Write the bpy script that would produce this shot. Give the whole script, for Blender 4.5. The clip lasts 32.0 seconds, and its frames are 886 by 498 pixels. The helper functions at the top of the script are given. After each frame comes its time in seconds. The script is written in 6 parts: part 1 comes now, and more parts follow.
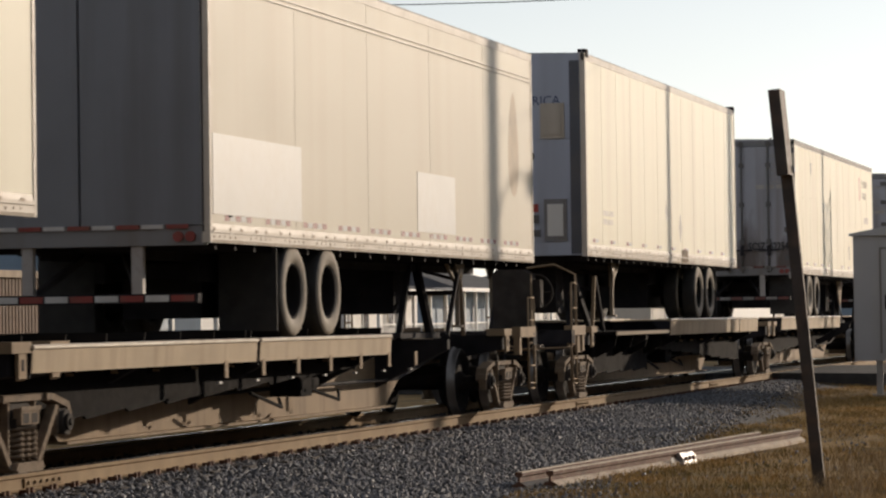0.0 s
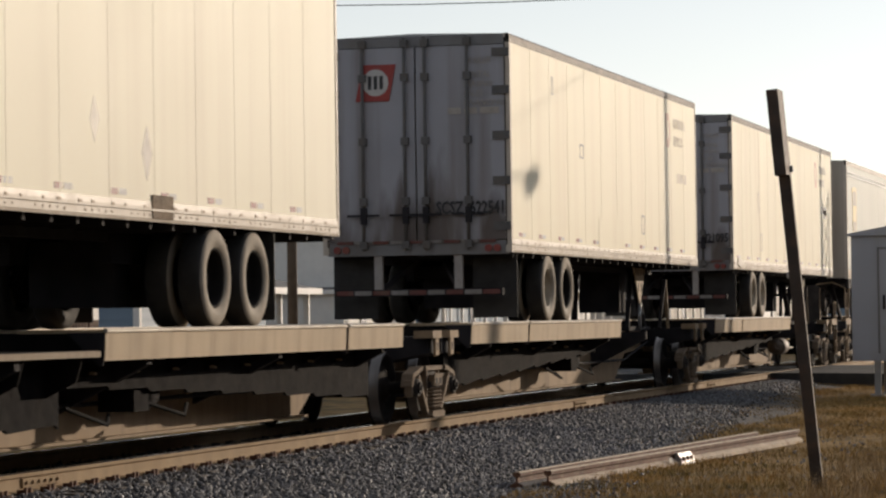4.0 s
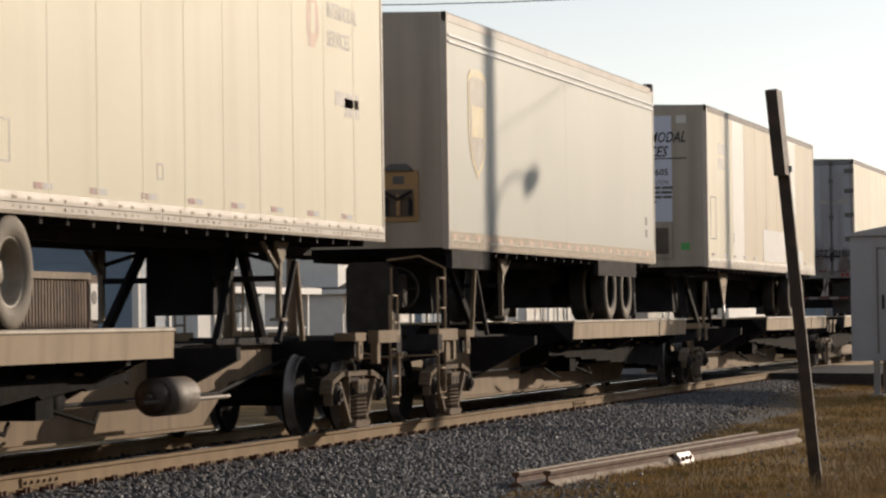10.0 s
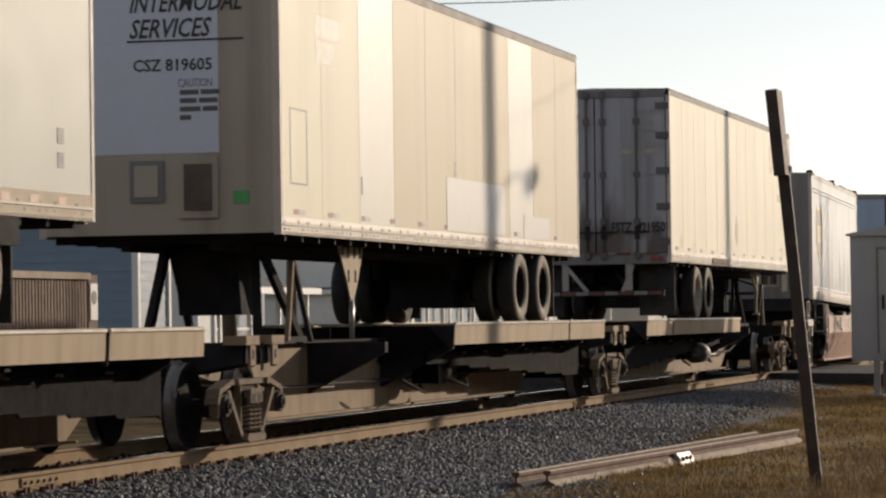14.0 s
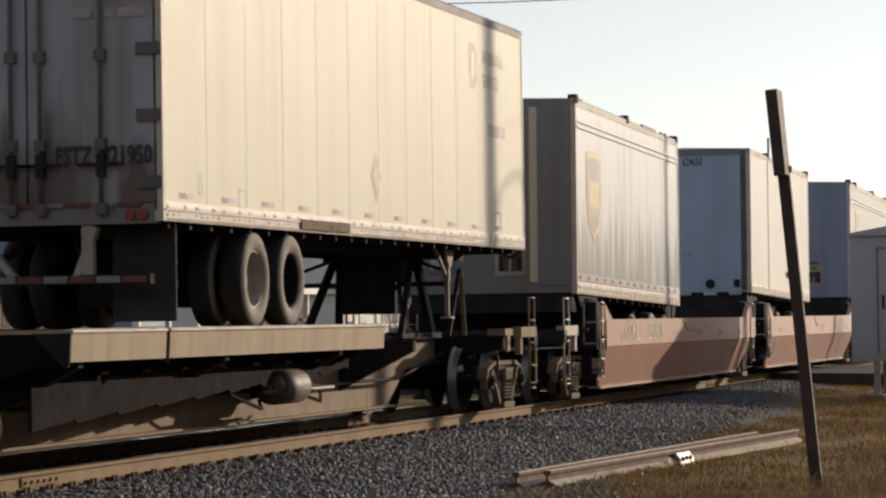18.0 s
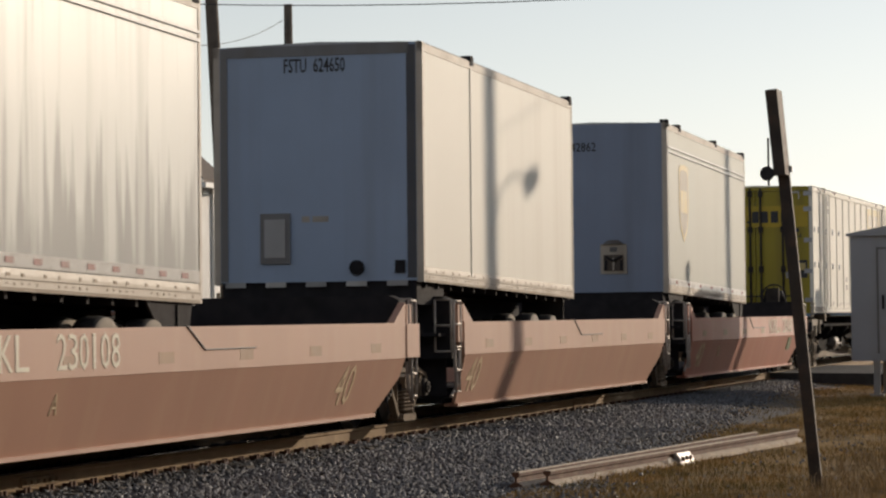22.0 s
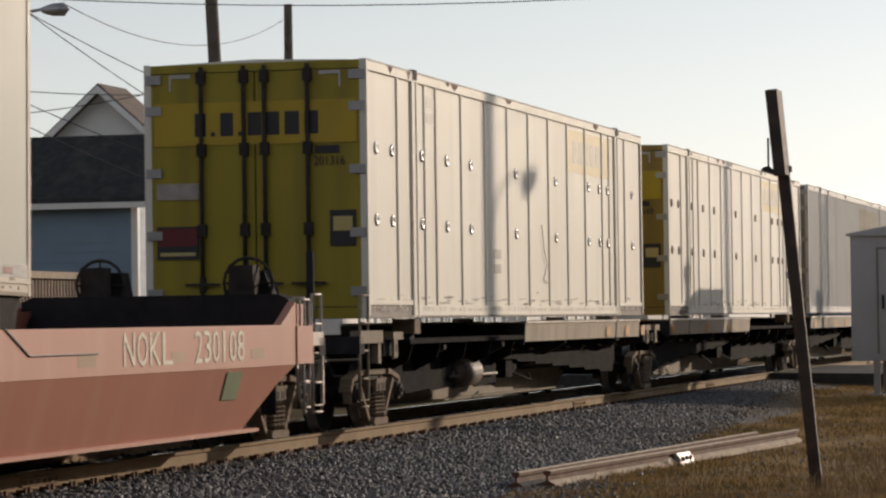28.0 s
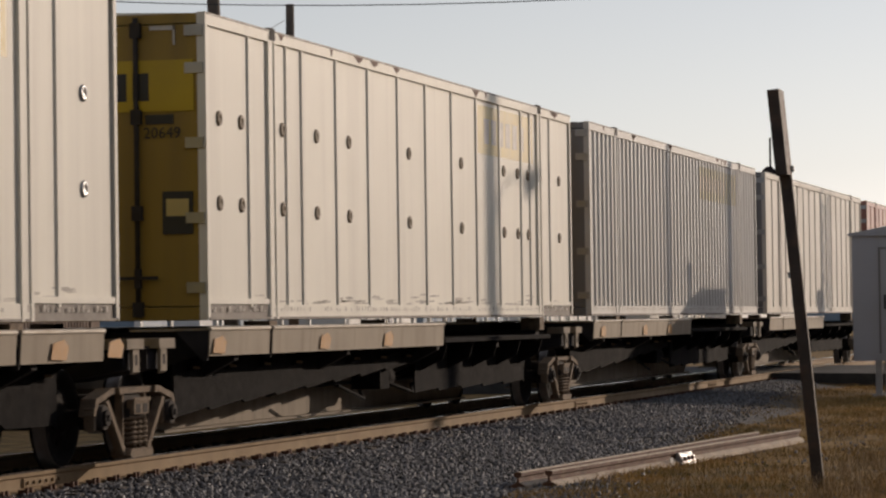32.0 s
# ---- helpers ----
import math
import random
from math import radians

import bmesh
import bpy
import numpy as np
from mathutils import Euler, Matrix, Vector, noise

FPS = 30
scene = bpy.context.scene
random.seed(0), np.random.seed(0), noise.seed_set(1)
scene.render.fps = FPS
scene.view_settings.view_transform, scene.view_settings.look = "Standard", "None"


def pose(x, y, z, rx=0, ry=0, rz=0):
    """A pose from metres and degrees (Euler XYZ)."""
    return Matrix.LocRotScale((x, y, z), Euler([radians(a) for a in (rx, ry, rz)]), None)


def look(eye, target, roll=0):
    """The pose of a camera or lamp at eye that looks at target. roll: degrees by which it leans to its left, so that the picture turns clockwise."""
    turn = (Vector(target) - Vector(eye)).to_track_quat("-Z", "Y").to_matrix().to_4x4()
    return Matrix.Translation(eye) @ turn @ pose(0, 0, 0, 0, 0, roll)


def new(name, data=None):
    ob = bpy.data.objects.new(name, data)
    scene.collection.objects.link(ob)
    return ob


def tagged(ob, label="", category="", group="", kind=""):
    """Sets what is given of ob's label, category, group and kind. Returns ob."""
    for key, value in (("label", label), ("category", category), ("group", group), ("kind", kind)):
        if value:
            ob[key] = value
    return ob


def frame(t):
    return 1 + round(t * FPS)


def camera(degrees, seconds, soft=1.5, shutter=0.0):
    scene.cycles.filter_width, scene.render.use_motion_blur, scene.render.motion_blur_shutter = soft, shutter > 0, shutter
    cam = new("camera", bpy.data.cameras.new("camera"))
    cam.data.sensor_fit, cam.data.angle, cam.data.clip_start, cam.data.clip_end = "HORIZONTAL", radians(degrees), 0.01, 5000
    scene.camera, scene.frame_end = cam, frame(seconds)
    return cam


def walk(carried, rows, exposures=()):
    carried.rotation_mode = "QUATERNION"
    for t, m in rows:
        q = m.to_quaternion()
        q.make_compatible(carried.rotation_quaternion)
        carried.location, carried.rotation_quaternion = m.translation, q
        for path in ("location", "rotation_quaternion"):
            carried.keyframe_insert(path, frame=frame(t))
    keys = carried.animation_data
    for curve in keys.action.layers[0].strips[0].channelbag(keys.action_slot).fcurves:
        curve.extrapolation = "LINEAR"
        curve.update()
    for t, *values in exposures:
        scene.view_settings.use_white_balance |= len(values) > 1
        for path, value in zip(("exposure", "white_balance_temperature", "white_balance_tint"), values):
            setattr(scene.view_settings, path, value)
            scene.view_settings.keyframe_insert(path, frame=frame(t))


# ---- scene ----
TH = 14.29
cam = camera(16.08, 32.0, soft=2.3, shutter=0.2)
EYE = (0.0, 0.0, 1.22)


def aim(dx=0.0):
    return pose(EYE[0], EYE[1], EYE[2], 91.29, 0.8, TH + dx)


# a nudge of the tripod at the start and near the end
walk(cam, [(0.0, aim(0.052)), (1.0, aim(0.05)), (2.0, aim(0.022)), (3.5, aim(0.018)), (6.0, aim(0.0)), (28.6, aim(0.0)),
           (29.4, aim(0.02)), (30.0, aim(0.034)), (32.0, aim(0.034))],
     exposures=[(0.0, 0.0, 6500, 12), (17.0, 0.0, 6500, 12), (19.5, -0.10, 6500, 11), (22.0, -0.17, 6500, 11), (26.5, -0.17, 6500, 11), (28.5, -0.16, 6500, 14), (30.5, -0.40, 6500, 16), (32.0, -0.40, 6500, 16)])

# ---- light ----
SUN = Vector((1.0, 1.9, 0.48)).normalized()
world = bpy.data.worlds.new("sky")
scene.world = world
world.use_nodes = True
wn = world.node_tree
wn.nodes.clear()
sky = wn.nodes.new("ShaderNodeTexSky")
sky.sky_type = "NISHITA"
sky.sun_disc = False
sky.sun_elevation = math.asin(SUN.z)
sky.sun_rotation = math.atan2(SUN.x, SUN.y)
sky.air_density, sky.dust_density, sky.ozone_density = 1.0, 0.35, 1.8
bg = wn.nodes.new("ShaderNodeBackground")
bg.inputs["Strength"].default_value = 0.137
wo = wn.nodes.new("ShaderNodeOutputWorld")
haze = wn.nodes.new("ShaderNodeHueSaturation")
haze.inputs["Saturation"].default_value = 0.33
wn.links.new(sky.outputs[0], haze.inputs["Color"])
cool = wn.nodes.new("ShaderNodeMix")
cool.data_type, cool.blend_type = "RGBA", "MULTIPLY"
cool.inputs[0].default_value = 1.0
cool.inputs[7].default_value = (0.985, 0.985, 0.995, 1.0)
wn.links.new(haze.outputs[0], cool.inputs[6])
wn.links.new(cool.outputs[2], bg.inputs[0])
wn.links.new(bg.outputs[0], wo.inputs[0])
lamp = bpy.data.lights.new("sun", "SUN")
lamp.energy, lamp.angle, lamp.color = 2.9, radians(0.7), (1.0, 0.83, 0.64)
sun = new("sun", lamp)
sun.matrix_world = look(SUN * 100, (0, 0, 0))

# ---- materials ----
MATS = {}


def mat(name, col, rough=0.6, metal=0.0, var=0.12, scale=3.0, dirt=None, dirt_amt=0.35, dirt_scale=1.2, bump=0.0,
        bscale=40.0, streak=False, rand=0.0, island=0.0, emit=0.0, spec=None):
    """Painted or bare surface: base colour with grain, stains of a second colour (streak: running down), and fine relief."""
    if name in MATS:
        return MATS[name]
    m = bpy.data.materials.new(name)
    m.use_nodes = True
    nt = m.node_tree
    nd, lk = nt.nodes, nt.links
    b = nd["Principled BSDF"]
    b.inputs["Roughness"].default_value = rough
    b.inputs["Metallic"].default_value = metal
    b.inputs["Specular IOR Level"].default_value = spec if spec is not None else (0.38 if streak else 0.5)
    co = nd.new("ShaderNodeTexCoord")

    def noise_at(sc, stretch=None, detail=5.0):
        n = nd.new("ShaderNodeTexNoise")
        n.inputs["Scale"].default_value = sc
        n.inputs["Detail"].default_value = detail
        if stretch:
            mp = nd.new("ShaderNodeMapping")
            mp.inputs["Scale"].default_value = stretch
            lk.new(co.outputs["Object"], mp.inputs[0])
            lk.new(mp.outputs[0], n.inputs["Vector"])
        else:
            lk.new(co.outputs["Object"], n.inputs["Vector"])
        return n

    def mix(kind, fac, a, c):
        x = nd.new("ShaderNodeMix")
        x.data_type, x.blend_type = "RGBA", kind
        for s, v in ((0, fac), (6, a), (7, c)):
            if hasattr(v, "links"):
                lk.new(v, x.inputs[s])
            else:
                x.inputs[s].default_value = v if s == 0 else (*v, 1)
        return x.outputs[2]

    def ramp(src, lo, hi, a=0.0, c=1.0):
        r = nd.new("ShaderNodeMapRange")
        for i, v in enumerate((lo, hi, a, c)):
            r.inputs[i + 1].default_value = v
        lk.new(src, r.inputs[0])
        return r.outputs[0]

    out = mix("MIX", ramp(noise_at(scale).outputs[0], 0.3, 0.7), [c * (1 - var) for c in col], [min(1, c * (1 + var)) for c in col])
    if dirt:
        n = noise_at(dirt_scale, (3.2, 3.2, 0.16) if streak else None, 7.0)
        out = mix("MIX", ramp(n.outputs[0], 0.48, 0.75, 0.0, dirt_amt), out, dirt)
        fine = noise_at(dirt_scale * 9, None, 3.0)
        out = mix("MIX", ramp(fine.outputs[0], 0.58, 0.8, 0.0, dirt_amt * (0.12 if streak else 0.7)), out, dirt)
    if rand or island:
        src = nd.new("ShaderNodeObjectInfo").outputs["Random"] if rand else nd.new("ShaderNodeNewGeometry").outputs["Random Per Island"]
        k = rand or island
        v = nd.new("ShaderNodeHueSaturation")
        lk.new(ramp(src, 0, 1, 1 - k, 1 + k), v.inputs["Value"])
        lk.new(out, v.inputs["Color"])
        out = v.outputs[0]
    lk.new(out, b.inputs["Base Color"])
    lk.new(ramp(noise_at(scale * 4).outputs[0], 0.3, 0.7, max(0.03, rough - (0.02 if streak else 0.08)), min(1, rough + (0.02 if streak else 0.08))), b.inputs["Roughness"])
    if bump:
        bp = nd.new("ShaderNodeBump")
        bp.inputs["Strength"].default_value = bump
        bp.inputs["Distance"].default_value = 0.02
        lk.new(noise_at(bscale).outputs[0], bp.inputs["Height"])
        lk.new(bp.outputs[0], b.inputs["Normal"])
    if emit:
        b.inputs["Emission Color"].default_value = (*col, 1)
        b.inputs["Emission Strength"].default_value = emit
    MATS[name] = m
    return m


DIRT = (0.16, 0.12, 0.08)
white_a = mat("weathered_aluminium_paint", (0.60, 0.545, 0.43), 0.57, 0.0, 0.05, 0.35, (0.53, 0.43, 0.32), 0.45, 0.45, 0.0, 3.0, True, rand=0.03)
white_b = mat("white_trailer_paint", (0.85, 0.80, 0.62), 0.57, 0.0, 0.03, 0.35, (0.64, 0.54, 0.42), 0.4, 0.5, 0.0, 3.0, True, rand=0.02)
cream = mat("cream_trailer_paint", (0.84, 0.775, 0.575), 0.57, 0.0, 0.03, 0.35, (0.64, 0.52, 0.37), 0.4, 0.5, 0.0, 3.0, True, rand=0.02)
tan_p = mat("faded_tan_trailer_paint", (0.655, 0.565, 0.395), 0.57, 0.0, 0.05, 0.4, (0.54, 0.42, 0.28), 0.4, 0.5, 0.0, 3.0, True, rand=0.03)
silver = mat("dull_silver_sheet", (0.40, 0.415, 0.375), 0.55, 0.1, 0.04, 0.5, (0.345, 0.335, 0.30), 0.2, 0.8, 0.0, 3.0, True)
silver_d = mat("streaked_silver_sheet", (0.43, 0.445, 0.435), 0.42, 0.15, 0.05, 1.0, (0.25, 0.255, 0.25), 0.6, 1.3, 0.012, 3.0, True)
# noses face away from the sun; their bluish shade is in these colours
nose_lt = mat("shade_blue_nose_paint", (0.37, 0.46, 0.60), 0.45, 0.0, 0.05, 1.0, (0.27, 0.30, 0.36), 0.4, 0.8, 0.05, 2.0, True)
nose_dk = mat("deep_shade_blue_nose_paint", (0.25, 0.30, 0.40), 0.45, 0.0, 0.05, 1.0, (0.17, 0.18, 0.20), 0.4, 0.8, 0.05, 2.0, True)
nose_bl = mat("shade_grey_nose_paint", (0.40, 0.43, 0.50), 0.45, 0.0, 0.04, 1.0, (0.25, 0.24, 0.24), 0.35, 0.8, 0.05, 2.0, True)
box_w = mat("white_box_paint", (0.80, 0.775, 0.69), 0.57, 0.0, 0.02, 0.5, (0.62, 0.57, 0.48), 0.35, 0.6, 0.0, 3.0, True)
cont_w = mat("white_container_paint", (0.845, 0.81, 0.70), 0.57, 0.0, 0.03, 1.0, (0.55, 0.50, 0.44), 0.35, 0.8, 0.03, 4.0, True, rand=0.03)
cont_t = mat("tan_white_container_paint", (0.70, 0.66, 0.57), 0.6, 0.0, 0.05, 1.0, (0.36, 0.30, 0.25), 0.45, 0.8, 0.04, 4.0, True)
cont_g = mat("grey_container_paint", (0.69, 0.675, 0.63), 0.57, 0.0, 0.04, 1.0, (0.42, 0.38, 0.33), 0.4, 0.8, 0.06, 2.0, True)
red_c = mat("rust_red_container_paint", (0.42, 0.18, 0.14), 0.5, 0.0, 0.06, 1.0, DIRT, 0.3, 0.8, 0.05, 2.0, True)
yellow = mat("container_yellow_paint", (0.38, 0.30, 0.027), 0.45, 0.0, 0.05, 1.2, (0.16, 0.115, 0.035), 0.4, 1.0, 0.02, 3.0, True)
dooredge = mat("dull_grey_door_paint", (0.22, 0.215, 0.215), 0.45, 0.0, 0.05, 1.2, DIRT, 0.4, 1.0, 0.02, 3.0, True)
# white doors toned down to carry the end wall's shade, besides real grime
door_w = mat("dirty_shade_toned_door_paint", (0.40, 0.40, 0.43), 0.45, 0.0, 0.06, 1.2, (0.17, 0.13, 0.09), 0.55, 1.1, 0.05, 3.0, True)
rail_al = mat("aluminium_rail", (0.56, 0.49, 0.40), 0.5, 0.0, 0.06, 2.0, (0.33, 0.25, 0.17), 0.6, 1.5)
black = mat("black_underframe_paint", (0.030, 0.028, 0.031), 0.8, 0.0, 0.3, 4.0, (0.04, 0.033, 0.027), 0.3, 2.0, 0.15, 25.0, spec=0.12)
rubber = mat("tyre_rubber", (0.030, 0.028, 0.026), 0.8, 0.0, 0.25, 6.0, (0.05, 0.045, 0.04), 0.5, 3.0, 0.2, 60.0)
side_rub = mat("dusty_tyre_sidewall", (0.33, 0.285, 0.225), 0.8, 0.0, 0.15, 5.0, (0.20, 0.175, 0.14), 0.6, 3.0, 0.15, 60.0)
rim_m = mat("dusty_rim_paint", (0.40, 0.36, 0.29), 0.6, 0.1, 0.15, 6.0, DIRT, 0.5, 4.0)
hubrub = mat("dark_hub", (0.02, 0.018, 0.017), 0.8, 0.0, 0.2, 8.0, spec=0.1)
spine_p = mat("dusty_tan_car_paint", (0.31, 0.222, 0.135), 0.7, 0.0, 0.14, 2.0, (0.12, 0.075, 0.045), 0.5, 1.5, 0.10, 30.0, True, spec=0.2)
spine_g = mat("dusty_grey_car_paint", (0.27, 0.22, 0.16), 0.7, 0.0, 0.12, 2.0, (0.09, 0.065, 0.045), 0.5, 1.5, 0.10, 30.0, True, spec=0.2)
orange = mat("orange_patch_paint", (0.48, 0.22, 0.03), 0.6, 0.0, 0.1, 3.0, DIRT, 0.3, 3.0)
well_p = mat("mineral_red_car_paint", (0.47, 0.255, 0.175), 0.5, 0.0, 0.06, 0.8, (0.55, 0.36, 0.23), 0.3, 0.8, 0.03, 30.0, True)
steel_d = mat("dark_cast_steel", (0.05, 0.043, 0.038), 0.8, 0.0, 0.3, 6.0, (0.045, 0.033, 0.024), 0.5, 4.0, 0.25, 40.0, spec=0.15)
frame_st = mat("dusty_side_frame_steel", (0.25, 0.185, 0.125), 0.8, 0.0, 0.3, 5.0, (0.035, 0.028, 0.022), 0.95, 5.0, 0.25, 40.0, spec=0.2)
wheel_st = mat("wheel_steel", (0.016, 0.014, 0.013), 0.85, 0.0, 0.3, 6.0, (0.035, 0.025, 0.018), 0.5, 4.0, 0.1, 40.0, spec=0.1)
tread_st = mat("polished_tread_steel", (0.24, 0.22, 0.20), 0.4, 0.8, 0.1, 8.0)
rail_side = mat("dusty_rail_steel", (0.35, 0.25, 0.145), 0.8, 0.0, 0.14, 5.0, (0.19, 0.11, 0.06), 0.45, 2.5, 0.2, 50.0, spec=0.2)
rail_top = mat("polished_rail_head", (0.62, 0.61, 0.60), 0.13, 0.95, 0.05, 6.0)
pale_r = mat("dusty_lit_rail_foot", (0.60, 0.50, 0.38), 0.8, 0.0, 0.15, 4.0, (0.25, 0.12, 0.07), 0.6, 5.0, 0.3, 50.0)
well_r = mat("fresher_mineral_red_paint", (0.48, 0.195, 0.13), 0.5, 0.0, 0.06, 0.8, (0.56, 0.33, 0.21), 0.3, 0.7, 0.03, 30.0, True)
stain_m = mat("orange_tan_stain", (0.55, 0.45, 0.33), 0.7, 0.0, 0.12, 3.0, (0.52, 0.42, 0.30), 0.6, 3.0)
hinge_m = mat("dark_grey_hinge", (0.12, 0.115, 0.11), 0.6, 0.0, 0.2, 5.0, DIRT, 0.5, 4.0)
rust = mat("rusty_rail_steel", (0.12, 0.05, 0.03), 0.8, 0.0, 0.25, 5.0, (0.27, 0.17, 0.10), 0.5, 4.0, 0.3, 50.0)
foil = mat("crumpled_bright_metal", (0.42, 0.41, 0.40), 0.35, 0.7, 0.5, 12.0, (0.08, 0.07, 0.06), 0.8, 9.0, 0.9, 20.0)
tie_m = mat("weathered_tie_wood", (0.075, 0.058, 0.044), 0.85, 0.0, 0.3, 6.0, (0.035, 0.028, 0.022), 0.6, 5.0, 0.5, 30.0, rand=0.2)
stone = mat("ballast_stone", (0.155, 0.158, 0.168), 0.65, 0.0, 0.3, 9.0, (0.08, 0.07, 0.06), 0.4, 6.0, 0.3, 40.0, island=0.4)
brown_edge = mat("brown_edge_rust_and_shade", (0.10, 0.075, 0.055), 0.6, 0.0, 0.2, 3.0, (0.25, 0.2, 0.15), 0.4, 2.0)
ballast_bed = mat("ballast_bed", (0.10, 0.092, 0.085), 0.85, 0.0, 0.5, 18.0, (0.04, 0.036, 0.032), 0.7, 9.0, 1.0, 26.0)
dirt_g = mat("bare_soil_and_thatch", (0.30, 0.19, 0.075), 0.95, 0.0, 0.5, 4.0, (0.07, 0.07, 0.045), 0.95, 0.9, 0.9, 20.0, spec=0.1)
grass_m = mat("winter_grass", (0.44, 0.28, 0.10), 0.85, 0.0, 0.45, 1.5, (0.12, 0.13, 0.05), 0.95, 0.6, island=0.5, spec=0.2)
weed_m = mat("dry_weed", (0.38, 0.27, 0.14), 0.85, 0.0, 0.2, 3.0, island=0.3)
asphalt = mat("asphalt", (0.045, 0.044, 0.043), 0.85, 0.0, 0.2, 6.0, (0.075, 0.07, 0.065), 0.4, 1.5, 0.4, 60.0)
shed_p = mat("bungalow_grey_white_paint", (0.42, 0.43, 0.46), 0.5, 0.0, 0.05, 1.0, (0.40, 0.38, 0.34), 0.3, 0.9, 0.05, 6.0, True)
post_m = mat("dark_steel_post", (0.06, 0.047, 0.04), 0.7, 0.2, 0.3, 4.0, (0.20, 0.11, 0.06), 0.4, 5.0, 0.2, 40.0)
wood_pole = mat("utility_pole_wood", (0.13, 0.10, 0.075), 0.85, 0.0, 0.2, 3.0, (0.05, 0.04, 0.03), 0.5, 4.0, 0.4, 20.0)
cable_m = mat("cable_sheath", (0.04, 0.04, 0.04), 0.6, 0.0, 0.1, 2.0)
metal_g = mat("galvanised_metal", (0.40, 0.40, 0.40), 0.4, 0.6, 0.1, 4.0)
red_p = mat("red_reflector", (0.26, 0.05, 0.04), 0.4, 0.0, 0.1, 6.0, DIRT, 0.5, 4.0)
wht_p = mat("white_reflector", (0.58, 0.56, 0.53), 0.35, 0.0, 0.05, 6.0, DIRT, 0.3, 4.0)
ink = mat("black_lettering", (0.03, 0.03, 0.032), 0.5, 0.0, 0.1, 4.0)
ink_f = mat("faded_grey_lettering", (0.42, 0.38, 0.33), 0.5, 0.0, 0.2, 6.0)
ink_b = mat("faint_lettering", (0.60, 0.55, 0.46), 0.5, 0.0, 0.2, 6.0)
ink_w = mat("white_lettering", (0.72, 0.66, 0.52), 0.5, 0.0, 0.15, 6.0)
ink_y = mat("faded_yellow_lettering", (0.66, 0.50, 0.31), 0.6, 0.0, 0.2, 6.0)
banner_y = mat("banner_gold_paint", (0.52, 0.36, 0.02), 0.45, 0.0, 0.05, 2.0, (0.3, 0.2, 0.04), 0.3, 1.5)
gold = mat("faded_gold_panel", (0.60, 0.47, 0.18), 0.5, 0.0, 0.08, 3.0, (0.5, 0.46, 0.38), 0.4, 2.0)
brown_l = mat("faded_brown_emblem", (0.30, 0.24, 0.16), 0.5, 0.0, 0.1, 3.0, (0.5, 0.47, 0.4), 0.5, 2.0)
red_s = mat("red_sign_paint", (0.36, 0.05, 0.04), 0.5, 0.0, 0.1, 3.0)
green_s = mat("green_tag", (0.10, 0.42, 0.12), 0.5, 0.0, 0.1, 3.0)
patch_w = mat("bluish_white_patch_sheet", (0.68, 0.66, 0.61), 0.45, 0.0, 0.04, 2.0, (0.55, 0.5, 0.42), 0.3, 2.0)
white_sheet = mat("white_new_sheet", (0.73, 0.69, 0.58), 0.4, 0.0, 0.03, 1.0, (0.6, 0.5, 0.4), 0.2, 1.0)



def climbing_streaks(m, dark, foot, reach):
    """Adds dark streaks that start at the foot of a sheet and thin out upwards."""
    nt = m.node_tree
    nd, lk = nt.nodes, nt.links
    b = nd["Principled BSDF"]
    src = b.inputs["Base Color"].links[0].from_socket
    co = nd.new("ShaderNodeTexCoord")
    mp = nd.new("ShaderNodeMapping")
    mp.inputs["Scale"].default_value = (1.0, 2.6, 0.22)
    lk.new(co.outputs["Object"], mp.inputs[0])
    n = nd.new("ShaderNodeTexNoise")
    n.inputs["Scale"].default_value, n.inputs["Detail"].default_value = 1.6, 4.0
    lk.new(mp.outputs[0], n.inputs["Vector"])
    sx = nd.new("ShaderNodeSeparateXYZ")
    lk.new(co.outputs["Object"], sx.inputs[0])
    r = nd.new("ShaderNodeMapRange")
    for i, v in enumerate((foot, foot + reach, 0.10, -0.16)):
        r.inputs[i + 1].default_value = v
    lk.new(sx.outputs[2], r.inputs[0])
    ad = nd.new("ShaderNodeMath")
    ad.operation = "ADD"
    lk.new(n.outputs[0], ad.inputs[0])
    lk.new(r.outputs[0], ad.inputs[1])
    st = nd.new("ShaderNodeMapRange")
    for i, v in enumerate((0.45, 0.56, 0.0, 0.85)):
        st.inputs[i + 1].default_value = v
    lk.new(ad.outputs[0], st.inputs[0])
    mx = nd.new("ShaderNodeMix")
    mx.data_type = "RGBA"
    lk.new(st.outputs[0], mx.inputs[0])
    lk.new(src, mx.inputs[6])
    mx.inputs[7].default_value = (*dark, 1)
    lk.new(mx.outputs[2], b.inputs["Base Color"])


climbing_streaks(silver_d, (0.15, 0.155, 0.155), 1.85, 1.5)
# near-black stone for the bed under the train
black_stone = mat("black_ballast_stone", (0.045, 0.042, 0.040), 0.8, 0.0, 0.4, 9.0, (0.02, 0.018, 0.016), 0.6, 6.0, 0.3, 40.0, island=0.5, spec=0.15)
# near-black for shaded underframe steel; the shade is put into the colour
shade_blk = mat("shade_black_steel", (0.011, 0.010, 0.0105), 0.9, 0.0, 0.3, 4.0, (0.03, 0.024, 0.018), 0.4, 2.0, 0.15, 25.0, spec=0.08)
climbing_streaks(door_w, (0.10, 0.072, 0.052), 2.15, 1.5)
# darker, duller copies of the red and white tape colours
red_dull = mat("dull_red_tape", (0.15, 0.045, 0.035), 0.5, 0.0, 0.2, 6.0, DIRT, 0.8, 4.0)
wht_dull = mat("dull_white_tape", (0.26, 0.24, 0.22), 0.5, 0.0, 0.2, 6.0, DIRT, 0.8, 4.0)
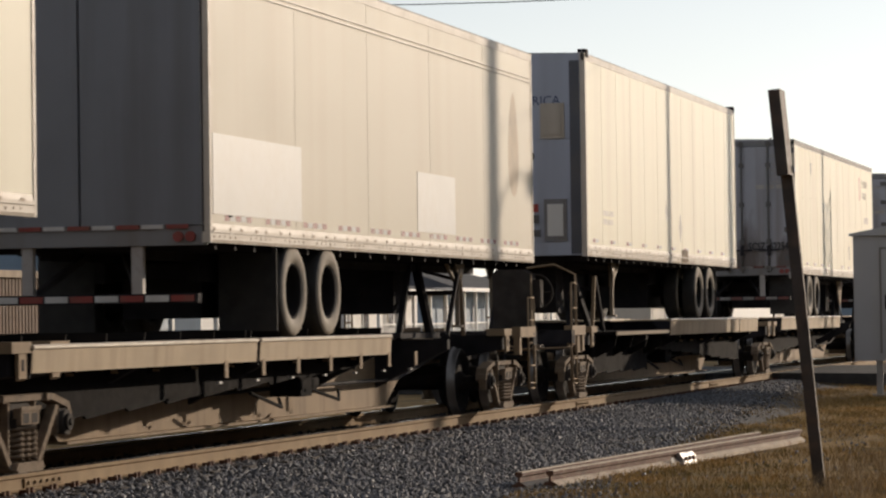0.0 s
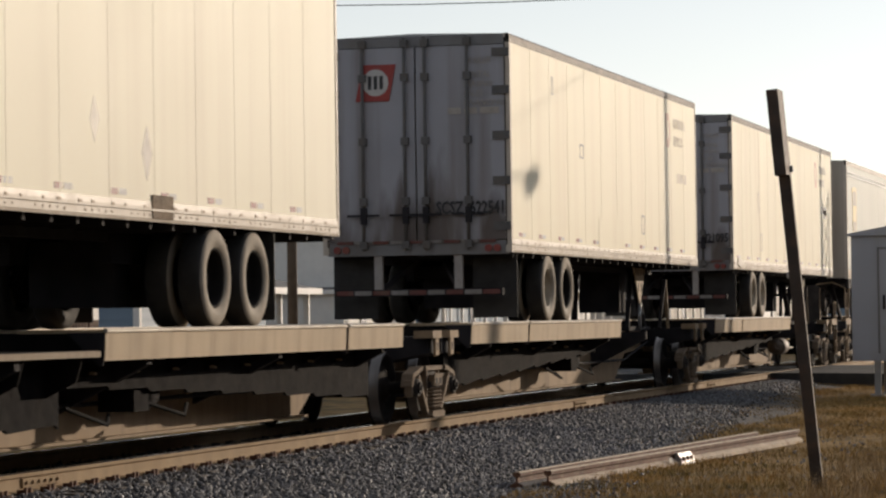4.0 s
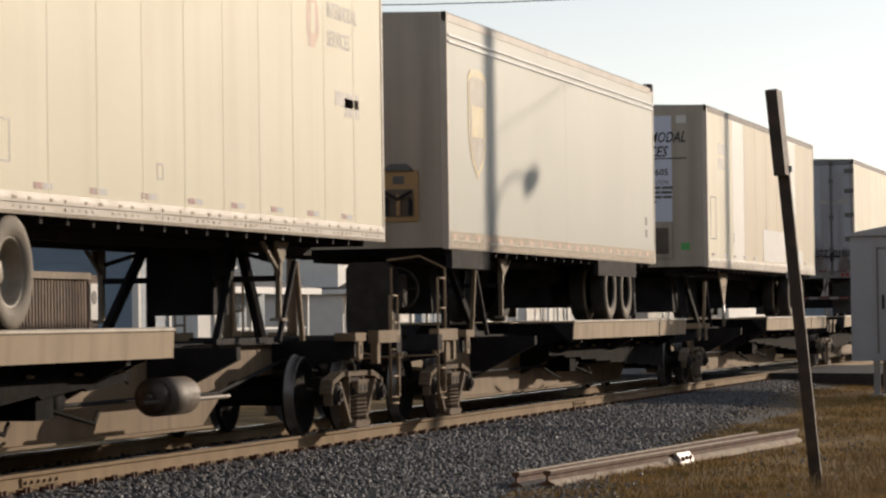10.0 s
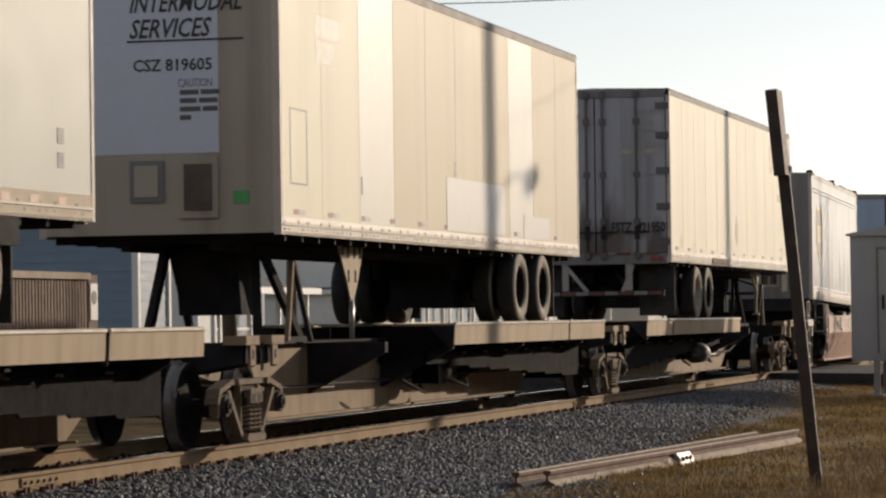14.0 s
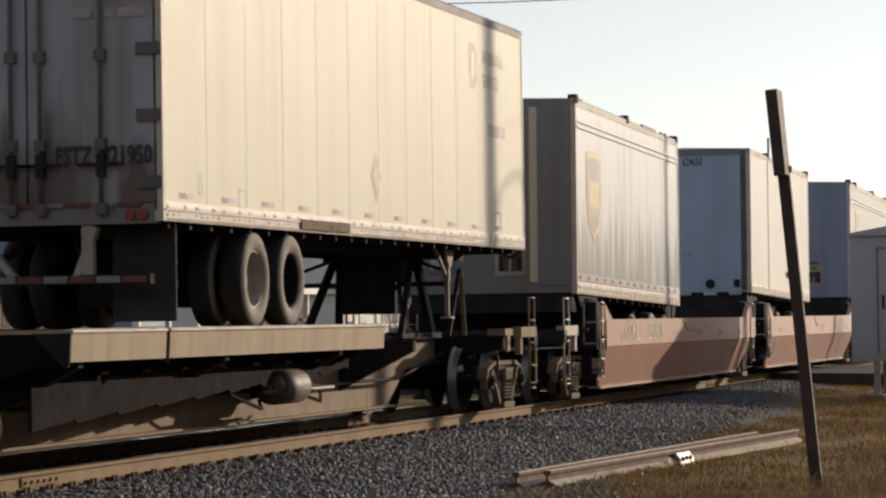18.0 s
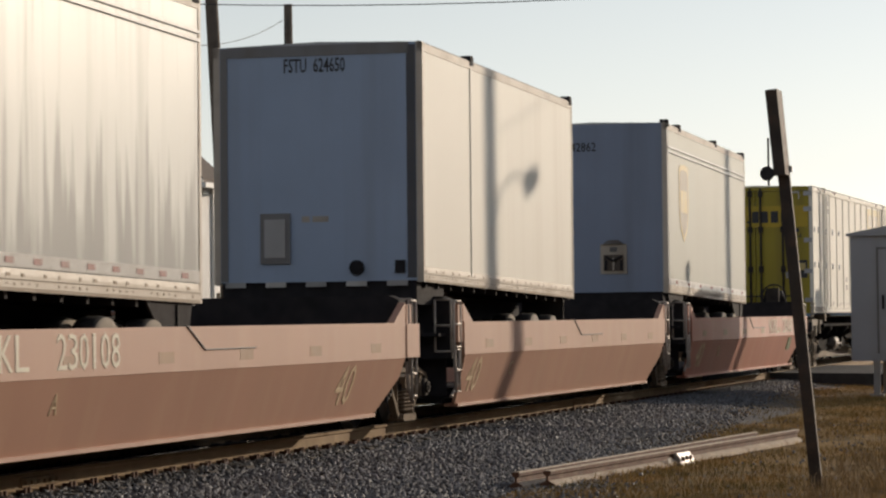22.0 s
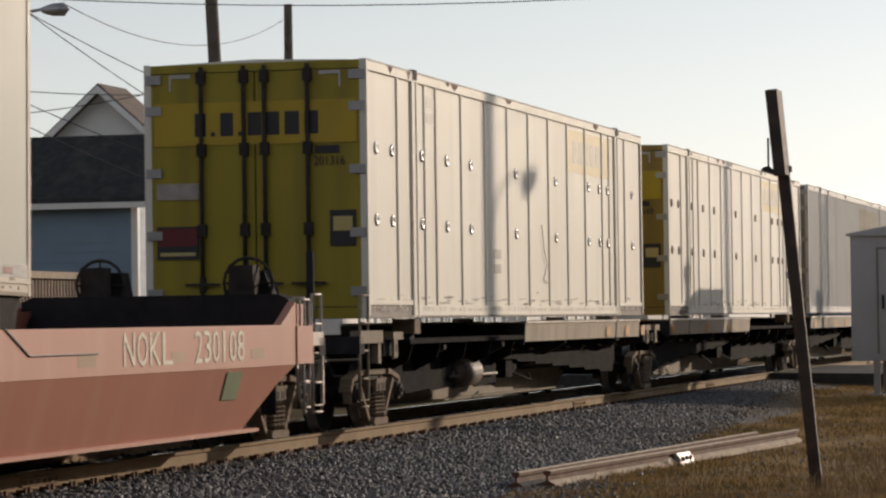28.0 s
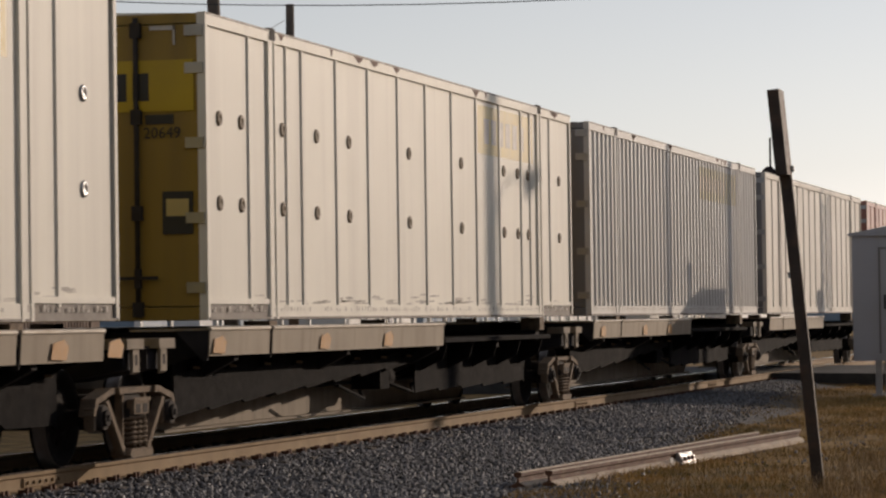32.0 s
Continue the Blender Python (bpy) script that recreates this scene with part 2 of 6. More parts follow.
reservoir_m = mat("dusty_black_reservoir", (0.13, 0.10, 0.075), 0.6, 0.0, 0.3, 4.0, (0.03, 0.025, 0.02), 0.8, 4.0)
rivet_m = mat("rusty_rivet_heads", (0.36, 0.28, 0.20), 0.7, 0.0, 0.2, 5.0)
# wheel plates lighter than the car body, with a paler lip
plate_p = mat("light_tan_plate_paint", (0.46, 0.35, 0.225), 0.65, 0.0, 0.10, 2.0, (0.22, 0.15, 0.09), 0.45, 1.5, 0.10, 30.0, True, spec=0.25)
plate_g = mat("light_grey_plate_paint", (0.36, 0.295, 0.215), 0.65, 0.0, 0.10, 2.0, (0.16, 0.12, 0.08), 0.5, 1.5, 0.10, 30.0, True, spec=0.25)
lip_m = mat("pale_plate_edge", (0.78, 0.70, 0.58), 0.4, 0.1, 0.12, 3.0, (0.45, 0.34, 0.24), 0.6, 2.5)
leg_m = mat("dusty_leg_and_lit_edge_paint", (0.34, 0.27, 0.19), 0.65, 0.0, 0.2, 4.0, (0.10, 0.07, 0.05), 0.6, 4.0, spec=0.25)
guard_m = mat("dull_grey_guard_paint", (0.40, 0.37, 0.34), 0.6, 0.0, 0.12, 3.0, (0.16, 0.12, 0.09), 0.6, 3.0)
iron_m = mat("worn_pale_grab_iron", (0.50, 0.43, 0.37), 0.5, 0.1, 0.15, 5.0, (0.20, 0.14, 0.10), 0.5, 6.0)
ochre = mat("dull_ochre_panel", (0.44, 0.27, 0.11), 0.6, 0.0, 0.1, 4.0, (0.2, 0.13, 0.07), 0.5, 4.0)

# ---- mesh helpers ----


class Geo:
    """Collects boxes, prisms, tubes and lathes into one mesh."""

    def __init__(self):
        self.v, self.f, self.mi, self.smooth = [], [], [], []
        self.m = 0

    def add(self, vs, fs, smooth=False):
        n = len(self.v)
        self.v += [tuple(p) for p in vs]
        self.f += [tuple(i + n for i in q) for q in fs]
        self.mi += [self.m] * len(fs)
        self.smooth += [smooth] * len(fs)
        return self

    def box(self, x0, x1, y0, y1, z0, z1):
        x0, x1, y0, y1, z0, z1 = min(x0, x1), max(x0, x1), min(y0, y1), max(y0, y1), min(z0, z1), max(z0, z1)
        return self.add([(x0, y0, z0), (x1, y0, z0), (x1, y1, z0), (x0, y1, z0), (x0, y0, z1), (x1, y0, z1), (x1, y1, z1), (x0, y1, z1)],
                        [(0, 3, 2, 1), (4, 5, 6, 7), (0, 1, 5, 4), (1, 2, 6, 5), (2, 3, 7, 6), (3, 0, 4, 7)])

    def prism(self, prof, axis, a, c):
        """A polygon in the two other axes (in x, y, z order), drawn out from a to c along axis."""
        k = "xyz".index(axis)

        def at(p, t):
            q = list(p)
            q.insert(k, t)
            return q
        n = len(prof)
        vs = [at(p, a) for p in prof] + [at(p, c) for p in prof]
        fs = [tuple(range(n - 1, -1, -1)), tuple(range(n, 2 * n))] + [(i, (i + 1) % n, n + (i + 1) % n, n + i) for i in range(n)]
        return self.add(vs, fs)

    def cyl(self, p, q, r, n=10, r2=None, smooth=True):
        p, q = Vector(p), Vector(q)
        r2 = r if r2 is None else r2
        d = (q - p).normalized()
        u = d.orthogonal().normalized()
        w = d.cross(u)
        vs = []
        for c, rr in ((p, r), (q, r2)):
            vs += [c + (u * math.cos(2 * math.pi * i / n) + w * math.sin(2 * math.pi * i / n)) * rr for i in range(n)]
        self.add(vs, [(i, (i + 1) % n, n + (i + 1) % n, n + i) for i in range(n)], smooth)
        k = len(self.v) - 2 * n
        self.f += [tuple(k + n - 1 - i for i in range(n)), tuple(k + n + i for i in range(n))]
        self.mi += [self.m] * 2
        self.smooth += [False] * 2
        return self

    def tube(self, pts, r, n=6):
        """One bent rod through all points."""
        pts = [Vector(p) for p in pts]
        vs, k = [], len(pts)
        u = (pts[1] - pts[0]).normalized().orthogonal().normalized()
        for i, p in enumerate(pts):
            d = (pts[min(i + 1, k - 1)] - pts[max(i - 1, 0)]).normalized()
            u = (u - d * u.dot(d))
            u = u.normalized() if u.length > 1e-6 else d.orthogonal().normalized()
            w = d.cross(u)
            vs += [p + (u * math.cos(2 * math.pi * a / n) + w * math.sin(2 * math.pi * a / n)) * r for a in range(n)]
        fs = [(i * n + a, i * n + (a + 1) % n, (i + 1) * n + (a + 1) % n, (i + 1) * n + a) for i in range(k - 1) for a in range(n)]
        self.add(vs, fs, True)
        self.add([vs[a] for a in range(n)], [tuple(range(n - 1, -1, -1))])
        return self.add([vs[(k - 1) * n + a] for a in range(n)], [tuple(range(n))])

    def beam(self, p, q, w, h):
        """A square bar from p to q."""
        p, q = Vector(p), Vector(q)
        d = (q - p).normalized()
        u = d.cross(Vector((0, 0, 1)))
        u = Vector((1, 0, 0)) if u.length < 1e-3 else u.normalized()
        s = u.cross(d)
        vs = [c + u * a * w / 2 + s * e * h / 2 for c in (p, q) for a, e in ((-1, -1), (1, -1), (1, 1), (-1, 1))]
        return self.add(vs, [(3, 2, 1, 0), (4, 5, 6, 7), (0, 1, 5, 4), (1, 2, 6, 5), (2, 3, 7, 6), (3, 0, 4, 7)])

    def lathe(self, prof, n=28, c=(0, 0, 0)):
        """Turns (radius, x) pairs round the x axis at c."""
        vs = [(c[0] + x, c[1] + r * math.cos(2 * math.pi * i / n), c[2] + r * math.sin(2 * math.pi * i / n)) for i in range(n) for r, x in prof]
        k = len(prof)
        return self.add(vs, [(i * k + j, i * k + j + 1, ((i + 1) % n) * k + j + 1, ((i + 1) % n) * k + j) for i in range(n) for j in range(k - 1)], True)


def mesh_of(name, g, *mats):
    me = bpy.data.meshes.new(name)
    me.from_pydata(g.v, [], g.f)
    for m in mats:
        me.materials.append(m)
    me.polygons.foreach_set("material_index", g.mi)
    me.polygons.foreach_set("use_smooth", g.smooth)
    me.update()
    return me


def part(name, g, m, parent=None, label="", at=None):
    """Links one mesh object under a thing or a part."""
    me = g if isinstance(g, bpy.types.Mesh) else mesh_of(name, g, *(m if isinstance(m, (list, tuple)) else [m]))
    ob = new(name, me)
    ob.parent = parent
    if at is not None:
        ob.matrix_basis = at
    return tagged(ob, label)


def thing(name, label, category, at=None, group="", kind=""):
    ob = new(name)
    if at is not None:
        ob.matrix_basis = at
    return tagged(ob, label, category, group, kind)


def words(name, text, size, m, parent, at, label="", squeeze=1.0, shear=0.0, depth=0.002, bold=0.0, width=0.0):
    """Lettering as a thin mesh; at: pose of its left foot, reading along its x, top along its y."""
    cu = bpy.data.curves.new(name, "FONT")
    cu.body, cu.size, cu.extrude, cu.shear, cu.offset = text, size, depth, shear, bold
    cu.resolution_u = 2
    tmp = bpy.data.objects.new(name, cu)
    scene.collection.objects.link(tmp)
    me = bpy.data.meshes.new_from_object(tmp.evaluated_get(bpy.context.evaluated_depsgraph_get()))
    bpy.data.objects.remove(tmp)
    if width:
        xs = [v.co.x for v in me.vertices]
        squeeze = width / (max(xs) - min(xs))
        if len(text) == 1:
            me.transform(Matrix.Translation((-min(xs), 0, 0)))
    me.transform(Matrix.Diagonal((squeeze, 1, 1, 1)))
    me.materials.clear()
    me.materials.append(m)
    return part(name, me, m, parent, label, at)


SIDE = lambda y, z, x=1.295: pose(x + 0.004, y, z, 90, 0, 90)      # lettering on the side that faces the sun, reading along +y
END = lambda x, z, y=0.0: pose(x, y - 0.004, z, 90, 0, 0)          # lettering on the end that faces -y
XC = -10.615                                                       # the track's middle

# ---- ground, road and track ----
def ballast_z(x):
    """Height of the track bed across the line."""
    d = abs(x - XC)
    if d < 1.16:
        return -0.195
    return -0.195 - 0.24 * min(1.0, (d - 1.16) / 2.7)


def ground_z(x, y):
    return -0.43 + 0.04 * noise.noise((x * 0.3, y * 0.2, 0)) + (0.12 if x > -9 else 0) * max(0.0, min(1.0, (y - 48) / 18))


def sheet(name, xs, ys, zf, m, label, cat):
    g = Geo()
    vs = [(x, y, zf(x, y)) for y in ys for x in xs]
    n = len(xs)
    g.add(vs, [(j * n + i, j * n + i + 1, (j + 1) * n + i + 1, (j + 1) * n + i) for j in range(len(ys) - 1) for i in range(n - 1)], True)
    return tagged(part(name, g, m, None), label, cat, kind="structure")


gx = [-3000, -600, -120, -60, -30, -20, -15] + [-14 + 0.5 * i for i in range(37)] + [6, 10, 20, 60, 300, 3000]
gy = [-3000, -300, -30, 0, 10, 18] + [20 + 1.0 * i for i in range(60)] + [85, 100, 140, 220, 400, 900, 4000]
sheet("ground", gx, gy, ground_z, dirt_g, "bare winter soil and thatch reaching to the horizon", "ground")
bx = [XC - 5.2, XC - 4.0] + [XC - 3.6 + 0.3 * i for i in range(25)]
sheet("track_bed", bx, [-60, 0, 15] + [20 + 0.5 * i for i in range(96)] + [72, 80, 120, 300, 900],
      lambda x, y: ballast_z(x) + 0.02 * noise.noise((x * 2, y * 2, 3)) - (0.08 if abs(x - XC) > 3.3 else 0), ballast_bed,
      "grey crushed stone ballast bed of the railway", "track bed")

g = Geo()
g.prism([(-40.0, -0.6), (-40.0, -0.02), (-11.42, -0.02), (-11.42, -0.6)], "y", 66.8, 76.5)
g.prism([(-11.28, -0.6), (-11.28, -0.02), (-9.96, -0.02), (-9.96, -0.6)], "y", 66.8, 76.5)
g.prism([(-9.82, -0.6), (-9.82, -0.02), (-8.6, -0.03), (-4.0, -0.12), (30.0, -0.3), (30.0, -0.6)], "y", 66.8, 76.5)
tagged(part("road", g, asphalt), "worn dark asphalt road over the level crossing", "road", kind="structure")

# rails, in lengths
RAIL = [(-0.07, -0.172), (0.07, -0.172), (0.07, -0.160), (0.012, -0.140), (0.009, -0.05), (0.034, -0.036), (0.036, -0.006), (0.028, 0.0),
        (-0.028, 0.0), (-0.036, -0.006), (-0.034, -0.036), (-0.009, -0.05), (-0.012, -0.140), (-0.07, -0.160)]


def rail_geo(y0, y1, x=0.0):
    g = Geo()
    g.prism([(x + a, b) for a, b in RAIL], "y", y0, y1)
    g.mi = [1 if sum(g.v[i][2] for i in f) / len(f) > -0.007 else 0 for f in g.f]
    return g


track = tagged(thing("railway_track", "standard gauge track with dusty steel rails on timber ties", "track"), kind="structure")
JOINTS = [-120.0, 12.0, 24.8, 47.0, 59.2, 95.0, 400.0]
for side, name in ((0.7535, "rail"), (-0.7535, "rail")):
    for a, c in zip(JOINTS, JOINTS[1:]):
        part(name, mesh_of(name, rail_geo(a + 0.004, c - 0.004, XC + side), rail_side, rail_top), None, track)
for j in JOINTS[2:5]:
    g = Geo()
    x = XC + 0.7535
    g.prism([(x + 0.013, -0.13), (x + 0.03, -0.125), (x + 0.03, -0.055), (x + 0.013, -0.05)], "y", j - 0.42, j + 0.42)
    for i in range(6):
        g.cyl((x + 0.03, j - 0.35 + 0.14 * i, -0.09), (x + 0.05, j - 0.35 + 0.14 * i, -0.09), 0.016, 6)
    part("joint_bar", g, rail_side, track, "bolted rail joint bar")

# ---- wheels and trucks ----
TYRE = [(0.285, -0.10), (0.30, -0.115), (0.36, -0.128), (0.42, -0.122), (0.455, -0.105), (0.465, -0.06), (0.465, 0.06), (0.455, 0.105), (0.42, 0.122),
        (0.40, 0.127), (0.36, 0.128), (0.345, 0.124), (0.30, 0.115), (0.285, 0.10)]
RIMP = [(0.285, 0.098), (0.272, 0.10), (0.262, 0.085), (0.255, 0.0), (0.25, -0.05), (0.17, -0.06), (0.14, -0.04), (0.11, -0.03), (0.095, 0.0), (0.0, 0.0)]
tg = Geo().lathe(TYRE, 32)
tg.mi = [1 if sum(tg.v[i][0] for i in f) / 4 > 0.10 else 0 for f in tg.f]
tyre_me = mesh_of("tyre", tg, rubber, side_rub)
rim_me = mesh_of("rim", Geo().lathe(RIMP, 28), rim_m)
rim_dark = mesh_of("rim", Geo().lathe(RIMP, 28), hubrub)
WR = 0.42
WHEEL = [(0.0, 0.085), (0.10, 0.085), (0.12, 0.05), (0.16, 0.02), (0.33, 0.0), (0.36, 0.055), (0.415, 0.06), (0.42, 0.05), (0.425, -0.035), (0.45, -0.045),
         (0.452, -0.07), (0.36, -0.07), (0.33, -0.04), (0.14, -0.05), (0.12, -0.085), (0.0, -0.085)]


def wheelset_mesh():
    g = Geo()
    for s in (1, -1):
        g.lathe([(r, s * (x + 0.72)) for r, x in WHEEL], 36)
    g.mi = [1 if any(abs(math.hypot(g.v[i][1], g.v[i][2]) - 0.42) < 0.008 for i in f) and all(math.hypot(g.v[i][1], g.v[i][2]) > 0.41 for i in f) else 0 for f in g.f]
    g.cyl((-1.12, 0, 0), (1.12, 0, 0), 0.075, 12)
    for s in (1, -1):                       # plate holes
        for k in range(3):
            a = k * 2.094
            g.box(s * 0.725, s * 0.745, 0.2 * math.cos(a) - 0.03, 0.2 * math.cos(a) + 0.03, 0.2 * math.sin(a) - 0.03, 0.2 * math.sin(a) + 0.03)
    return mesh_of("wheelset", g, wheel_st, tread_st)


WSET = wheelset_mesh()


def frame_mesh():
    """Cast side frame: flanged top chord and tension members, thin webs, pedestal jaws, window for bolster and springs."""
    g = Geo()
    x0, x1 = 1.00, 1.14
    g.prism([(-1.06, 0.44), (-0.99, 0.585), (-0.62, 0.665), (0.62, 0.665), (0.99, 0.585), (1.06, 0.44), (1.00, 0.43), (0.94, 0.54), (0.60, 0.615), (-0.60, 0.615),
             (-0.94, 0.54), (-1.00, 0.43)], "x", x0, x1)
    for s in (1, -1):
        g.prism([(s * 0.75, 0.555), (s * 0.69, 0.57), (s * 0.29, 0.14), (s * 0.26, 0.07), (s * 0.32, 0.08)], "x", x0 + 0.06, x1)
        g.box(x0 + 0.05, x1 - 0.02, s * 0.265, s * 0.30, 0.12, 0.62)
        g.prism([(s * 0.71, 0.55), (s * 0.755, 0.56), (s * 0.765, 0.34), (s * 0.73, 0.32)], "x", x0 + 0.04, x1 - 0.01)
        g.prism([(s * 0.97, 0.56), (s * 1.04, 0.50), (s * 1.03, 0.31), (s * 0.975, 0.33)], "x", x0 + 0.04, x1 - 0.01)
        g.box(x1 - 0.01, x1 + 0.03, s * 0.42, s * 0.50, 0.61, 0.67)
    g.prism([(-0.30, 0.075), (-0.24, 0.05), (0.24, 0.05), (0.30, 0.075), (0.26, 0.13), (-0.26, 0.13)], "x", x0, x1 + 0.05)
    g.box(x1 - 0.02, x1 + 0.05, -0.19, 0.19, 0.43, 0.56)                 # bolster end
    g.box(x1 + 0.05, x1 + 0.06, -0.21, 0.21, 0.54, 0.575)
    g.m = 1
    g.box(x1 + 0.05, x1 + 0.053, -0.15, -0.03, 0.44, 0.52).box(x1 + 0.05, x1 + 0.053, 0.03, 0.15, 0.44, 0.52)
    for s in (1, -1):
        g.box(0.97, 1.13, s * 0.775, s * 0.945, 0.40, 0.53)
        g.cyl((1.02, s * 0.86, 0.42), (1.17, s * 0.86, 0.42), 0.105, 14)
        g.cyl((1.17, s * 0.86, 0.42), (1.20, s * 0.86, 0.42), 0.07, 10)
        g.cyl((1.20, s * 0.86, 0.42), (1.215, s * 0.86, 0.42), 0.03, 6)
    return mesh_of("side_frame", g, frame_st, steel_d)


def spring_mesh():
    pts = [(1.12 + 0.060 * math.cos(a * 1.047), 0.060 * math.sin(a * 1.047), 0.14 + 0.26 * a / 36) for a in range(37)]
    return mesh_of("spring", Geo().tube(pts, 0.016, 6), frame_st)


FRAME_ME, SPRING_ME = frame_mesh(), spring_mesh()
TURN = pose(0, 0, 0, 0, 0, 180)
WHEELSETS = []
MOVERS = []                                # things of the train: object, place along it, tilt


def truck(car, y0):
    """Two-axle truck under a car, at y0 in the car's space."""
    g = Geo().box(-1.1, 1.1, -0.2, 0.2, 0.38, 0.6)
    g.box(-1.15, -1.1, -0.2, 0.2, 0.38, 0.48).box(1.1, 1.15, -0.2, 0.2, 0.38, 0.48)
    g.cyl((0, 0, 0.6), (0, 0, 0.68), 0.25, 16)
    t = part("truck", g, steel_d, car, "cast steel freight truck", pose(0, y0, 0))
    for s in (1, -1):
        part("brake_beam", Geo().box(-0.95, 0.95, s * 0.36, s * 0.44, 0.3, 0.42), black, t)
    for m in (Matrix(), TURN):
        part("side_frame", FRAME_ME, None, t, at=m)
        for y in (-0.14, 0.0, 0.14):
            part("spring", SPRING_ME, None, t, at=m @ pose(0, y, 0))
    for s in (1, -1):
        w = part("wheelset", WSET, None, t, at=pose(0, s * 0.86, WR))
        WHEELSETS.append((w, s * 0.86))
    return t


# ---- road trailers ----
def wheel_pair(tr, y, zc, dark=False):
    """One axle with dual wheels on both ends."""
    g = Geo().cyl((-0.95, y, zc), (0.95, y, zc), 0.065, 10)
    for s in (1, -1):
        g.cyl((s * 0.60, y, zc), (s * 0.72, y, zc), 0.21, 18)
    part("axle", g, black, tr)
    for s in (1, -1):
        for x in (1.145, 0.82):
            w = part("wheel", tyre_me, None, tr, at=pose(s * x, y, zc, 0, 0, 0 if s > 0 else 180))
            if x > 1:
                part("rim", rim_dark if dark else rim_me, None, w)


def strips(tr, y, z, n, x=1.2885, w=0.3, swap=0, mats=None):
    """Red and white reflector tape, in pieces, along the lower side."""
    for i in range(n):
        m = (red_p, wht_p)[(i + swap) % 2] if mats is None else mats
        part("reflector", Geo().box(x - 0.002, x + 0.0022, y + i * w, y + (i + 0.85) * w, z - 0.027, z + 0.027), m, tr)


def trailer(name, label, y0, L, z0=2.08, z1=5.0, rear="near", skin=None, panels=11, tyres=(2.4, 3.6), tyre_z=1.64, door=None, tape=True, band=False,
            dark_hub=(False, False), group="trailers on the train", gear=True, nose=None, top=None, bogie=True, bar=True, legs_at=3.0, seam=0.010, skip=(), rods=True, flap=None, bright_tape=False):
    """A box van semitrailer; rear near: its doors and wheels are at y 0. Origin at rail level below its end."""
    tr = thing(name, label, "trailer", group=group)
    W = 1.295
    n2 = (lambda v: v) if rear == "near" else (lambda v: L - v)
    zr = z0 + 0.17
    MOVERS.append((tr, y0, 0.0))
    # side panels with seams
    for s in (1, -1):
        k = panels if s > 0 else 1
        for i in range(k):
            a, c = 0.06 + (L - 0.12) * i / k, 0.06 + (L - 0.12) * (i + 1) / k
            if (i, s) in skip:
                continue
            m = skin(i) if callable(skin) else skin
            part("side_panel", Geo().box(s * (W - 0.035), s * (W - 0.006), a + 0.0008, c - 0.0008, zr, z1 - 0.10), m, tr)
        if s > 0:
            for i in range(1, k):
                a = 0.06 + (L - 0.12) * i / k
                part("seam", Geo().box(W - 0.02, W - 0.006 + seam * 0.2, a - 0.018, a + 0.018, zr, z1 - 0.10), skin(i) if callable(skin) else skin, tr)
        part("bottom_rail", Geo().prism([(s * (W - 0.05), z0 + 0.01), (s * (W - 0.006), z0), (s * W, z0 + 0.03), (s * W, z0 + 0.13), (s * (W - 0.004), z0 + 0.18), (s * (W - 0.05), z0 + 0.18)],
                                        "y", 0.03, L - 0.03), rail_al, tr)
        part("bottom_rail_ledge", Geo().box(s * (W - 0.01), s * (W + 0.012), 0.04, L - 0.04, z0 + 0.095, z0 + 0.115), rail_al, tr)
        # a brown top rail has the roof edge's shade put into its colour
        part("top_rail", Geo().prism([(s * (W - 0.06), z1 - 0.12), (s * W, z1 - 0.12), (s * (W + 0.004), z1 - 0.03), (s * (W - 0.03), z1), (s * (W - 0.06), z1)], "y", 0.0, L), top or rail_al, tr)
        for y in (0.0, L - 0.06):
            part("corner_post", Geo().box(s * (W - 0.08), s * (W + 0.002), y, y + 0.06, z0, z1 - 0.01), rail_al, tr)
    if band:
        for dz in band:
            part("moulding", Geo().box(W - 0.01, W + 0.014, 0.05, L - 0.05, z1 - dz - 0.02, z1 - dz + 0.012), wht_p, tr)
    g = Geo()
    for i in range(int((L - 0.2) / 0.16)):
        y = 0.1 + 0.16 * i
        if (i * 13 + int(y0)) % 7 > 1:
            g.box(W - 0.004, W + 0.004, y, y + 0.03, z0 + 0.045 + 0.006 * (i % 3), z0 + 0.07)
        if (i * 7) % 5 < 2:
            g.box(W - 0.004, W + 0.003, y, y + 0.05 + 0.02 * (i % 3), z0 + 0.115, z0 + 0.145)
    tagged(part("rail_rivets", g, rivet_m, tr), kind="stuff")
    part("roof", Geo().prism([(-W + 0.06, z1 - 0.02), (W - 0.06, z1 - 0.02), (W - 0.06, z1 - 0.006), (0, z1 + 0.03), (-W + 0.06, z1 - 0.006)], "y", 0.02, L - 0.02), metal_g, tr)
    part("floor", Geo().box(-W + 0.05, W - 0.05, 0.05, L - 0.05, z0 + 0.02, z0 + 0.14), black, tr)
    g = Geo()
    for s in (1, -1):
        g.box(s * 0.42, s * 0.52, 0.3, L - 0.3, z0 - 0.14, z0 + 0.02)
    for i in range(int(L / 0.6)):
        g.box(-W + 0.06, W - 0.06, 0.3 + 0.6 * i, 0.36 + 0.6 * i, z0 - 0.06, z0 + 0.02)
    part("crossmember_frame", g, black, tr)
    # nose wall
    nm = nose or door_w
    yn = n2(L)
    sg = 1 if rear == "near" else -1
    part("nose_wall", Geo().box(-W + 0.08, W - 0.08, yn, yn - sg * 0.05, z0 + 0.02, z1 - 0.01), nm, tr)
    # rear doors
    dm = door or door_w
    yr = n2(0.0)
    part("door_sill", Geo().box(-W + 0.06, W - 0.06, yr + sg * 0.02, yr + sg * 0.1, z0 - 0.02, z0 + 0.16), dooredge, tr)
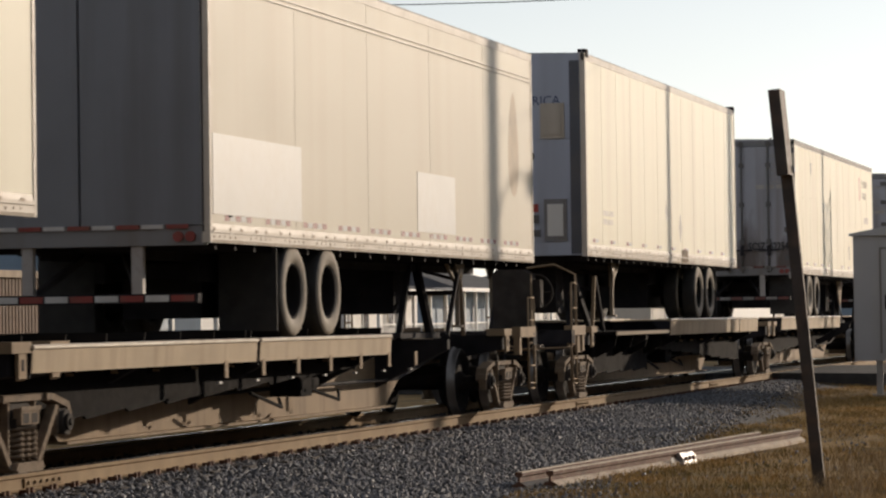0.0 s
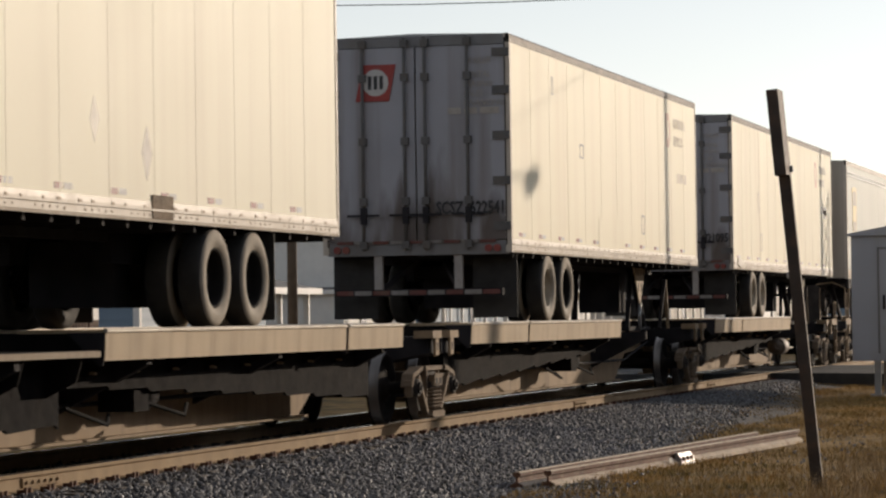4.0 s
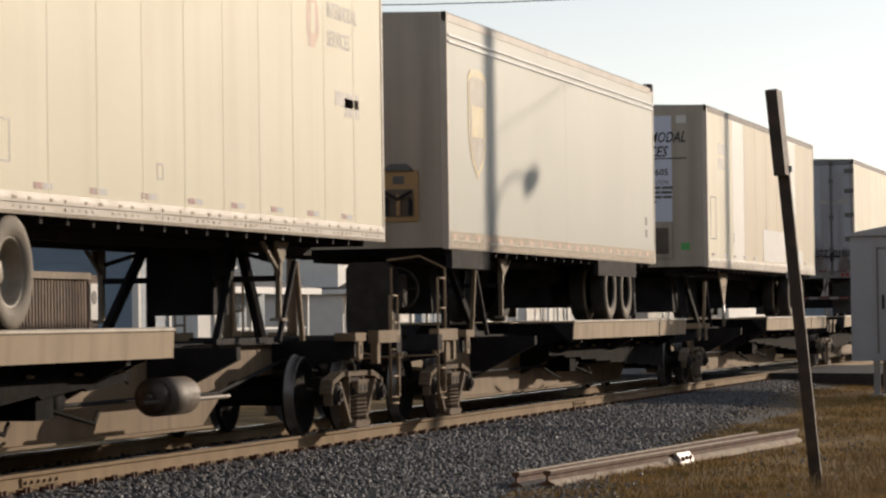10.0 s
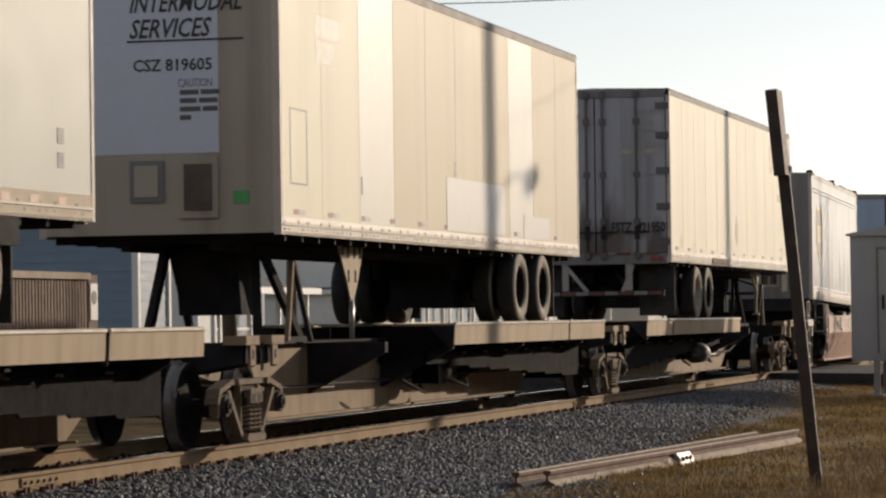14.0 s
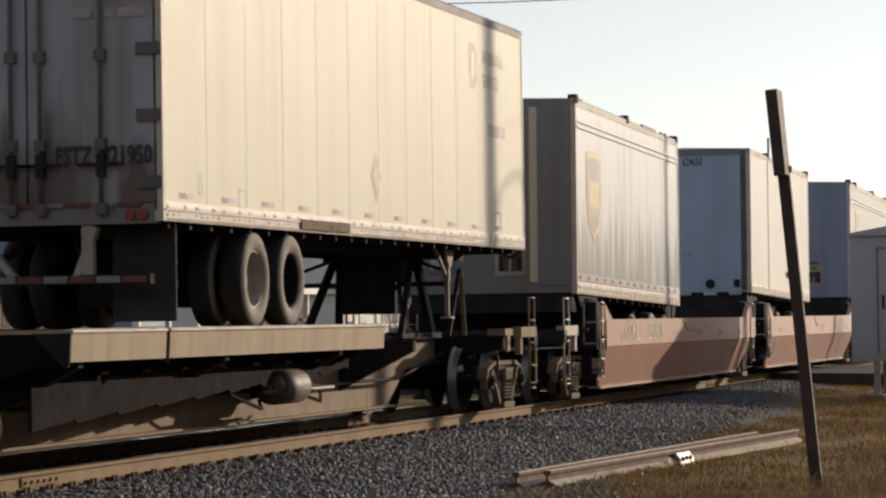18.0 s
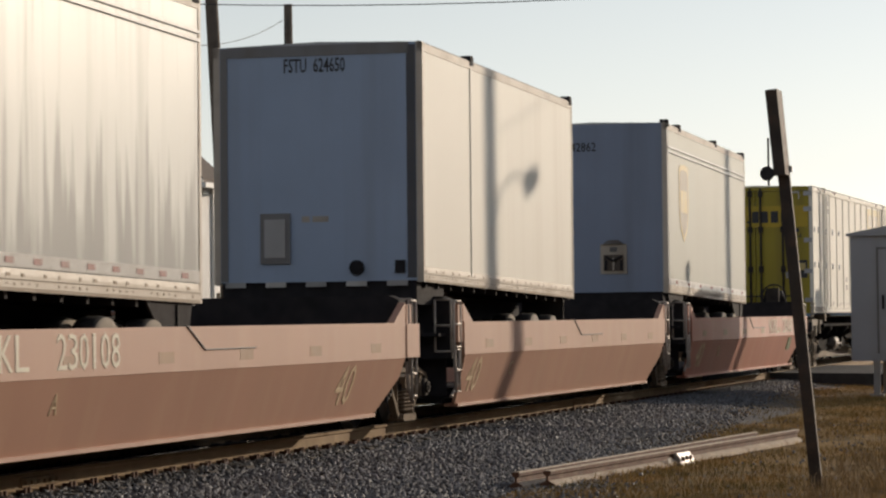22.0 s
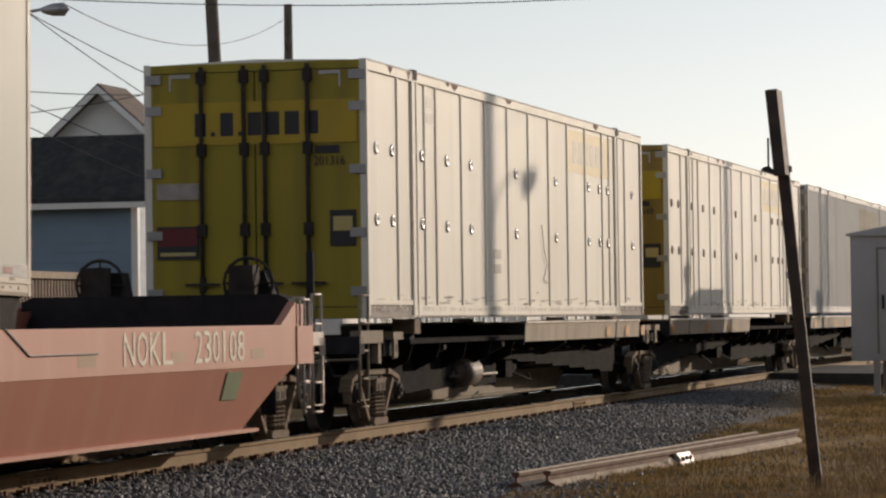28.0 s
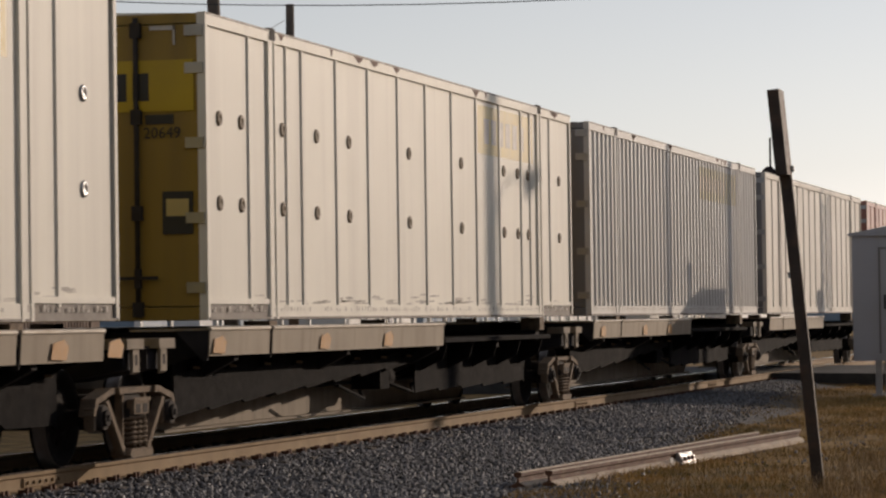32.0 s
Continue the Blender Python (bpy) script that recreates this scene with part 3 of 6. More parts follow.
    part("door_header", Geo().box(-W + 0.06, W - 0.06, yr + sg * 0.02, yr + sg * 0.1, z1 - 0.14, z1 - 0.01), dooredge, tr)
    for s in (1, -1):
        leaf = part("door", Geo().box(s * 0.012, s * (W - 0.08), yr + sg * 0.012, yr + sg * 0.07, z0 + 0.17, z1 - 0.15), dm, tr)
        if rear == "near":
            for x in ((0.14, 0.72) if rods else ()):
                g = Geo().cyl((s * x, -0.035, z0 + 0.05), (s * x, -0.035, z1 - 0.03), 0.022, 8)
                for zz in (z0 + 0.12, z0 + 0.7, z0 + 1.5, z1 - 0.55, z1 - 0.10):
                    g.box(s * x - 0.05, s * x + 0.05, -0.06, 0.012, zz - 0.05, zz + 0.05)
                part("lock_rod", g, hinge_m, leaf)
                part("door_handle", Geo().box(s * x - 0.22, s * x + 0.22, -0.06, -0.036, z0 + 0.50, z0 + 0.53), black, leaf)
                part("handle_catch", Geo().box(s * x - 0.04, s * x + 0.04, -0.058, 0.0, z0 + 0.40, z0 + 0.62), black, leaf)
            for zz in ((0.35, 0.95, 1.55, 2.15, 2.65) if rods else ()):
                part("hinge", Geo().box(s * (W - 0.24), s * (W - 0.01), -0.02, 0.012, z0 + zz - 0.055, z0 + zz + 0.055), hinge_m, leaf)
            part("door_gasket", Geo().box(s * (W - 0.075), s * (W - 0.06), -0.006, 0.02, z0 + 0.1, z1 - 0.06), black, tr)
    rp, wp = (red_p, wht_p) if bright_tape else (red_dull, wht_dull)
    if rear == "near":
        for x in (-1.1, -0.98, 0.98, 1.1):
            part("tail_lamp", Geo().cyl((x, -0.02, z0 + 0.06), (x, 0.03, z0 + 0.06), 0.05, 12), red_p, tr)
        for i in range(9):
            part("reflector", Geo().box(-1.1 + i * 0.245, -0.88 + i * 0.245, -0.004, 0.02, z0 + 0.135, z0 + 0.175), (rp, wp)[i % 2], tr)
        if bar:
            bump = part("rear_guard", Geo().box(-1.15, 1.15, 0.05, 0.15, z0 - 0.56, z0 - 0.47), black, tr, "steel rear guard with reflector tape")
            for x in (-0.55, 0.55):
                part("guard_post", Geo().box(x - 0.055, x + 0.055, 0.05, 0.13, z0 - 0.47, z0), guard_m, bump)
                part("guard_brace", Geo().beam((x, 0.12, z0 - 0.50), (x - 0.35 * (1 if x > 0 else -1), 0.7, z0 - 0.1), 0.06, 0.06), black, bump)
            for i in range(9):
                part("reflector", Geo().box(-1.13 + i * 0.252, -0.9 + i * 0.252, 0.04, 0.05, z0 - 0.545, z0 - 0.485), (rp, wp)[i % 2], bump)
    if tape:
        k = max(3, int((L - 1.0) / 1.22))
        for i in range(k):
            strips(tr, 0.45 + i * (L - 0.9) / k, z0 + 0.24, 2 if tape is True else 5, w=0.17 if tape == 5 else 0.22, mats=None, swap=0)
    # running gear
    if bogie:
        for s in (1, -1):
            sl = part("slider_rail", Geo().box(s * 0.45, s * 0.55, n2(tyres[0] - 0.9), n2(tyres[1] + 0.9), z0 - 0.34, z0 - 0.1), black, tr)
            for v in (tyres[0], tyres[1], (tyres[0] + tyres[1]) / 2):
                part("spring_hanger", Geo().prism([(n2(v) - 0.14, z0 - 0.34), (n2(v) + 0.14, z0 - 0.34), (n2(v) + 0.05, tyre_z), (n2(v) - 0.05, tyre_z)], "x", s * 0.44, s * 0.56), black, sl)
        part("suspension_box", Geo().box(-0.42, 0.42, n2(tyres[0] - 0.45), n2(tyres[1] + 0.5), tyre_z - 0.26, z0 - 0.12), black, tr)
        part("slider_crossbar", Geo().box(-0.45, 0.45, n2(tyres[0] - 0.7), n2(tyres[0] - 0.6), z0 - 0.3, z0 - 0.15), black, tr)
        for v, dk in zip(tyres, dark_hub):
            wheel_pair(tr, n2(v), tyre_z, dk)
        for s in (1, -1):
            part("mud_flap", Geo().box(s * 0.66, s * 1.27, n2((flap or tyres[0] - 0.62)), n2((flap or tyres[0] - 0.62) + 0.02), tyre_z - 0.40, z0 - 0.02), rubber, tr)
    if gear:
        v = n2(L - legs_at)
        for s in (1, -1):
            x = s * 0.97
            lg = part("landing_leg", Geo().box(x - 0.035, x + 0.035, v - 0.04, v + 0.04, tyre_z + 0.06, z0 - 0.03).box(x - 0.026, x + 0.026, v - 0.03, v + 0.03, tyre_z - 0.38, tyre_z + 0.06), leg_m, tr)
            part("leg_shoe", Geo().prism([(v - 0.10, tyre_z - 0.41), (v + 0.10, tyre_z - 0.41), (v + 0.08, tyre_z - 0.38), (v - 0.08, tyre_z - 0.38)], "x", x - 0.07, x + 0.07), leg_m, lg)
            part("leg_gusset", Geo().prism([(v - 0.30, z0 - 0.005), (v + 0.26, z0 - 0.005), (v + 0.05, z0 - 0.26), (v - 0.05, z0 - 0.26)], "x", x + s * 0.036, x + s * 0.048), leg_m, lg)
            part("leg_brace", Geo().beam((x, v, tyre_z + 0.10), (x, v - sg * 0.62, z0 - 0.02), 0.035, 0.035), leg_m, lg)
            part("inner_brace", Geo().beam((s * 0.93, v, tyre_z + 0.2), (s * 0.1, v, z0 - 0.02), 0.04, 0.04), black, lg)
        part("cross_rod", Geo().box(-0.95, 0.95, v - 0.03, v + 0.03, tyre_z + 0.0, tyre_z + 0.06), black, tr)
    return tr





# ---- railcars ----
def ladder(car, x, y, z0, z1, w=0.4, m=None, along="y"):
    """Grab irons and rungs on one car end."""
    g = Geo()
    for e in (-w / 2, w / 2):
        p = (x, y + e) if along == "y" else (x + e, y)
        g.cyl((p[0], p[1], z0), (p[0], p[1], z1), 0.016, 6)
    n = max(2, round((z1 - z0) / 0.32))
    for i in range(n + 1):
        z = z0 + (z1 - z0) * i / n
        a = (x, y - w / 2, z) if along == "y" else (x - w / 2, y, z)
        c = (x, y + w / 2, z) if along == "y" else (x + w / 2, y, z)
        g.cyl(a, c, 0.013, 6)
    part("ladder", g, m or spine_p, car)


def coupler(car, y, s):
    g = Geo().box(-0.12, 0.12, y, y + s * 0.75, 0.72, 0.92)
    g.prism([(-0.16, y + s * 0.75), (0.16, y + s * 0.75), (0.18, y + s * 0.95), (0.05, y + s * 1.02), (-0.02, y + s * 0.92), (-0.16, y + s * 0.98)], "z", 0.66, 0.98)
    part("coupler", g, steel_d, car)


def brake_wheel(car, x, y, z, s):
    g = Geo()
    pts = [(x + 0.26 * math.cos(a * 0.3927), y, z + 0.26 * math.sin(a * 0.3927)) for a in range(17)]
    g.tube(pts, 0.018, 6)
    for a in range(4):
        g.cyl((x, y, z), pts[a * 4], 0.012, 5)
    g.box(x - 0.13, x + 0.13, y + s * 0.03, y + s * 0.25, z - 0.22, z + 0.18)
    part("brake_wheel", g, steel_d, car)


def spine_unit(car, ya, yb, plates, m, plate_m=None, hitch=True, z_hitch=2.02, seats=(), tank=None, short=1.2, brk=4.4, end=11.0, full=False, drop=0.0, deck=None):
    """One platform of an articulated spine car between two trucks. plates: the end whose wheel plates it has ('a' or 'b')."""
    pm = plate_m or m
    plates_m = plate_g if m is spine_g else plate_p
    L = yb - ya
    g = Geo()
    g.prism([(ya + 0.15, 0.98), (yb - 0.15, 0.98), (yb - 0.15, 0.66), (yb - 2.0, 0.60), (yb - 2.9, 0.17), (ya + 2.9, 0.17), (ya + 2.0, 0.60), (ya + 0.15, 0.66)], "x", -0.30, 0.30)
    part("centre_sill", g, m, car)
    part("sill_flange", Geo().box(-0.40, 0.40, ya + 2.85, yb - 2.85, 0.15, 0.175), m, car)
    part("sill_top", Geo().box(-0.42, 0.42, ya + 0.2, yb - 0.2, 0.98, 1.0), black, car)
    f = (lambda v: ya + v) if plates == "a" else (lambda v: yb - v)
    for s in (1, -1):
        for v0, v1, h in ((short, brk - 0.05, 0.25), (brk + 0.05, end, 0.25)):
            g = Geo()
            y0, y1 = sorted((f(v0), f(v1)))
            g.box(s * 0.50, s * 1.28, y0, y1, 1.145 - drop, 1.17 - drop)
            fb = 0.91 - drop * 0.6
            g.prism([(s * 1.275, 1.165 - drop), (s * 1.298, 1.165 - drop), (s * 1.285, fb), (s * 1.265, fb)], "y", y0, y1)
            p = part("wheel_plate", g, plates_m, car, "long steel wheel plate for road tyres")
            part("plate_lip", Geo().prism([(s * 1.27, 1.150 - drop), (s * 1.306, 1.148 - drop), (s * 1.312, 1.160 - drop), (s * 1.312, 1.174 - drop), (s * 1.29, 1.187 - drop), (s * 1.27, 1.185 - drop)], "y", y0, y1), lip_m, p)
            part("plate_end", Geo().prism([(s * 0.95, 1.15 - drop), (s * 1.29, 1.15 - drop), (s * 1.27, fb - 0.04), (s * 1.23, fb - 0.05)], "y", y0 - 0.012, y0 + 0.012), black, p)
            n = max(2, int((y1 - y0) / 0.85))
            for i in range(n + 1):
                y = y0 + 0.04 + (y1 - y0 - 0.08) * i / n
                part("gusset", Geo().prism([(s * 1.19, 1.14), (s * 1.17, 0.92), (s * 0.90, 0.84), (s * 0.30, 0.70), (s * 0.30, 1.14)], "y", y - 0.012, y + 0.012), shade_blk, p)
        y0, y1 = sorted((f(short + 0.1), f(end - 0.1)))
        foot = lambda y: 0.33 + 0.35 * abs(y - f(short)) / (end - short)

        def toothed(q0, q1, zt, low):
            """Side girder, drawn deep with a saw-stepped lower edge for the sill's shade."""
            k = max(2, int((q1 - q0) / 1.05))
            low_edge = []
            for i in range(k):
                a, c = q0 + (q1 - q0) * i / k, q0 + (q1 - q0) * (i + 0.93) / k
                low_edge += [(a, low(a)), (c, low(c) + 0.035)]
            return Geo().prism([(q1, zt), (q0, zt)] + low_edge + [(q1, low(q1))], "x", s * 0.87, s * 0.90)
        part("side_girder", toothed(y0, y1, 1.14 - drop, foot), shade_blk, car)
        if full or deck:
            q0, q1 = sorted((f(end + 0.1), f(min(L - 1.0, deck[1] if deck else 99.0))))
            part("side_girder", toothed(q0, q1, 1.0, lambda y: 0.34), shade_blk, car)
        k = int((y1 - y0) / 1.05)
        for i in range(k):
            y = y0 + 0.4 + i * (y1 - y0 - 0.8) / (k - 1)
            part("girder_rib", Geo().prism([(s * 0.90, 1.14 - drop), (s * 1.22, 1.14 - drop), (s * 1.20, 0.91), (s * 1.01, 0.80), (s * 0.895, 0.76)], "y", y - 0.011, y + 0.011), shade_blk, car)
            part("rib_bolt", Geo().box(s * 0.96, s * 1.015, y - 0.022, y + 0.022, 0.785, 0.812), spine_p, car)
    if deck:
        q0, q1 = sorted((f(deck[0]), f(deck[1])))
        for s in (1, -1):
            dk = part("side_deck", Geo().box(s * 0.42, s * 1.27, q0, q1, 0.955, 1.0), shade_blk, car, "dark side deck over the sill")
            # edge colour carries the light: pale where sunlit, near-black on the grey car
            part("deck_edge", Geo().prism([(s * 1.27, 1.0), (s * 1.29, 0.99), (s * 1.285, 0.945), (s * 1.27, 0.94)], "y", q0, q1), shade_blk if m is spine_g else leg_m, dk)
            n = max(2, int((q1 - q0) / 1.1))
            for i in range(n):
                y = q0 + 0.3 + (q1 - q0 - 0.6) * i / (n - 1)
                part("deck_bracket", Geo().prism([(s * 0.30, 0.95), (s * 1.24, 0.95), (s * 1.18, 0.74), (s * 0.85, 0.58), (s * 0.30, 0.50)], "y", y - 0.012, y + 0.012), shade_blk, dk)
    for v in (2.6, 6.5, 10.4, 13.5):
        if v < L - 1.5:
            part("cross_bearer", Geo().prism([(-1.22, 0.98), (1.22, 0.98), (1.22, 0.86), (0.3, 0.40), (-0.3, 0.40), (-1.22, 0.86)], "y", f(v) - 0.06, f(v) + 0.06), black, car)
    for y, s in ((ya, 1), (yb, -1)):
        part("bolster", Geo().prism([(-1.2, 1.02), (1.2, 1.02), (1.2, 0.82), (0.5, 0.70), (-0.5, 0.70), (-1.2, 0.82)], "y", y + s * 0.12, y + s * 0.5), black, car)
        for e in (1, -1):
            st = part("side_step", Geo().box(e * 1.05, e * 1.29, y + s * 0.2, y + s * 0.62, 1.0, 1.09), pm, car)
            part("step_bracket", Geo().prism([(e * 1.24, 1.0), (e * 1.275, 1.0), (e * 1.275, 0.80), (e * 1.245, 0.78)], "y", y + s * 0.28, y + s * 0.44), pm, st)
            part("step_slot", Geo().box(e * 1.274, e * 1.278, y + s * 0.335, y + s * 0.385, 0.86, 0.95), black, st)
    if hitch:
        y = f(L - 2.4)
        s = 1 if plates == "a" else -1
        hi = part("trailer_hitch", Geo().box(-0.55, 0.55, y - 0.35, y + 0.45, z_hitch - 0.06, z_hitch), black, car, "folding steel hitch stand")
        for e in (1, -1):
            part("hitch_strut", Geo().beam((e * 0.5, y + s * 0.25, z_hitch - 0.04), (e * 0.62, y + s * 0.55, 1.0), 0.10, 0.07), black, hi)
            part("diagonal_strut", Geo().beam((e * 0.5, y + s * 0.0, z_hitch - 0.04), (e * 0.62, y - s * 1.0, 1.0), 0.07, 0.10), black, hi)
            part("hitch_track", Geo().box(e * 0.56, e * 0.70, y - 1.2 if s > 0 else y - 0.7, y + 0.7 if s > 0 else y + 1.2, 1.0, 1.06), black, hi)
        part("hitch_body", Geo().prism([(y - s * 0.25, 1.3), (y + s * 0.25, 1.3), (y + s * 0.38, z_hitch - 0.06), (y - s * 0.2, z_hitch - 0.06)], "x", -0.35, 0.35), black, hi)
        part("hitch_brace", Geo().beam((1.0, y + s * 0.75, 1.02), (1.0, y + s * 0.55, 1.85), 0.05, 0.05), spine_p, hi)
        part("hitch_brace", Geo().beam((1.0, y - s * 0.1, 1.02), (1.0, y + s * 0.5, 1.85), 0.05, 0.05), black, hi)
    for y in seats:
        pd = part("container_pedestal", Geo().box(-1.2, 1.2, y - 0.1, y + 0.1, 0.92, 1.06), black, car)
        for e in (1, -1):
            part("corner_guide", Geo().box(e * 1.0, e * 1.27, y - 0.13, y + 0.13, 1.06, 1.235), frame_st, pd)
    # brake rigging hung on the sill
    if tank:
        y = f(tank)
        g = Geo().cyl((0.88, y - 0.42, 0.54), (0.88, y + 0.42, 0.54), 0.18, 20)
        for e in (-1, 1):
            g.cyl((0.88, y + e * 0.42, 0.54), (0.88, y + e * 0.50, 0.54), 0.17, 16, 0.06)
        g.cyl((0.88, y - 0.50, 0.54), (0.88, y - 0.62, 0.54), 0.03, 8).cyl((0.95, y - 0.9, 0.50), (0.95, y + 1.6, 0.50), 0.022, 6)
        part("air_reservoir", g, reservoir_m, car)
    g = Geo()
    yv = f(L * 0.52)
    g.box(0.5, 0.85, yv - 0.2, yv + 0.2, 0.42, 0.72).cyl((0.7, yv + 0.2, 0.56), (0.7, yv + 0.55, 0.56), 0.13, 12)
    g.tube([(0.8, yv + 0.2, 0.5), (0.95, yv + 0.9, 0.36), (0.8, yv + 1.4, 0.45)], 0.02, 5).tube([(0.6, yv - 0.2, 0.4), (0.85, yv - 0.9, 0.33), (0.8, yv - 1.8, 0.5)], 0.02, 5)
    part("brake_valve", g, shade_blk, car)
    part("brake_pipe", Geo().tube([(0.46, ya + 0.6, 0.8), (0.46, ya + 2.9, 0.5), (0.46, yb - 2.9, 0.5), (0.46, yb - 0.6, 0.8)], 0.022, 6), black, car)


def car_end(car, y, s, m, wheel=False):
    """End sill with steps, ladders, brake wheel and coupler; s: the way out."""
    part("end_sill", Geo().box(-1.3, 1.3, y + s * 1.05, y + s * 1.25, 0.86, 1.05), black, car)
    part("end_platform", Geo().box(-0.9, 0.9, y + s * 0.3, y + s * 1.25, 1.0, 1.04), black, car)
    for e in (1, -1):
        ladder(car, e * 1.28, y + s * 1.0, 0.28, 1.72 if wheel else 1.5, 0.34, m)
        part("step_panel", Geo().box(e * 1.18, e * 1.30, y + s * 0.28, y + s * 1.2, 0.97, 1.11), m, car)
        part("step_hanger", Geo().box(e * 1.20, e * 1.28, y + s * 0.30, y + s * 0.42, 0.74, 1.02), m, car)
        part("stirrup", Geo().tube([(e * 1.28, y + s * 0.85, 0.9), (e * 1.28, y + s * 0.85, 0.35), (e * 1.28, y + s * 1.2, 0.35), (e * 1.28, y + s * 1.2, 0.9)], 0.017, 6), m, car)
    part("uncoupling_lever", Geo().tube([(1.3, y + s * 1.28, 0.8), (0.6, y + s * 1.3, 0.78), (0.1, y + s * 1.4, 0.9)], 0.014, 5), m, car)
    part("air_hose", Geo().tube([(0.3, y + s * 1.2, 0.75), (0.36, y + s * 1.5, 0.45), (0.33, y + s * 1.75, 0.42)], 0.025, 6), black, car)
    if wheel:
        g = Geo().prism([(0.06, 1.02), (0.62, 1.02), (0.62, 1.86), (0.52, 1.93), (0.12, 1.93), (0.06, 1.85)], "y", y + s * 0.6, y + s * 0.9)
        hs = part("brake_housing", g, steel_d, car, "dark steel brake housing")
        # tan strip stands for sunlight on the housing's side edge
        part("housing_edge", Geo().box(0.62, 0.64, y + s * 0.86, y + s * 0.905, 1.04, 1.86), spine_p, hs)
        part("end_plate", Geo().prism([(y + s * 0.3, 0.98), (y + s * 0.7, 0.98), (y + s * 1.1, 1.1), (y + s * 1.22, 1.1), (y + s * 1.22, 0.8), (y + s * 0.7, 0.84), (y + s * 0.7, 0.72), (y + s * 0.3, 0.72)], "x", 1.22, 1.25), m, car)
        brake_wheel(car, 0.60, y + s * 0.5, 1.6, s)
        part("grab_rail", Geo().tube([(1.2, y + s * 0.5, 1.0), (1.2, y + s * 0.5, 1.85), (0.9, y + s * 0.55, 2.0), (0.5, y + s * 0.6, 1.95)], 0.018, 6), m, car)
    coupler(car, y + s * 1.1, s)


def spine_car(label, trucks, units, m, plate_m=None, ends=(False, False), group="cars of the train"):
    o = trucks[0]
    car = thing("spine_car", label, "railcar", group=group)
    MOVERS.append((car, o, 0.0))
    for y in trucks:
        truck(car, y - o)
    for (a, c), kw in zip(zip(trucks, trucks[1:]), units):
        spine_unit(car, a - o, c - o, m=m, plate_m=plate_m, **kw)
    car_end(car, 0.0, -1, m, ends[0])
    car_end(car, trucks[-1] - o, 1, m, ends[1])
    return car


car0 = spine_car("dusty tan articulated spine car carrying road trailers", [5.3, 23.5, 40.3],
          [dict(plates="a"), dict(plates="a", short=-0.2, brk=5.7, end=10.6, drop=0.12)], spine_p, ends=(False, False))
spine_car("dusty tan three-platform spine car under white trailers", [45.1, 63.55, 81.9, 99.9],
          [dict(plates="b", short=2.0, brk=4.3, end=11.7, deck=(11.8, 16.3)), dict(plates="a", short=1.3, brk=4.55), dict(plates="a", short=1.6, brk=4.8, end=11.4, tank=12.4)], spine_p, ends=(True, False))
for i in range(7):
    bk = part("plate_bracket", Geo().box(1.278, 1.292, 28.2 - 5.3 + 1.165 * i - 0.05, 28.2 - 5.3 + 1.165 * i + 0.05, 0.70, 0.86), spine_p, car0)
    part("bracket_bolt", Geo().box(1.20, 1.23, 28.2 - 5.3 + 1.165 * i - 0.04, 28.2 - 5.3 + 1.165 * i + 0.04, 0.645, 0.665), metal_g, bk)
car2 = spine_car("dusty brown three-platform spine car carrying road trailers", [104.1, 122.05, 140.3, 158.8],
                 [dict(plates="b", short=1.9, brk=4.45, end=11.3), dict(plates="b", short=1.3, brk=3.85, end=10.6),
                  dict(plates="a", short=2.2, brk=4.6, end=11.9, tank=9.4)], spine_p, ends=(True, False))
car5 = spine_car("dusty grey spine car with orange patches under containers", [214.95, 231.3, 249.2, 266.9, 284.8],
                 [dict(plates="b", hitch=False, full=True, seats=(1.35, 13.26), short=1.2, brk=3.1, end=9.4, tank=11.3, deck=(9.5, 15.4)), dict(plates="a", hitch=False, full=True, seats=(20.0, 32.3), short=1.6, brk=3.5, end=10.4, deck=(10.5, 16.4)),
                  dict(plates="a", hitch=False, full=True, seats=(37.7, 49.9), short=1.5, brk=3.6, end=9.9, deck=(10.0, 16.3)), dict(plates="a", hitch=False, full=True, seats=(55.2, 67.4), short=1.6, brk=3.5, end=10.0, deck=(10.1, 16.4))], spine_g, ends=(False, False))
for y in (12.4, 13.9, 15.2, 18.0, 21.5, 24.0, 36.2, 39.6, 41.8):
    part("paint_patch", Geo().prism([(y, 0.94), (y + 0.34, 0.93), (y + 0.40, 1.04), (y + 0.3, 1.10), (y + 0.05, 1.07)], "x", 1.306, 1.308), orange, car5, "orange touch-up paint")


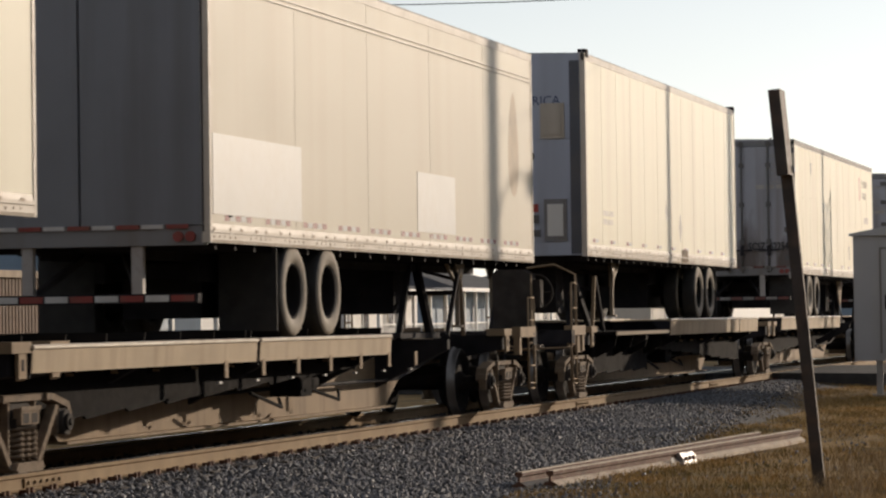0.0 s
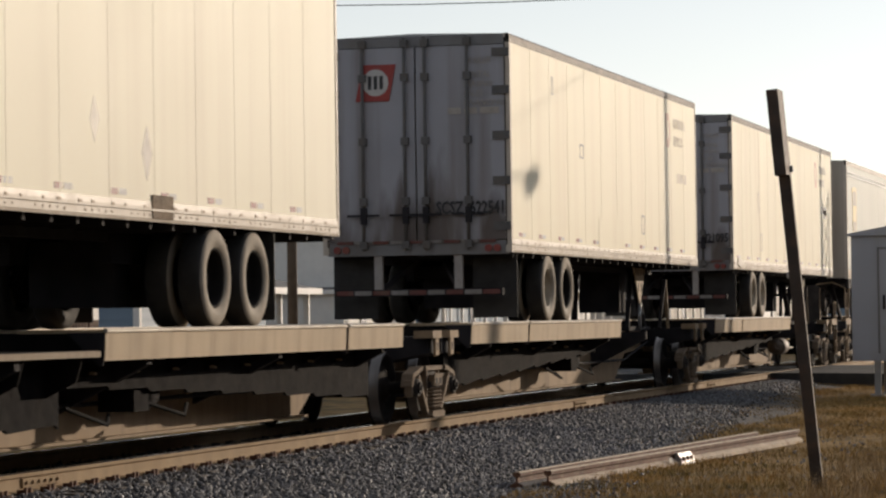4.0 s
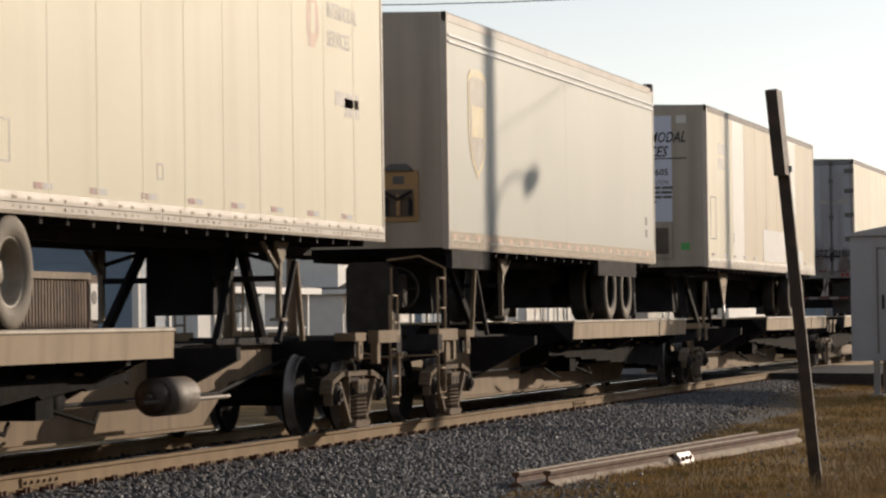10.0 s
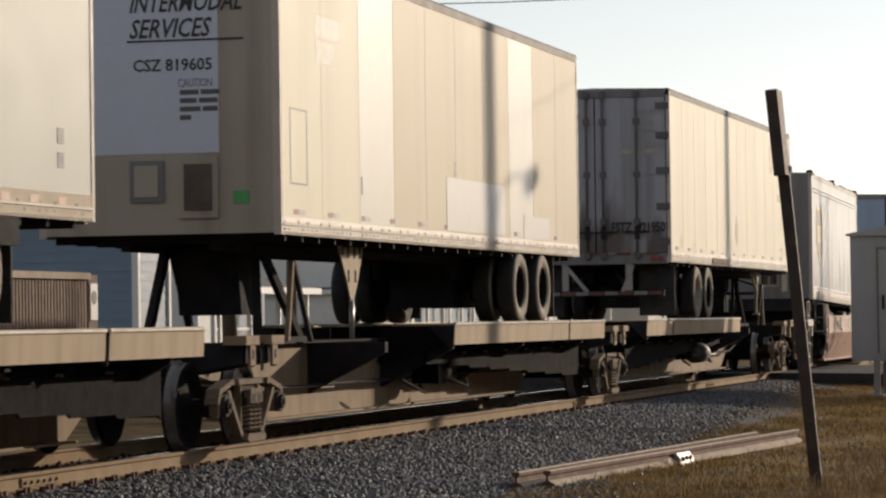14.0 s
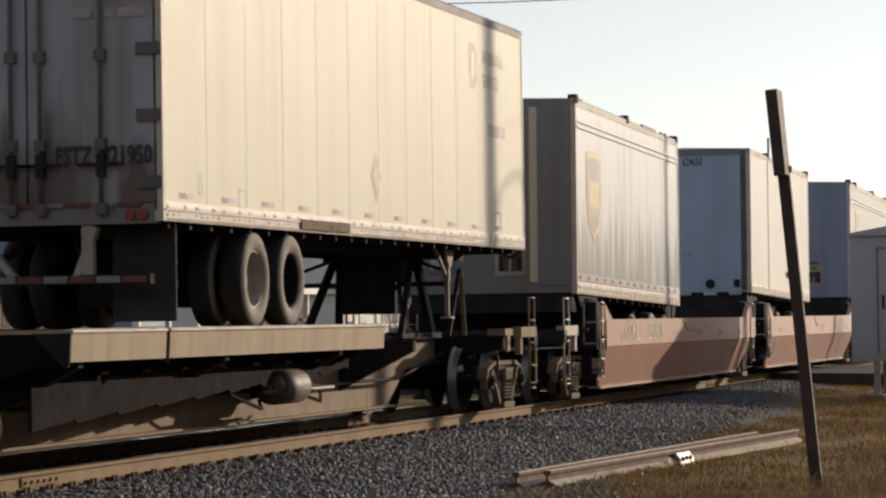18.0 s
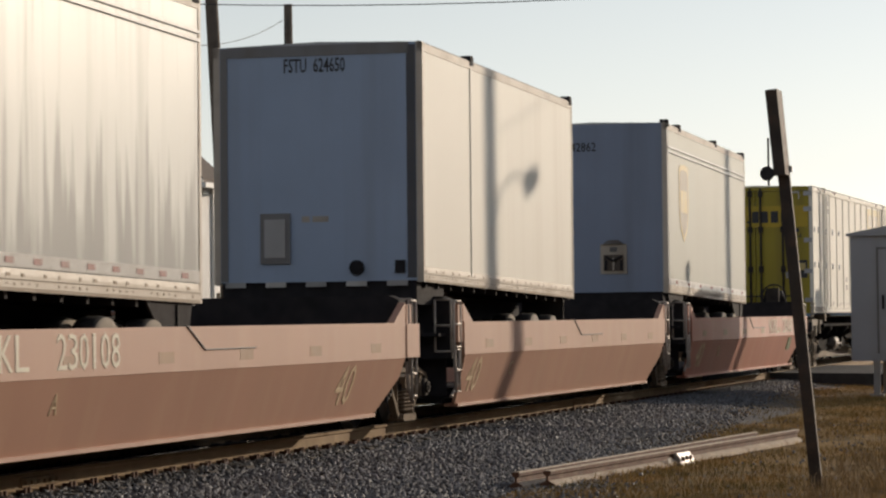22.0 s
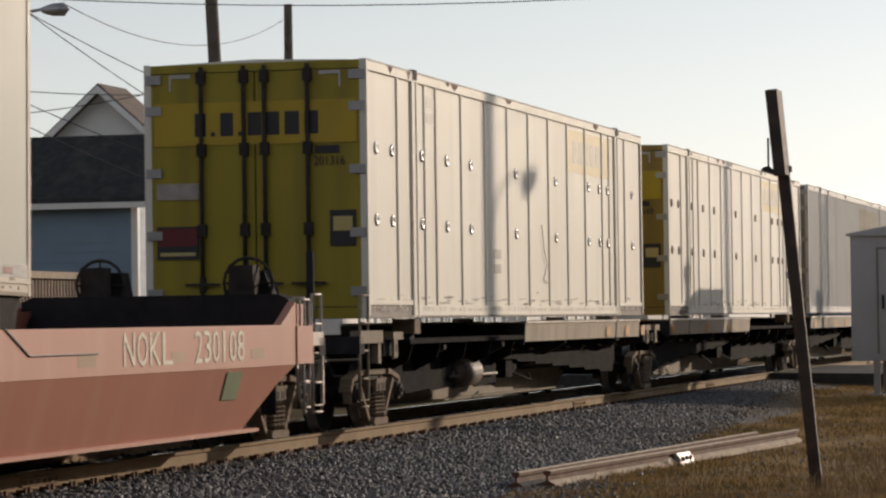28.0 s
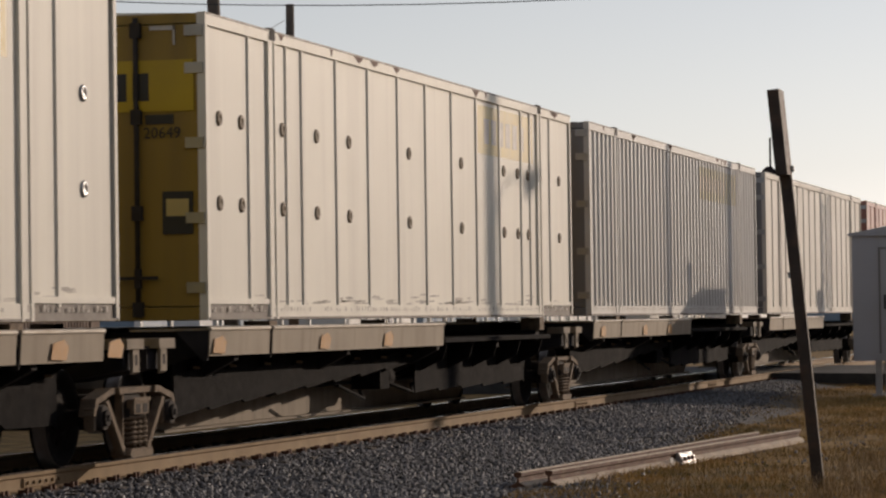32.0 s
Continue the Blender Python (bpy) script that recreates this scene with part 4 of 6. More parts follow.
def well_car(trucks):
    """Three-unit well car: bulged side walls with a crease, end bulkheads with ladders."""
    o = trucks[0]
    car = thing("well_car", "weathered mineral red three-unit well car with creased sides", "railcar", group="cars of the train")
    MOVERS.append((car, o, 0.0))
    for y in trucks:
        truck(car, y - o)
    n = len(trucks) - 1
    for i in range(n):
        wp = well_r if i == 2 else well_p
        a, c = trucks[i] - o, trucks[i + 1] - o
        h0, h1 = a + (0.75, 1.4, 0.95)[i], c - (1.3, 1.65, 0.45)[i]
        for s in (1, -1):
            zt = 1.19 if s > 0 else 1.36
            g = Geo().prism([(s * 1.30, zt), (s * 1.515, zt), (s * 1.515, 0.795), (s * 1.47, 0.795), (s * 1.40, 0.85), (s * 1.40, 1.1)], "y", h0, h1)
            part("top_chord", g, wp, car, "sunlit upper side wall")
            c0, c1 = (h0 + 0.05, h1 - 0.05)
            # sloping lower wall with clipped corners
            x_in = lambda z: s * (1.508 - (0.795 - z) * 0.28)
            prof = [(c0, 0.795), (c1, 0.795), (c1 - 0.06, 0.58), (c1 - 0.75, 0.20), (c0 + 0.10, 0.20)] if i < 2 else [(c0, 0.795), (c1, 0.795), (c1 - 0.5, 0.60), (c1 - 1.25, 0.20), (c0 + 0.10, 0.20)]
            vs = [(x_in(z), y, z) for y, z in prof] + [(x_in(z) - s * 0.04, y, z) for y, z in prof]
            k = len(prof)
            g = Geo().add(vs, [tuple(range(k)), tuple(range(2 * k - 1, k - 1, -1))] + [(q, (q + 1) % k, k + (q + 1) % k, k + q) for q in range(k)])
            part("side_wall", g, wp, car)
            part("bottom_chord", Geo().box(s * 1.20, s * 1.37, c0 + 0.15, c1 - 0.8, 0.165, 0.20), wp, car)
            for j in range(6):
                y = h0 + 1.1 + j * (h1 - h0 - 2.6) / 5
                part("drain_tab", Geo().box(s * 1.5155, s * 1.5175, y, y + 0.4, 0.87, 0.97), tab_m, car)
            # gusset rising to the bulkheads
            for y, e in ((h0, 1), (h1, -1)):
                part("end_gusset", Geo().prism([(y, 1.19), (y + e * 0.5, 1.19), (y, 1.42)], "x", s * 1.42, s * 1.50), wp, car)
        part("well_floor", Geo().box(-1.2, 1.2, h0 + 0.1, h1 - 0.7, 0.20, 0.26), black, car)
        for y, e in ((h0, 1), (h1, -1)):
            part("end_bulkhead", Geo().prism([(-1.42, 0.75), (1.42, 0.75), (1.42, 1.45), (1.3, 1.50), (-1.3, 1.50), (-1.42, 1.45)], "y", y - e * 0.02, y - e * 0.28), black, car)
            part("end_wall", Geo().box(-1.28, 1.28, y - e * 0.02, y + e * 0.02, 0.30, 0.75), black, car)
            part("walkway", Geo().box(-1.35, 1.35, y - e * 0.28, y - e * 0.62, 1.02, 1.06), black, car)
            for q in (1, -1):
                ladder(car, q * 1.5, y - e * 0.30, 0.62, 1.44, 0.32, iron_m)
                ladder(car, q * 1.505, y - e * 0.33, 0.36, 0.86, 0.20, iron_m)
                ladder(car, q * 1.36, y - e * 0.44, 0.84, 1.46, 0.2, iron_m, "x")
                part("side_tread", Geo().tube([(q * 1.47, y - e * 0.12, 0.75), (q * 1.47, y - e * 0.2, 0.45), (q * 1.45, y - e * 0.45, 0.3)], 0.02, 6), iron_m, car)
                part("grab_panel", Geo().box(q * 1.44, q * 1.50, y - e * 0.05, y - e * 0.26, 0.95, 1.40), wp, car)
        # markings
        tex = "40"
        for yy in ((a + 12.1,), (a + 1.75,), (a + 1.75,))[i]:
            words("unit_number", tex, 0.62, ink_y, car, pose(1.386, yy, 0.34, 105.6, 0, 90), "faded yellow length number", 0.8, 0.25, 0.002, 0.0, 0.62)
        words("unit_letter", "ACB"[i], 0.26, ink_y, car, pose(1.43, a + 4.0, 0.50, 105.6, 0, 90))
        part("stencil", Geo().tube([(1.522, h0 + 6.4, 1.2), (1.522, h0 + 6.9, 0.98), (1.522, h0 + 8.4, 0.98)], 0.008, 4), ink, car)
        for k in range(3):
            part("stencil_line", Geo().box(1.44 - 0.017 * k, 1.462 - 0.017 * k, h1 - 1.35, h1 - 0.75 - 0.12 * k, 0.66 - 0.06 * k, 0.675 - 0.06 * k), tab_m, car)
        if i in (0, 2):
            y = trucks[-1] - o - 5.46 if i == 2 else 2.15
            for k, ch in enumerate("NOKL"):
                words("mark_letter", ch, 0.42, ink_w, car, SIDE(y + k * 0.325, 0.86, 1.515), "white reporting mark letter", 1, 0.0, 0.002, 0.0, 0.27)
            for k, ch in enumerate("230108"):
                words("number_digit", ch, 0.42, ink_w, car, SIDE(y + 1.85 + k * 0.245 + (0.06 if ch == "1" else 0.0), 0.86, 1.515), "white car number digit", 1, 0.0, 0.002, 0.0, 0.06 if ch == "1" else 0.205)
            if i == 2:
                part("stencil_plate", Geo().prism([(1.425, 0.50), (1.440, 0.50), (1.512, 0.76), (1.50, 0.76)], "y", h1 - 2.2, h1 - 1.75), green_d, car, "greenish stencil plate")
            part("end_plate", Geo().box(1.516, 1.53, h1 - 0.05, h1 + 0.5, 0.80, 1.18), wp, car)
    car_end(car, 0.0, -1, iron_m, False)
    car_end(car, trucks[-1] - o, 1, iron_m, False)
    for e in (-1, 1):
        brake_wheel(car, e * 0.8, trucks[-1] - o + 0.2, 1.62, -1)
        part("brake_stand", Geo().prism([(e * 0.45, 1.0), (e * 1.15, 1.0), (e * 1.1, 1.35), (e * 0.95, 1.75), (e * 0.6, 1.75)], "y", trucks[-1] - o + 0.25, trucks[-1] - o + 0.5), black, car)
    part("handrail_post", Geo().cyl((1.25, trucks[-1] - o + 0.9, 0.9), (1.25, trucks[-1] - o + 0.9, 1.95), 0.045, 8), black, car)
    return car


tab_m = mat("faded_tan_stencil", (0.36, 0.21, 0.12), 0.6, 0.0, 0.1, 3.0)
green_d = mat("faded_green_plate", (0.20, 0.24, 0.13), 0.6, 0.0, 0.1, 4.0)
well_car([163.05, 179.1, 195.7, 211.13])


# ---- containers ----
scuff_m = mat("grey_brown_scuff", (0.50, 0.46, 0.40), 0.7, 0.0, 0.25, 6.0, (0.66, 0.63, 0.57), 0.8, 5.0)
def container(label, y0, L, zb, zt, skin, rib, end_m, posts=True, group="containers on the train", band=None, plugs=True):
    """A domestic freight container: posts or corrugation on the sides, stacking posts 12.19 m apart, doors at y 0."""
    c = thing("freight_container", label, "container", group=group)
    MOVERS.append((c, y0, 0.0))
    W = 1.295
    p0, p1 = (L - 12.19) / 2, (L + 12.19) / 2
    for s in (1, -1):
        n = int((L - 0.2) / rib)
        st = (L - 0.2) / n
        if rib > 0.6:
            # post places: paired at the stacking posts, evenly between them
            ys = [1.36, 2.60] + [3.14 + 1.259 * i for i in range(9)] + [13.75, 14.99] if plugs else [0.1 + i * st for i in range(1, n)]
            for a, e in zip([0.1] + ys, ys + [L - 0.1]):
                part("side_panel", Geo().box(s * (W - 0.05), s * (W - 0.025), a + 0.003, e - 0.003, zb + 0.14, zt - 0.12), skin, c)
            for y in ys:
                part("side_post", Geo().prism([(s * (W - 0.03), y - 0.046), (s * (W - 0.006), y - 0.032), (s * (W - 0.006), y + 0.028), (s * (W - 0.03), y + 0.046)], "z", zb + 0.12, zt - 0.10), skin, c)
            if plugs and s > 0:
                for y in (0.45, 1.12, 2.46, 3.66, 4.88, 7.40, 9.90, 12.20, 13.0, 13.62, 15.6):
                    for z in (zb + 1.10, zb + 1.90):
                        part("lashing_plug", Geo().lathe([(0.075, -0.03), (0.07, -0.008), (0.045, -0.004), (0.035, -0.014), (0.0, -0.016)], 12, (W, y, z)), metal_g if end_m is yellow else leg_m, c)
        else:
            pr = []
            for i in range(n):
                y = 0.1 + i * st
                pr += [(s * (W - 0.045), y), (s * (W - 0.012), y + st * 0.14), (s * (W - 0.012), y + st * 0.50), (s * (W - 0.045), y + st * 0.64)]
            pr.append((s * (W - 0.045), 0.1 + n * st))
            k = len(pr)
            vs = [(x - q, y, z) for q in (0.0, s * 0.03) for z in (zb + 0.14, zt - 0.10) for x, y in pr]
            fs = [(o + i, o + i + 1, o + k + i + 1, o + k + i) for o in (0, 2 * k) for i in range(k - 1)]
            fs += [(i, i + 1, 2 * k + i + 1, 2 * k + i) for i in range(k - 1)] + [(k + i, k + i + 1, 3 * k + i + 1, 3 * k + i) for i in range(k - 1)]
            g = Geo().add(vs, fs)
            part("corrugated_side", g, skin, c)
        if plugs and rib > 0.6:
            part("bottom_rail", Geo().box(s * (W - 0.07), s * (W - 0.002), p0 - 0.15, p1 + 0.15, zb + 0.02, zb + 0.142), skin, c)
            for q0, q1 in ((0.08, p0 - 0.15), (p1 + 0.15, L - 0.08)):
                part("end_rail", Geo().box(s * (W - 0.08), s * (W - 0.02), q0, q1, zb + 0.02, zb + 0.15), brown_edge, c, "brown recessed end rail")
                part("end_rail_cap", Geo().box(s * (W - 0.03), s * (W - 0.002), q0, q1, zb + 0.145, zb + 0.20), skin, c)
        else:
            part("bottom_rail", Geo().box(s * (W - 0.07), s * (W - 0.002), 0.02, L - 0.02, zb + 0.02, zb + 0.142), skin, c)
        part("rail_foot", Geo().box(s * (W - 0.07), s * (W + 0.004), 0.02, L - 0.02, zb, zb + 0.022), brown_edge, c, "rusty foot of the bottom rail")
        part("top_rail", Geo().box(s * (W - 0.06), s * (W + 0.003), 0.02, L - 0.02, zt - 0.12, zt - 0.022), skin, c)
        part("roof_edge", Geo().box(s * (W - 0.05), s * (W + 0.005), 0.02, L - 0.02, zt - 0.022, zt), brown_edge, c, "dirty roof edge")
        if s > 0 and plugs:
            rs = random.Random(int(y0))
            for i in range(70):                 # scuffs and grime along the foot of the panels
                y, w, h = rs.uniform(0.3, L - 1.0), rs.uniform(0.15, 0.6), rs.uniform(0.010, 0.035)
                z = zb + 0.15 + abs(rs.gauss(0, 0.05))
                part("scuff", Geo().prism([(y, z), (y + w * 0.3, z - 0.006), (y + w * 0.7, z - 0.004), (y + w, z + h * 0.2), (y + w * 0.9, z + h * 0.7), (y + w * 0.66, z + h * 0.5), (y + w * 0.5, z + h), (y + w * 0.35, z + h * 0.4), (y + w * 0.1, z + h * 0.6)], "x", W - 0.03, W - 0.0235), scuff_m, c)
            g = Geo()
            for i in range(int((L - 0.4) / 0.11)):
                y = 0.2 + 0.11 * i
                if rs.random() < 0.75:
                    g.box(W - 0.004, W - 0.0005, y, y + rs.uniform(0.015, 0.05), zb + 0.075, zb + rs.uniform(0.10, 0.135))
            tagged(part("rail_rivets", g, scuff_m, c), kind="stuff")
            for i in range(9):
                y, w = rs.uniform(0.3, L - 1.0), rs.uniform(0.1, 0.45)
                part("rust_spot", Geo().prism([(y, zt - 0.02), (y + w, zt - 0.02), (y + w * 0.8, zt - 0.06), (y + w * 0.5, zt - rs.uniform(0.07, 0.12)), (y + w * 0.2, zt - 0.05)], "x", W, W + 0.006), rust, c)
        for y in (p0, p1):
            sp = part("stacking_post", Geo().box(s * (W - 0.06), s * (W - 0.006), y - 0.05, y + 0.05, zb + 0.1, zt - 0.02), skin, c)
            for q in (-0.13, 0.07):
                part("post_flange", Geo().box(s * (W - 0.06), s * (W + 0.006), y + q, y + q + 0.06, zb, zt), skin, sp)
            part("corner_casting", Geo().box(s * (W - 0.16), s * (W + 0.012), y - 0.09, y + 0.09, zt - 0.10, zt + 0.02), steel_d, c)
        for y in (0.0, L - 0.07):
            part("corner_post", Geo().box(s * (W - 0.08), s * (W + 0.004), y, y + 0.07, zb, zt), skin, c)
    part("roof", Geo().prism([(-W + 0.05, zt - 0.03), (W - 0.05, zt - 0.03), (W - 0.05, zt - 0.01), (0, zt + 0.03), (-W + 0.05, zt - 0.01)], "y", 0.02, L - 0.02), skin, c)
    part("floor", Geo().box(-W + 0.06, W - 0.06, 0.04, L - 0.04, zb + 0.01, zb + 0.12), black, c)
    part("far_wall", Geo().box(-W + 0.08, W - 0.08, L - 0.06, L - 0.01, zb, zt - 0.02), end_m, c)
    part("door_sill", Geo().box(-W + 0.08, W - 0.08, 0.0, 0.08, zb, zb + 0.12), end_m, c)
    part("door_header", Geo().box(-W + 0.08, W - 0.08, 0.0, 0.08, zt - 0.1, zt - 0.01), end_m, c)
    for s in (1, -1):
        leaf = part("door", Geo().box(s * 0.01, s * (W - 0.08), 0.01, 0.06, zb + 0.13, zt - 0.11), end_m, c)
        for x in (0.12, 0.62):
            g = Geo().cyl((s * x, -0.03, zb + 0.03), (s * x, -0.03, zt - 0.04), 0.026, 8)
            for z in (zb + 0.1, zb + 1.0, zb + 1.9, zt - 0.16):
                g.box(s * x - 0.05, s * x + 0.05, -0.055, 0.01, z - 0.07, z + 0.07)
            part("lock_rod", g, steel_d, leaf)
            part("door_handle", Geo().box(s * x - 0.2, s * x + 0.2, -0.055, -0.03, zb + 0.38, zb + 0.41).box(s * x - 0.03, s * x + 0.03, -0.055, 0.0, zb + 0.30, zb + 0.48), steel_d, leaf)
        for z in (0.3, 0.95, 1.65, 2.35, 2.7):
            part("hinge", Geo().box(s * (W - 0.2), s * (W - 0.02), -0.018, 0.012, zb + z - 0.05, zb + z + 0.05), metal_g, leaf)
    return c


def bars(parent, name, y, z, rows, m, x=1.2892, h=0.08, gap=0.05, face="side", label=""):
    """Rows of plain bars in place of writing; rows: lists of bar lengths."""
    for r, lens in enumerate(rows):
        at = 0.0
        zz = z - r * (h + gap)
        for w in lens:
            if face == "side":
                g = Geo().box(x - 0.002, x + 0.0012, y + at, y + at + w, zz, zz + h)
            else:
                g = Geo().box(y + at, y + at + w, x - 0.003, x + 0.001, zz, zz + h)
            part(name, g, m, parent, label)
            at += w + h * 0.45


def shield(parent, y, z, w, h, x=1.289):
    """A plain shield emblem: brown field, pale gold cap."""
    def prof(k):
        pts = [(-0.5, 0.42), (-0.36, 0.48), (0, 0.5), (0.36, 0.48), (0.5, 0.42), (0.5, 0.0), (0.45, -0.2), (0.3, -0.36), (0, -0.5), (-0.3, -0.36), (-0.45, -0.2), (-0.5, 0.0)]
        return [(y + a * w * k, z + c * h * k) for a, c in pts]
    e = part("emblem", Geo().prism(prof(1.0), "x", x, x + 0.006), gold, parent, "faded plain shield emblem")
    part("emblem_field", Geo().prism(prof(0.86), "x", x, x + 0.008), brown_l, e)
    part("emblem_bar", Geo().box(x, x + 0.010, y - w * 0.34, y + w * 0.34, z - h * 0.12, z + h * 0.16), gold, e)


def patch(parent, y0, y1, z0, z1, m, name="repair_sheet", x=1.289, label=""):
    part(name, Geo().box(x - 0.004, x + 0.005, y0, y1, z0, z1), m, parent, label)


def hatch(parent, y0, y1, z0, z1, x=1.289, m=None):
    g = Geo()
    t = 0.018
    g.box(x, x + 0.003, y0, y1, z1 - t, z1).box(x, x + 0.003, y0, y1, z0, z0 + t).box(x, x + 0.003, y0, y0 + t, z0 + t, z1 - t).box(x, x + 0.003, y1 - t, y1, z0 + t, z1 - t)
    part("hatch_frame", g, m or dooredge, parent)


def diamond(parent, y, z, w, h, m, x=1.289):
    part("placard_holder", Geo().prism([(y, z + h / 2), (y + w / 2, z), (y, z - h / 2), (y - w / 2, z)], "x", x - 0.002, x + 0.0015), m, parent)


def nose_box(parent, x, z, w, h, y=0.0, m=None, fill=None):
    """Glad-hand and document boxes on a nose wall."""
    b = part("nose_box", Geo().box(x, x + w, y - 0.03, y + 0.01, z, z + h), m or dooredge, parent)
    part("box_face", Geo().box(x + w * 0.15, x + w * 0.85, y - 0.045, y - 0.03, z + h * 0.12, z + h * 0.88), fill or black, b)


def glad_panel(parent, x, z, w, h, m, y=0.0):
    """Air and light connection panel on a nose wall: a pale plate with dark sockets and brackets."""
    b = part("connection_panel", Geo().box(x, x + w, y - 0.02, y + 0.01, z, z + h), m, parent)
    part("recess", Geo().box(x + w * 0.12, x + w * 0.88, y - 0.024, y - 0.018, z + h * 0.10, z + h * 0.64), brown_edge, b)
    for u, e in ((0.16, 0.30), (0.46, 0.34), (0.76, 0.26)):
        part("socket_bracket", Geo().prism([(x + w * u, z + h * 0.12), (x + w * (u + 0.08), z + h * 0.12), (x + w * (u + 0.10), z + h * (0.12 + e)), (x + w * (u + 0.02), z + h * (0.22 + e))], "y", y - 0.06, y - 0.02), m if u == 0.46 else black, b)
    part("air_line", Geo().tube([(x + w * 0.2, y - 0.05, z + h * 0.58), (x + w * 0.5, y - 0.08, z + h * 0.44), (x + w * 0.84, y - 0.05, z + h * 0.60)], 0.018, 6), black, b)
    part("maker_plate", Geo().box(x + w * 0.36, x + w * 0.64, y - 0.026, y - 0.018, z + h * 0.74, z + h * 0.90), hinge_m, b)
    part("panel_hood", Geo().prism([(x + w * 0.1, z + h), (x + w * 0.9, z + h), (x + w * 0.7, z + h * 1.14), (x + w * 0.3, z + h * 1.14)], "y", y - 0.05, y), hinge_m, b)


sign_w = mat("bluish_white_sign_panel", (0.64, 0.68, 0.78), 0.5, 0.0, 0.04, 2.0, (0.45, 0.44, 0.45), 0.3, 2.0)
fade_m = mat("faded_grey_tan_lettering", (0.60, 0.53, 0.42), 0.6, 0.0, 0.25, 5.0)
rose_m = mat("faded_rose_paint", (0.72, 0.50, 0.37), 0.6, 0.0, 0.15, 4.0)
tan_n = mat("dull_tan_nose_paint", (0.46, 0.40, 0.32), 0.5, 0.0, 0.06, 1.5, (0.2, 0.15, 0.1), 0.4, 1.0, 0.05, 3.0, True)
door_dark = mat("dark_grey_roll_door", (0.20, 0.205, 0.22), 0.5, 0.0, 0.06, 1.5, (0.1, 0.09, 0.08), 0.4, 1.0, 0.05, 3.0, True)
corner_m = mat("dark_blue_grey_corner", (0.075, 0.078, 0.09), 0.5, 0.0, 0.1, 2.0, DIRT, 0.3, 2.0)
ink_n = mat("dark_blue_lettering", (0.05, 0.07, 0.14), 0.5, 0.0, 0.1, 4.0)
# trailers, in the train's order
tZ = trailer("semitrailer", "white road trailer with a dusty side on the spine car", 9.7, 13.72, skin=white_b)
tA = trailer("semitrailer", "weathered aluminium road trailer with sheet patches and doors shut", 27.75, 13.72, 1.97, 4.82, skin=white_a, tyres=(2.75, 4.0), tyre_z=1.53, panels=5, tape=5, bright_tape=True,
             dark_hub=(True, True), band=False, rods=False, door=door_dark)
for dz in (0.36, 0.41):
    part("moulding", Geo().box(1.28, 1.303, 0.05, 13.6, 4.82 - dz - 0.008, 4.82 - dz + 0.006), rail_al, tA)
patch(tA, 0.1, 2.95, 2.24, 3.0, patch_w)
patch(tA, 7.6, 9.4, 2.25, 2.95, patch_w)
hatch(tA, 0.55, 0.68, 2.22, 2.33, m=black)
part("stain", Geo().prism([(12.6 + 0.30 * math.cos(k * 0.3927) * (1.0 - 0.25 * math.sin(k * 0.3927)), 3.45 + (0.75 if k < 9 else 0.62) * math.sin(k * 0.3927)) for k in range(16)], "x", 1.287, 1.2896), stain_m, tA, "tan rust stain")
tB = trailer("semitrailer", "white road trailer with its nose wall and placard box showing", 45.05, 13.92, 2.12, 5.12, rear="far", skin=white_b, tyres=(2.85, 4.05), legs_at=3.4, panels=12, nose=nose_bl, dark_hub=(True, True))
nose_box(tB, 0.66, 2.35, 0.34, 0.62, fill=patch_w)
nose_box(tB, 0.62, 3.86, 0.36, 0.52, m=tan_n, fill=tan_n)
part("nose_plate", Geo().box(0.44, 0.57, -0.012, 0.0, 2.78, 2.9), red_s, tB)
part("dark_corner_panel", Geo().box(1.06, 1.21, -0.012, 0.0, 2.16, 5.0), corner_m, tB)
words("nose_word", "AMERICA", 0.19, ink_n, tB, END(0.12, 4.36), "dark blue lettering", 1.0, 0, 0.002, 0.0, 0.80)
words("trailer_number", "7919", 0.20, ink, tB, END(0.18, 3.52), "black unit number", 1.0, 0, 0.002, 0.004, 0.34)
for x, z, w, q in ((0.30, 2.45, 0.14, 0.2), (0.46, 2.62, 0.12, 0.12), (0.28, 2.72, 0.1, 0.1), (0.5, 2.42, 0.1, 0.1)):
    part("nose_socket", Geo().box(x, x + w, -0.03, 0.0, z, z + q), hinge_m, tB)
diamond(tB, 7.9, 2.72, 0.26, 0.5, ink_f)
diamond(tB, 6.6, 2.95, 0.22, 0.4, ink_b)
part("plate", Geo().box(1.296, 1.304, 8.0, 8.55, 2.15, 2.36), frame_st, tB, "brown data plate")
bars(tB, "faint_bar", 1.2, 2.75, [[0.5, 0.3], [0.4, 0.35]], ink_b)
tC = trailer("semitrailer", "cream white road trailer with streaked double doors", 67.13, 14.52, 2.10, 5.0, skin=cream, tyres=(2.4, 3.6), gear=False, panels=12, dark_hub=(False, True), flap=0.4, top=brown_edge)
tD = trailer("semitrailer", "cream road trailer with dented lower rail and orange emblem", 85.72, 14.8, 2.10, 5.04, skin=cream, tyres=(2.65, 3.85), panels=13, flap=0.4, top=brown_edge)
tE = trailer("semitrailer", "dull silver road trailer with a faded shield emblem", 103.47, 13.85, 2.08, 4.98, rear="far", skin=silver, tyres=(2.4, 3.65), legs_at=4.1, tape=False, panels=2, band=(0.28, 0.36), nose=tan_n, dark_hub=(True, True), seam=0.004)
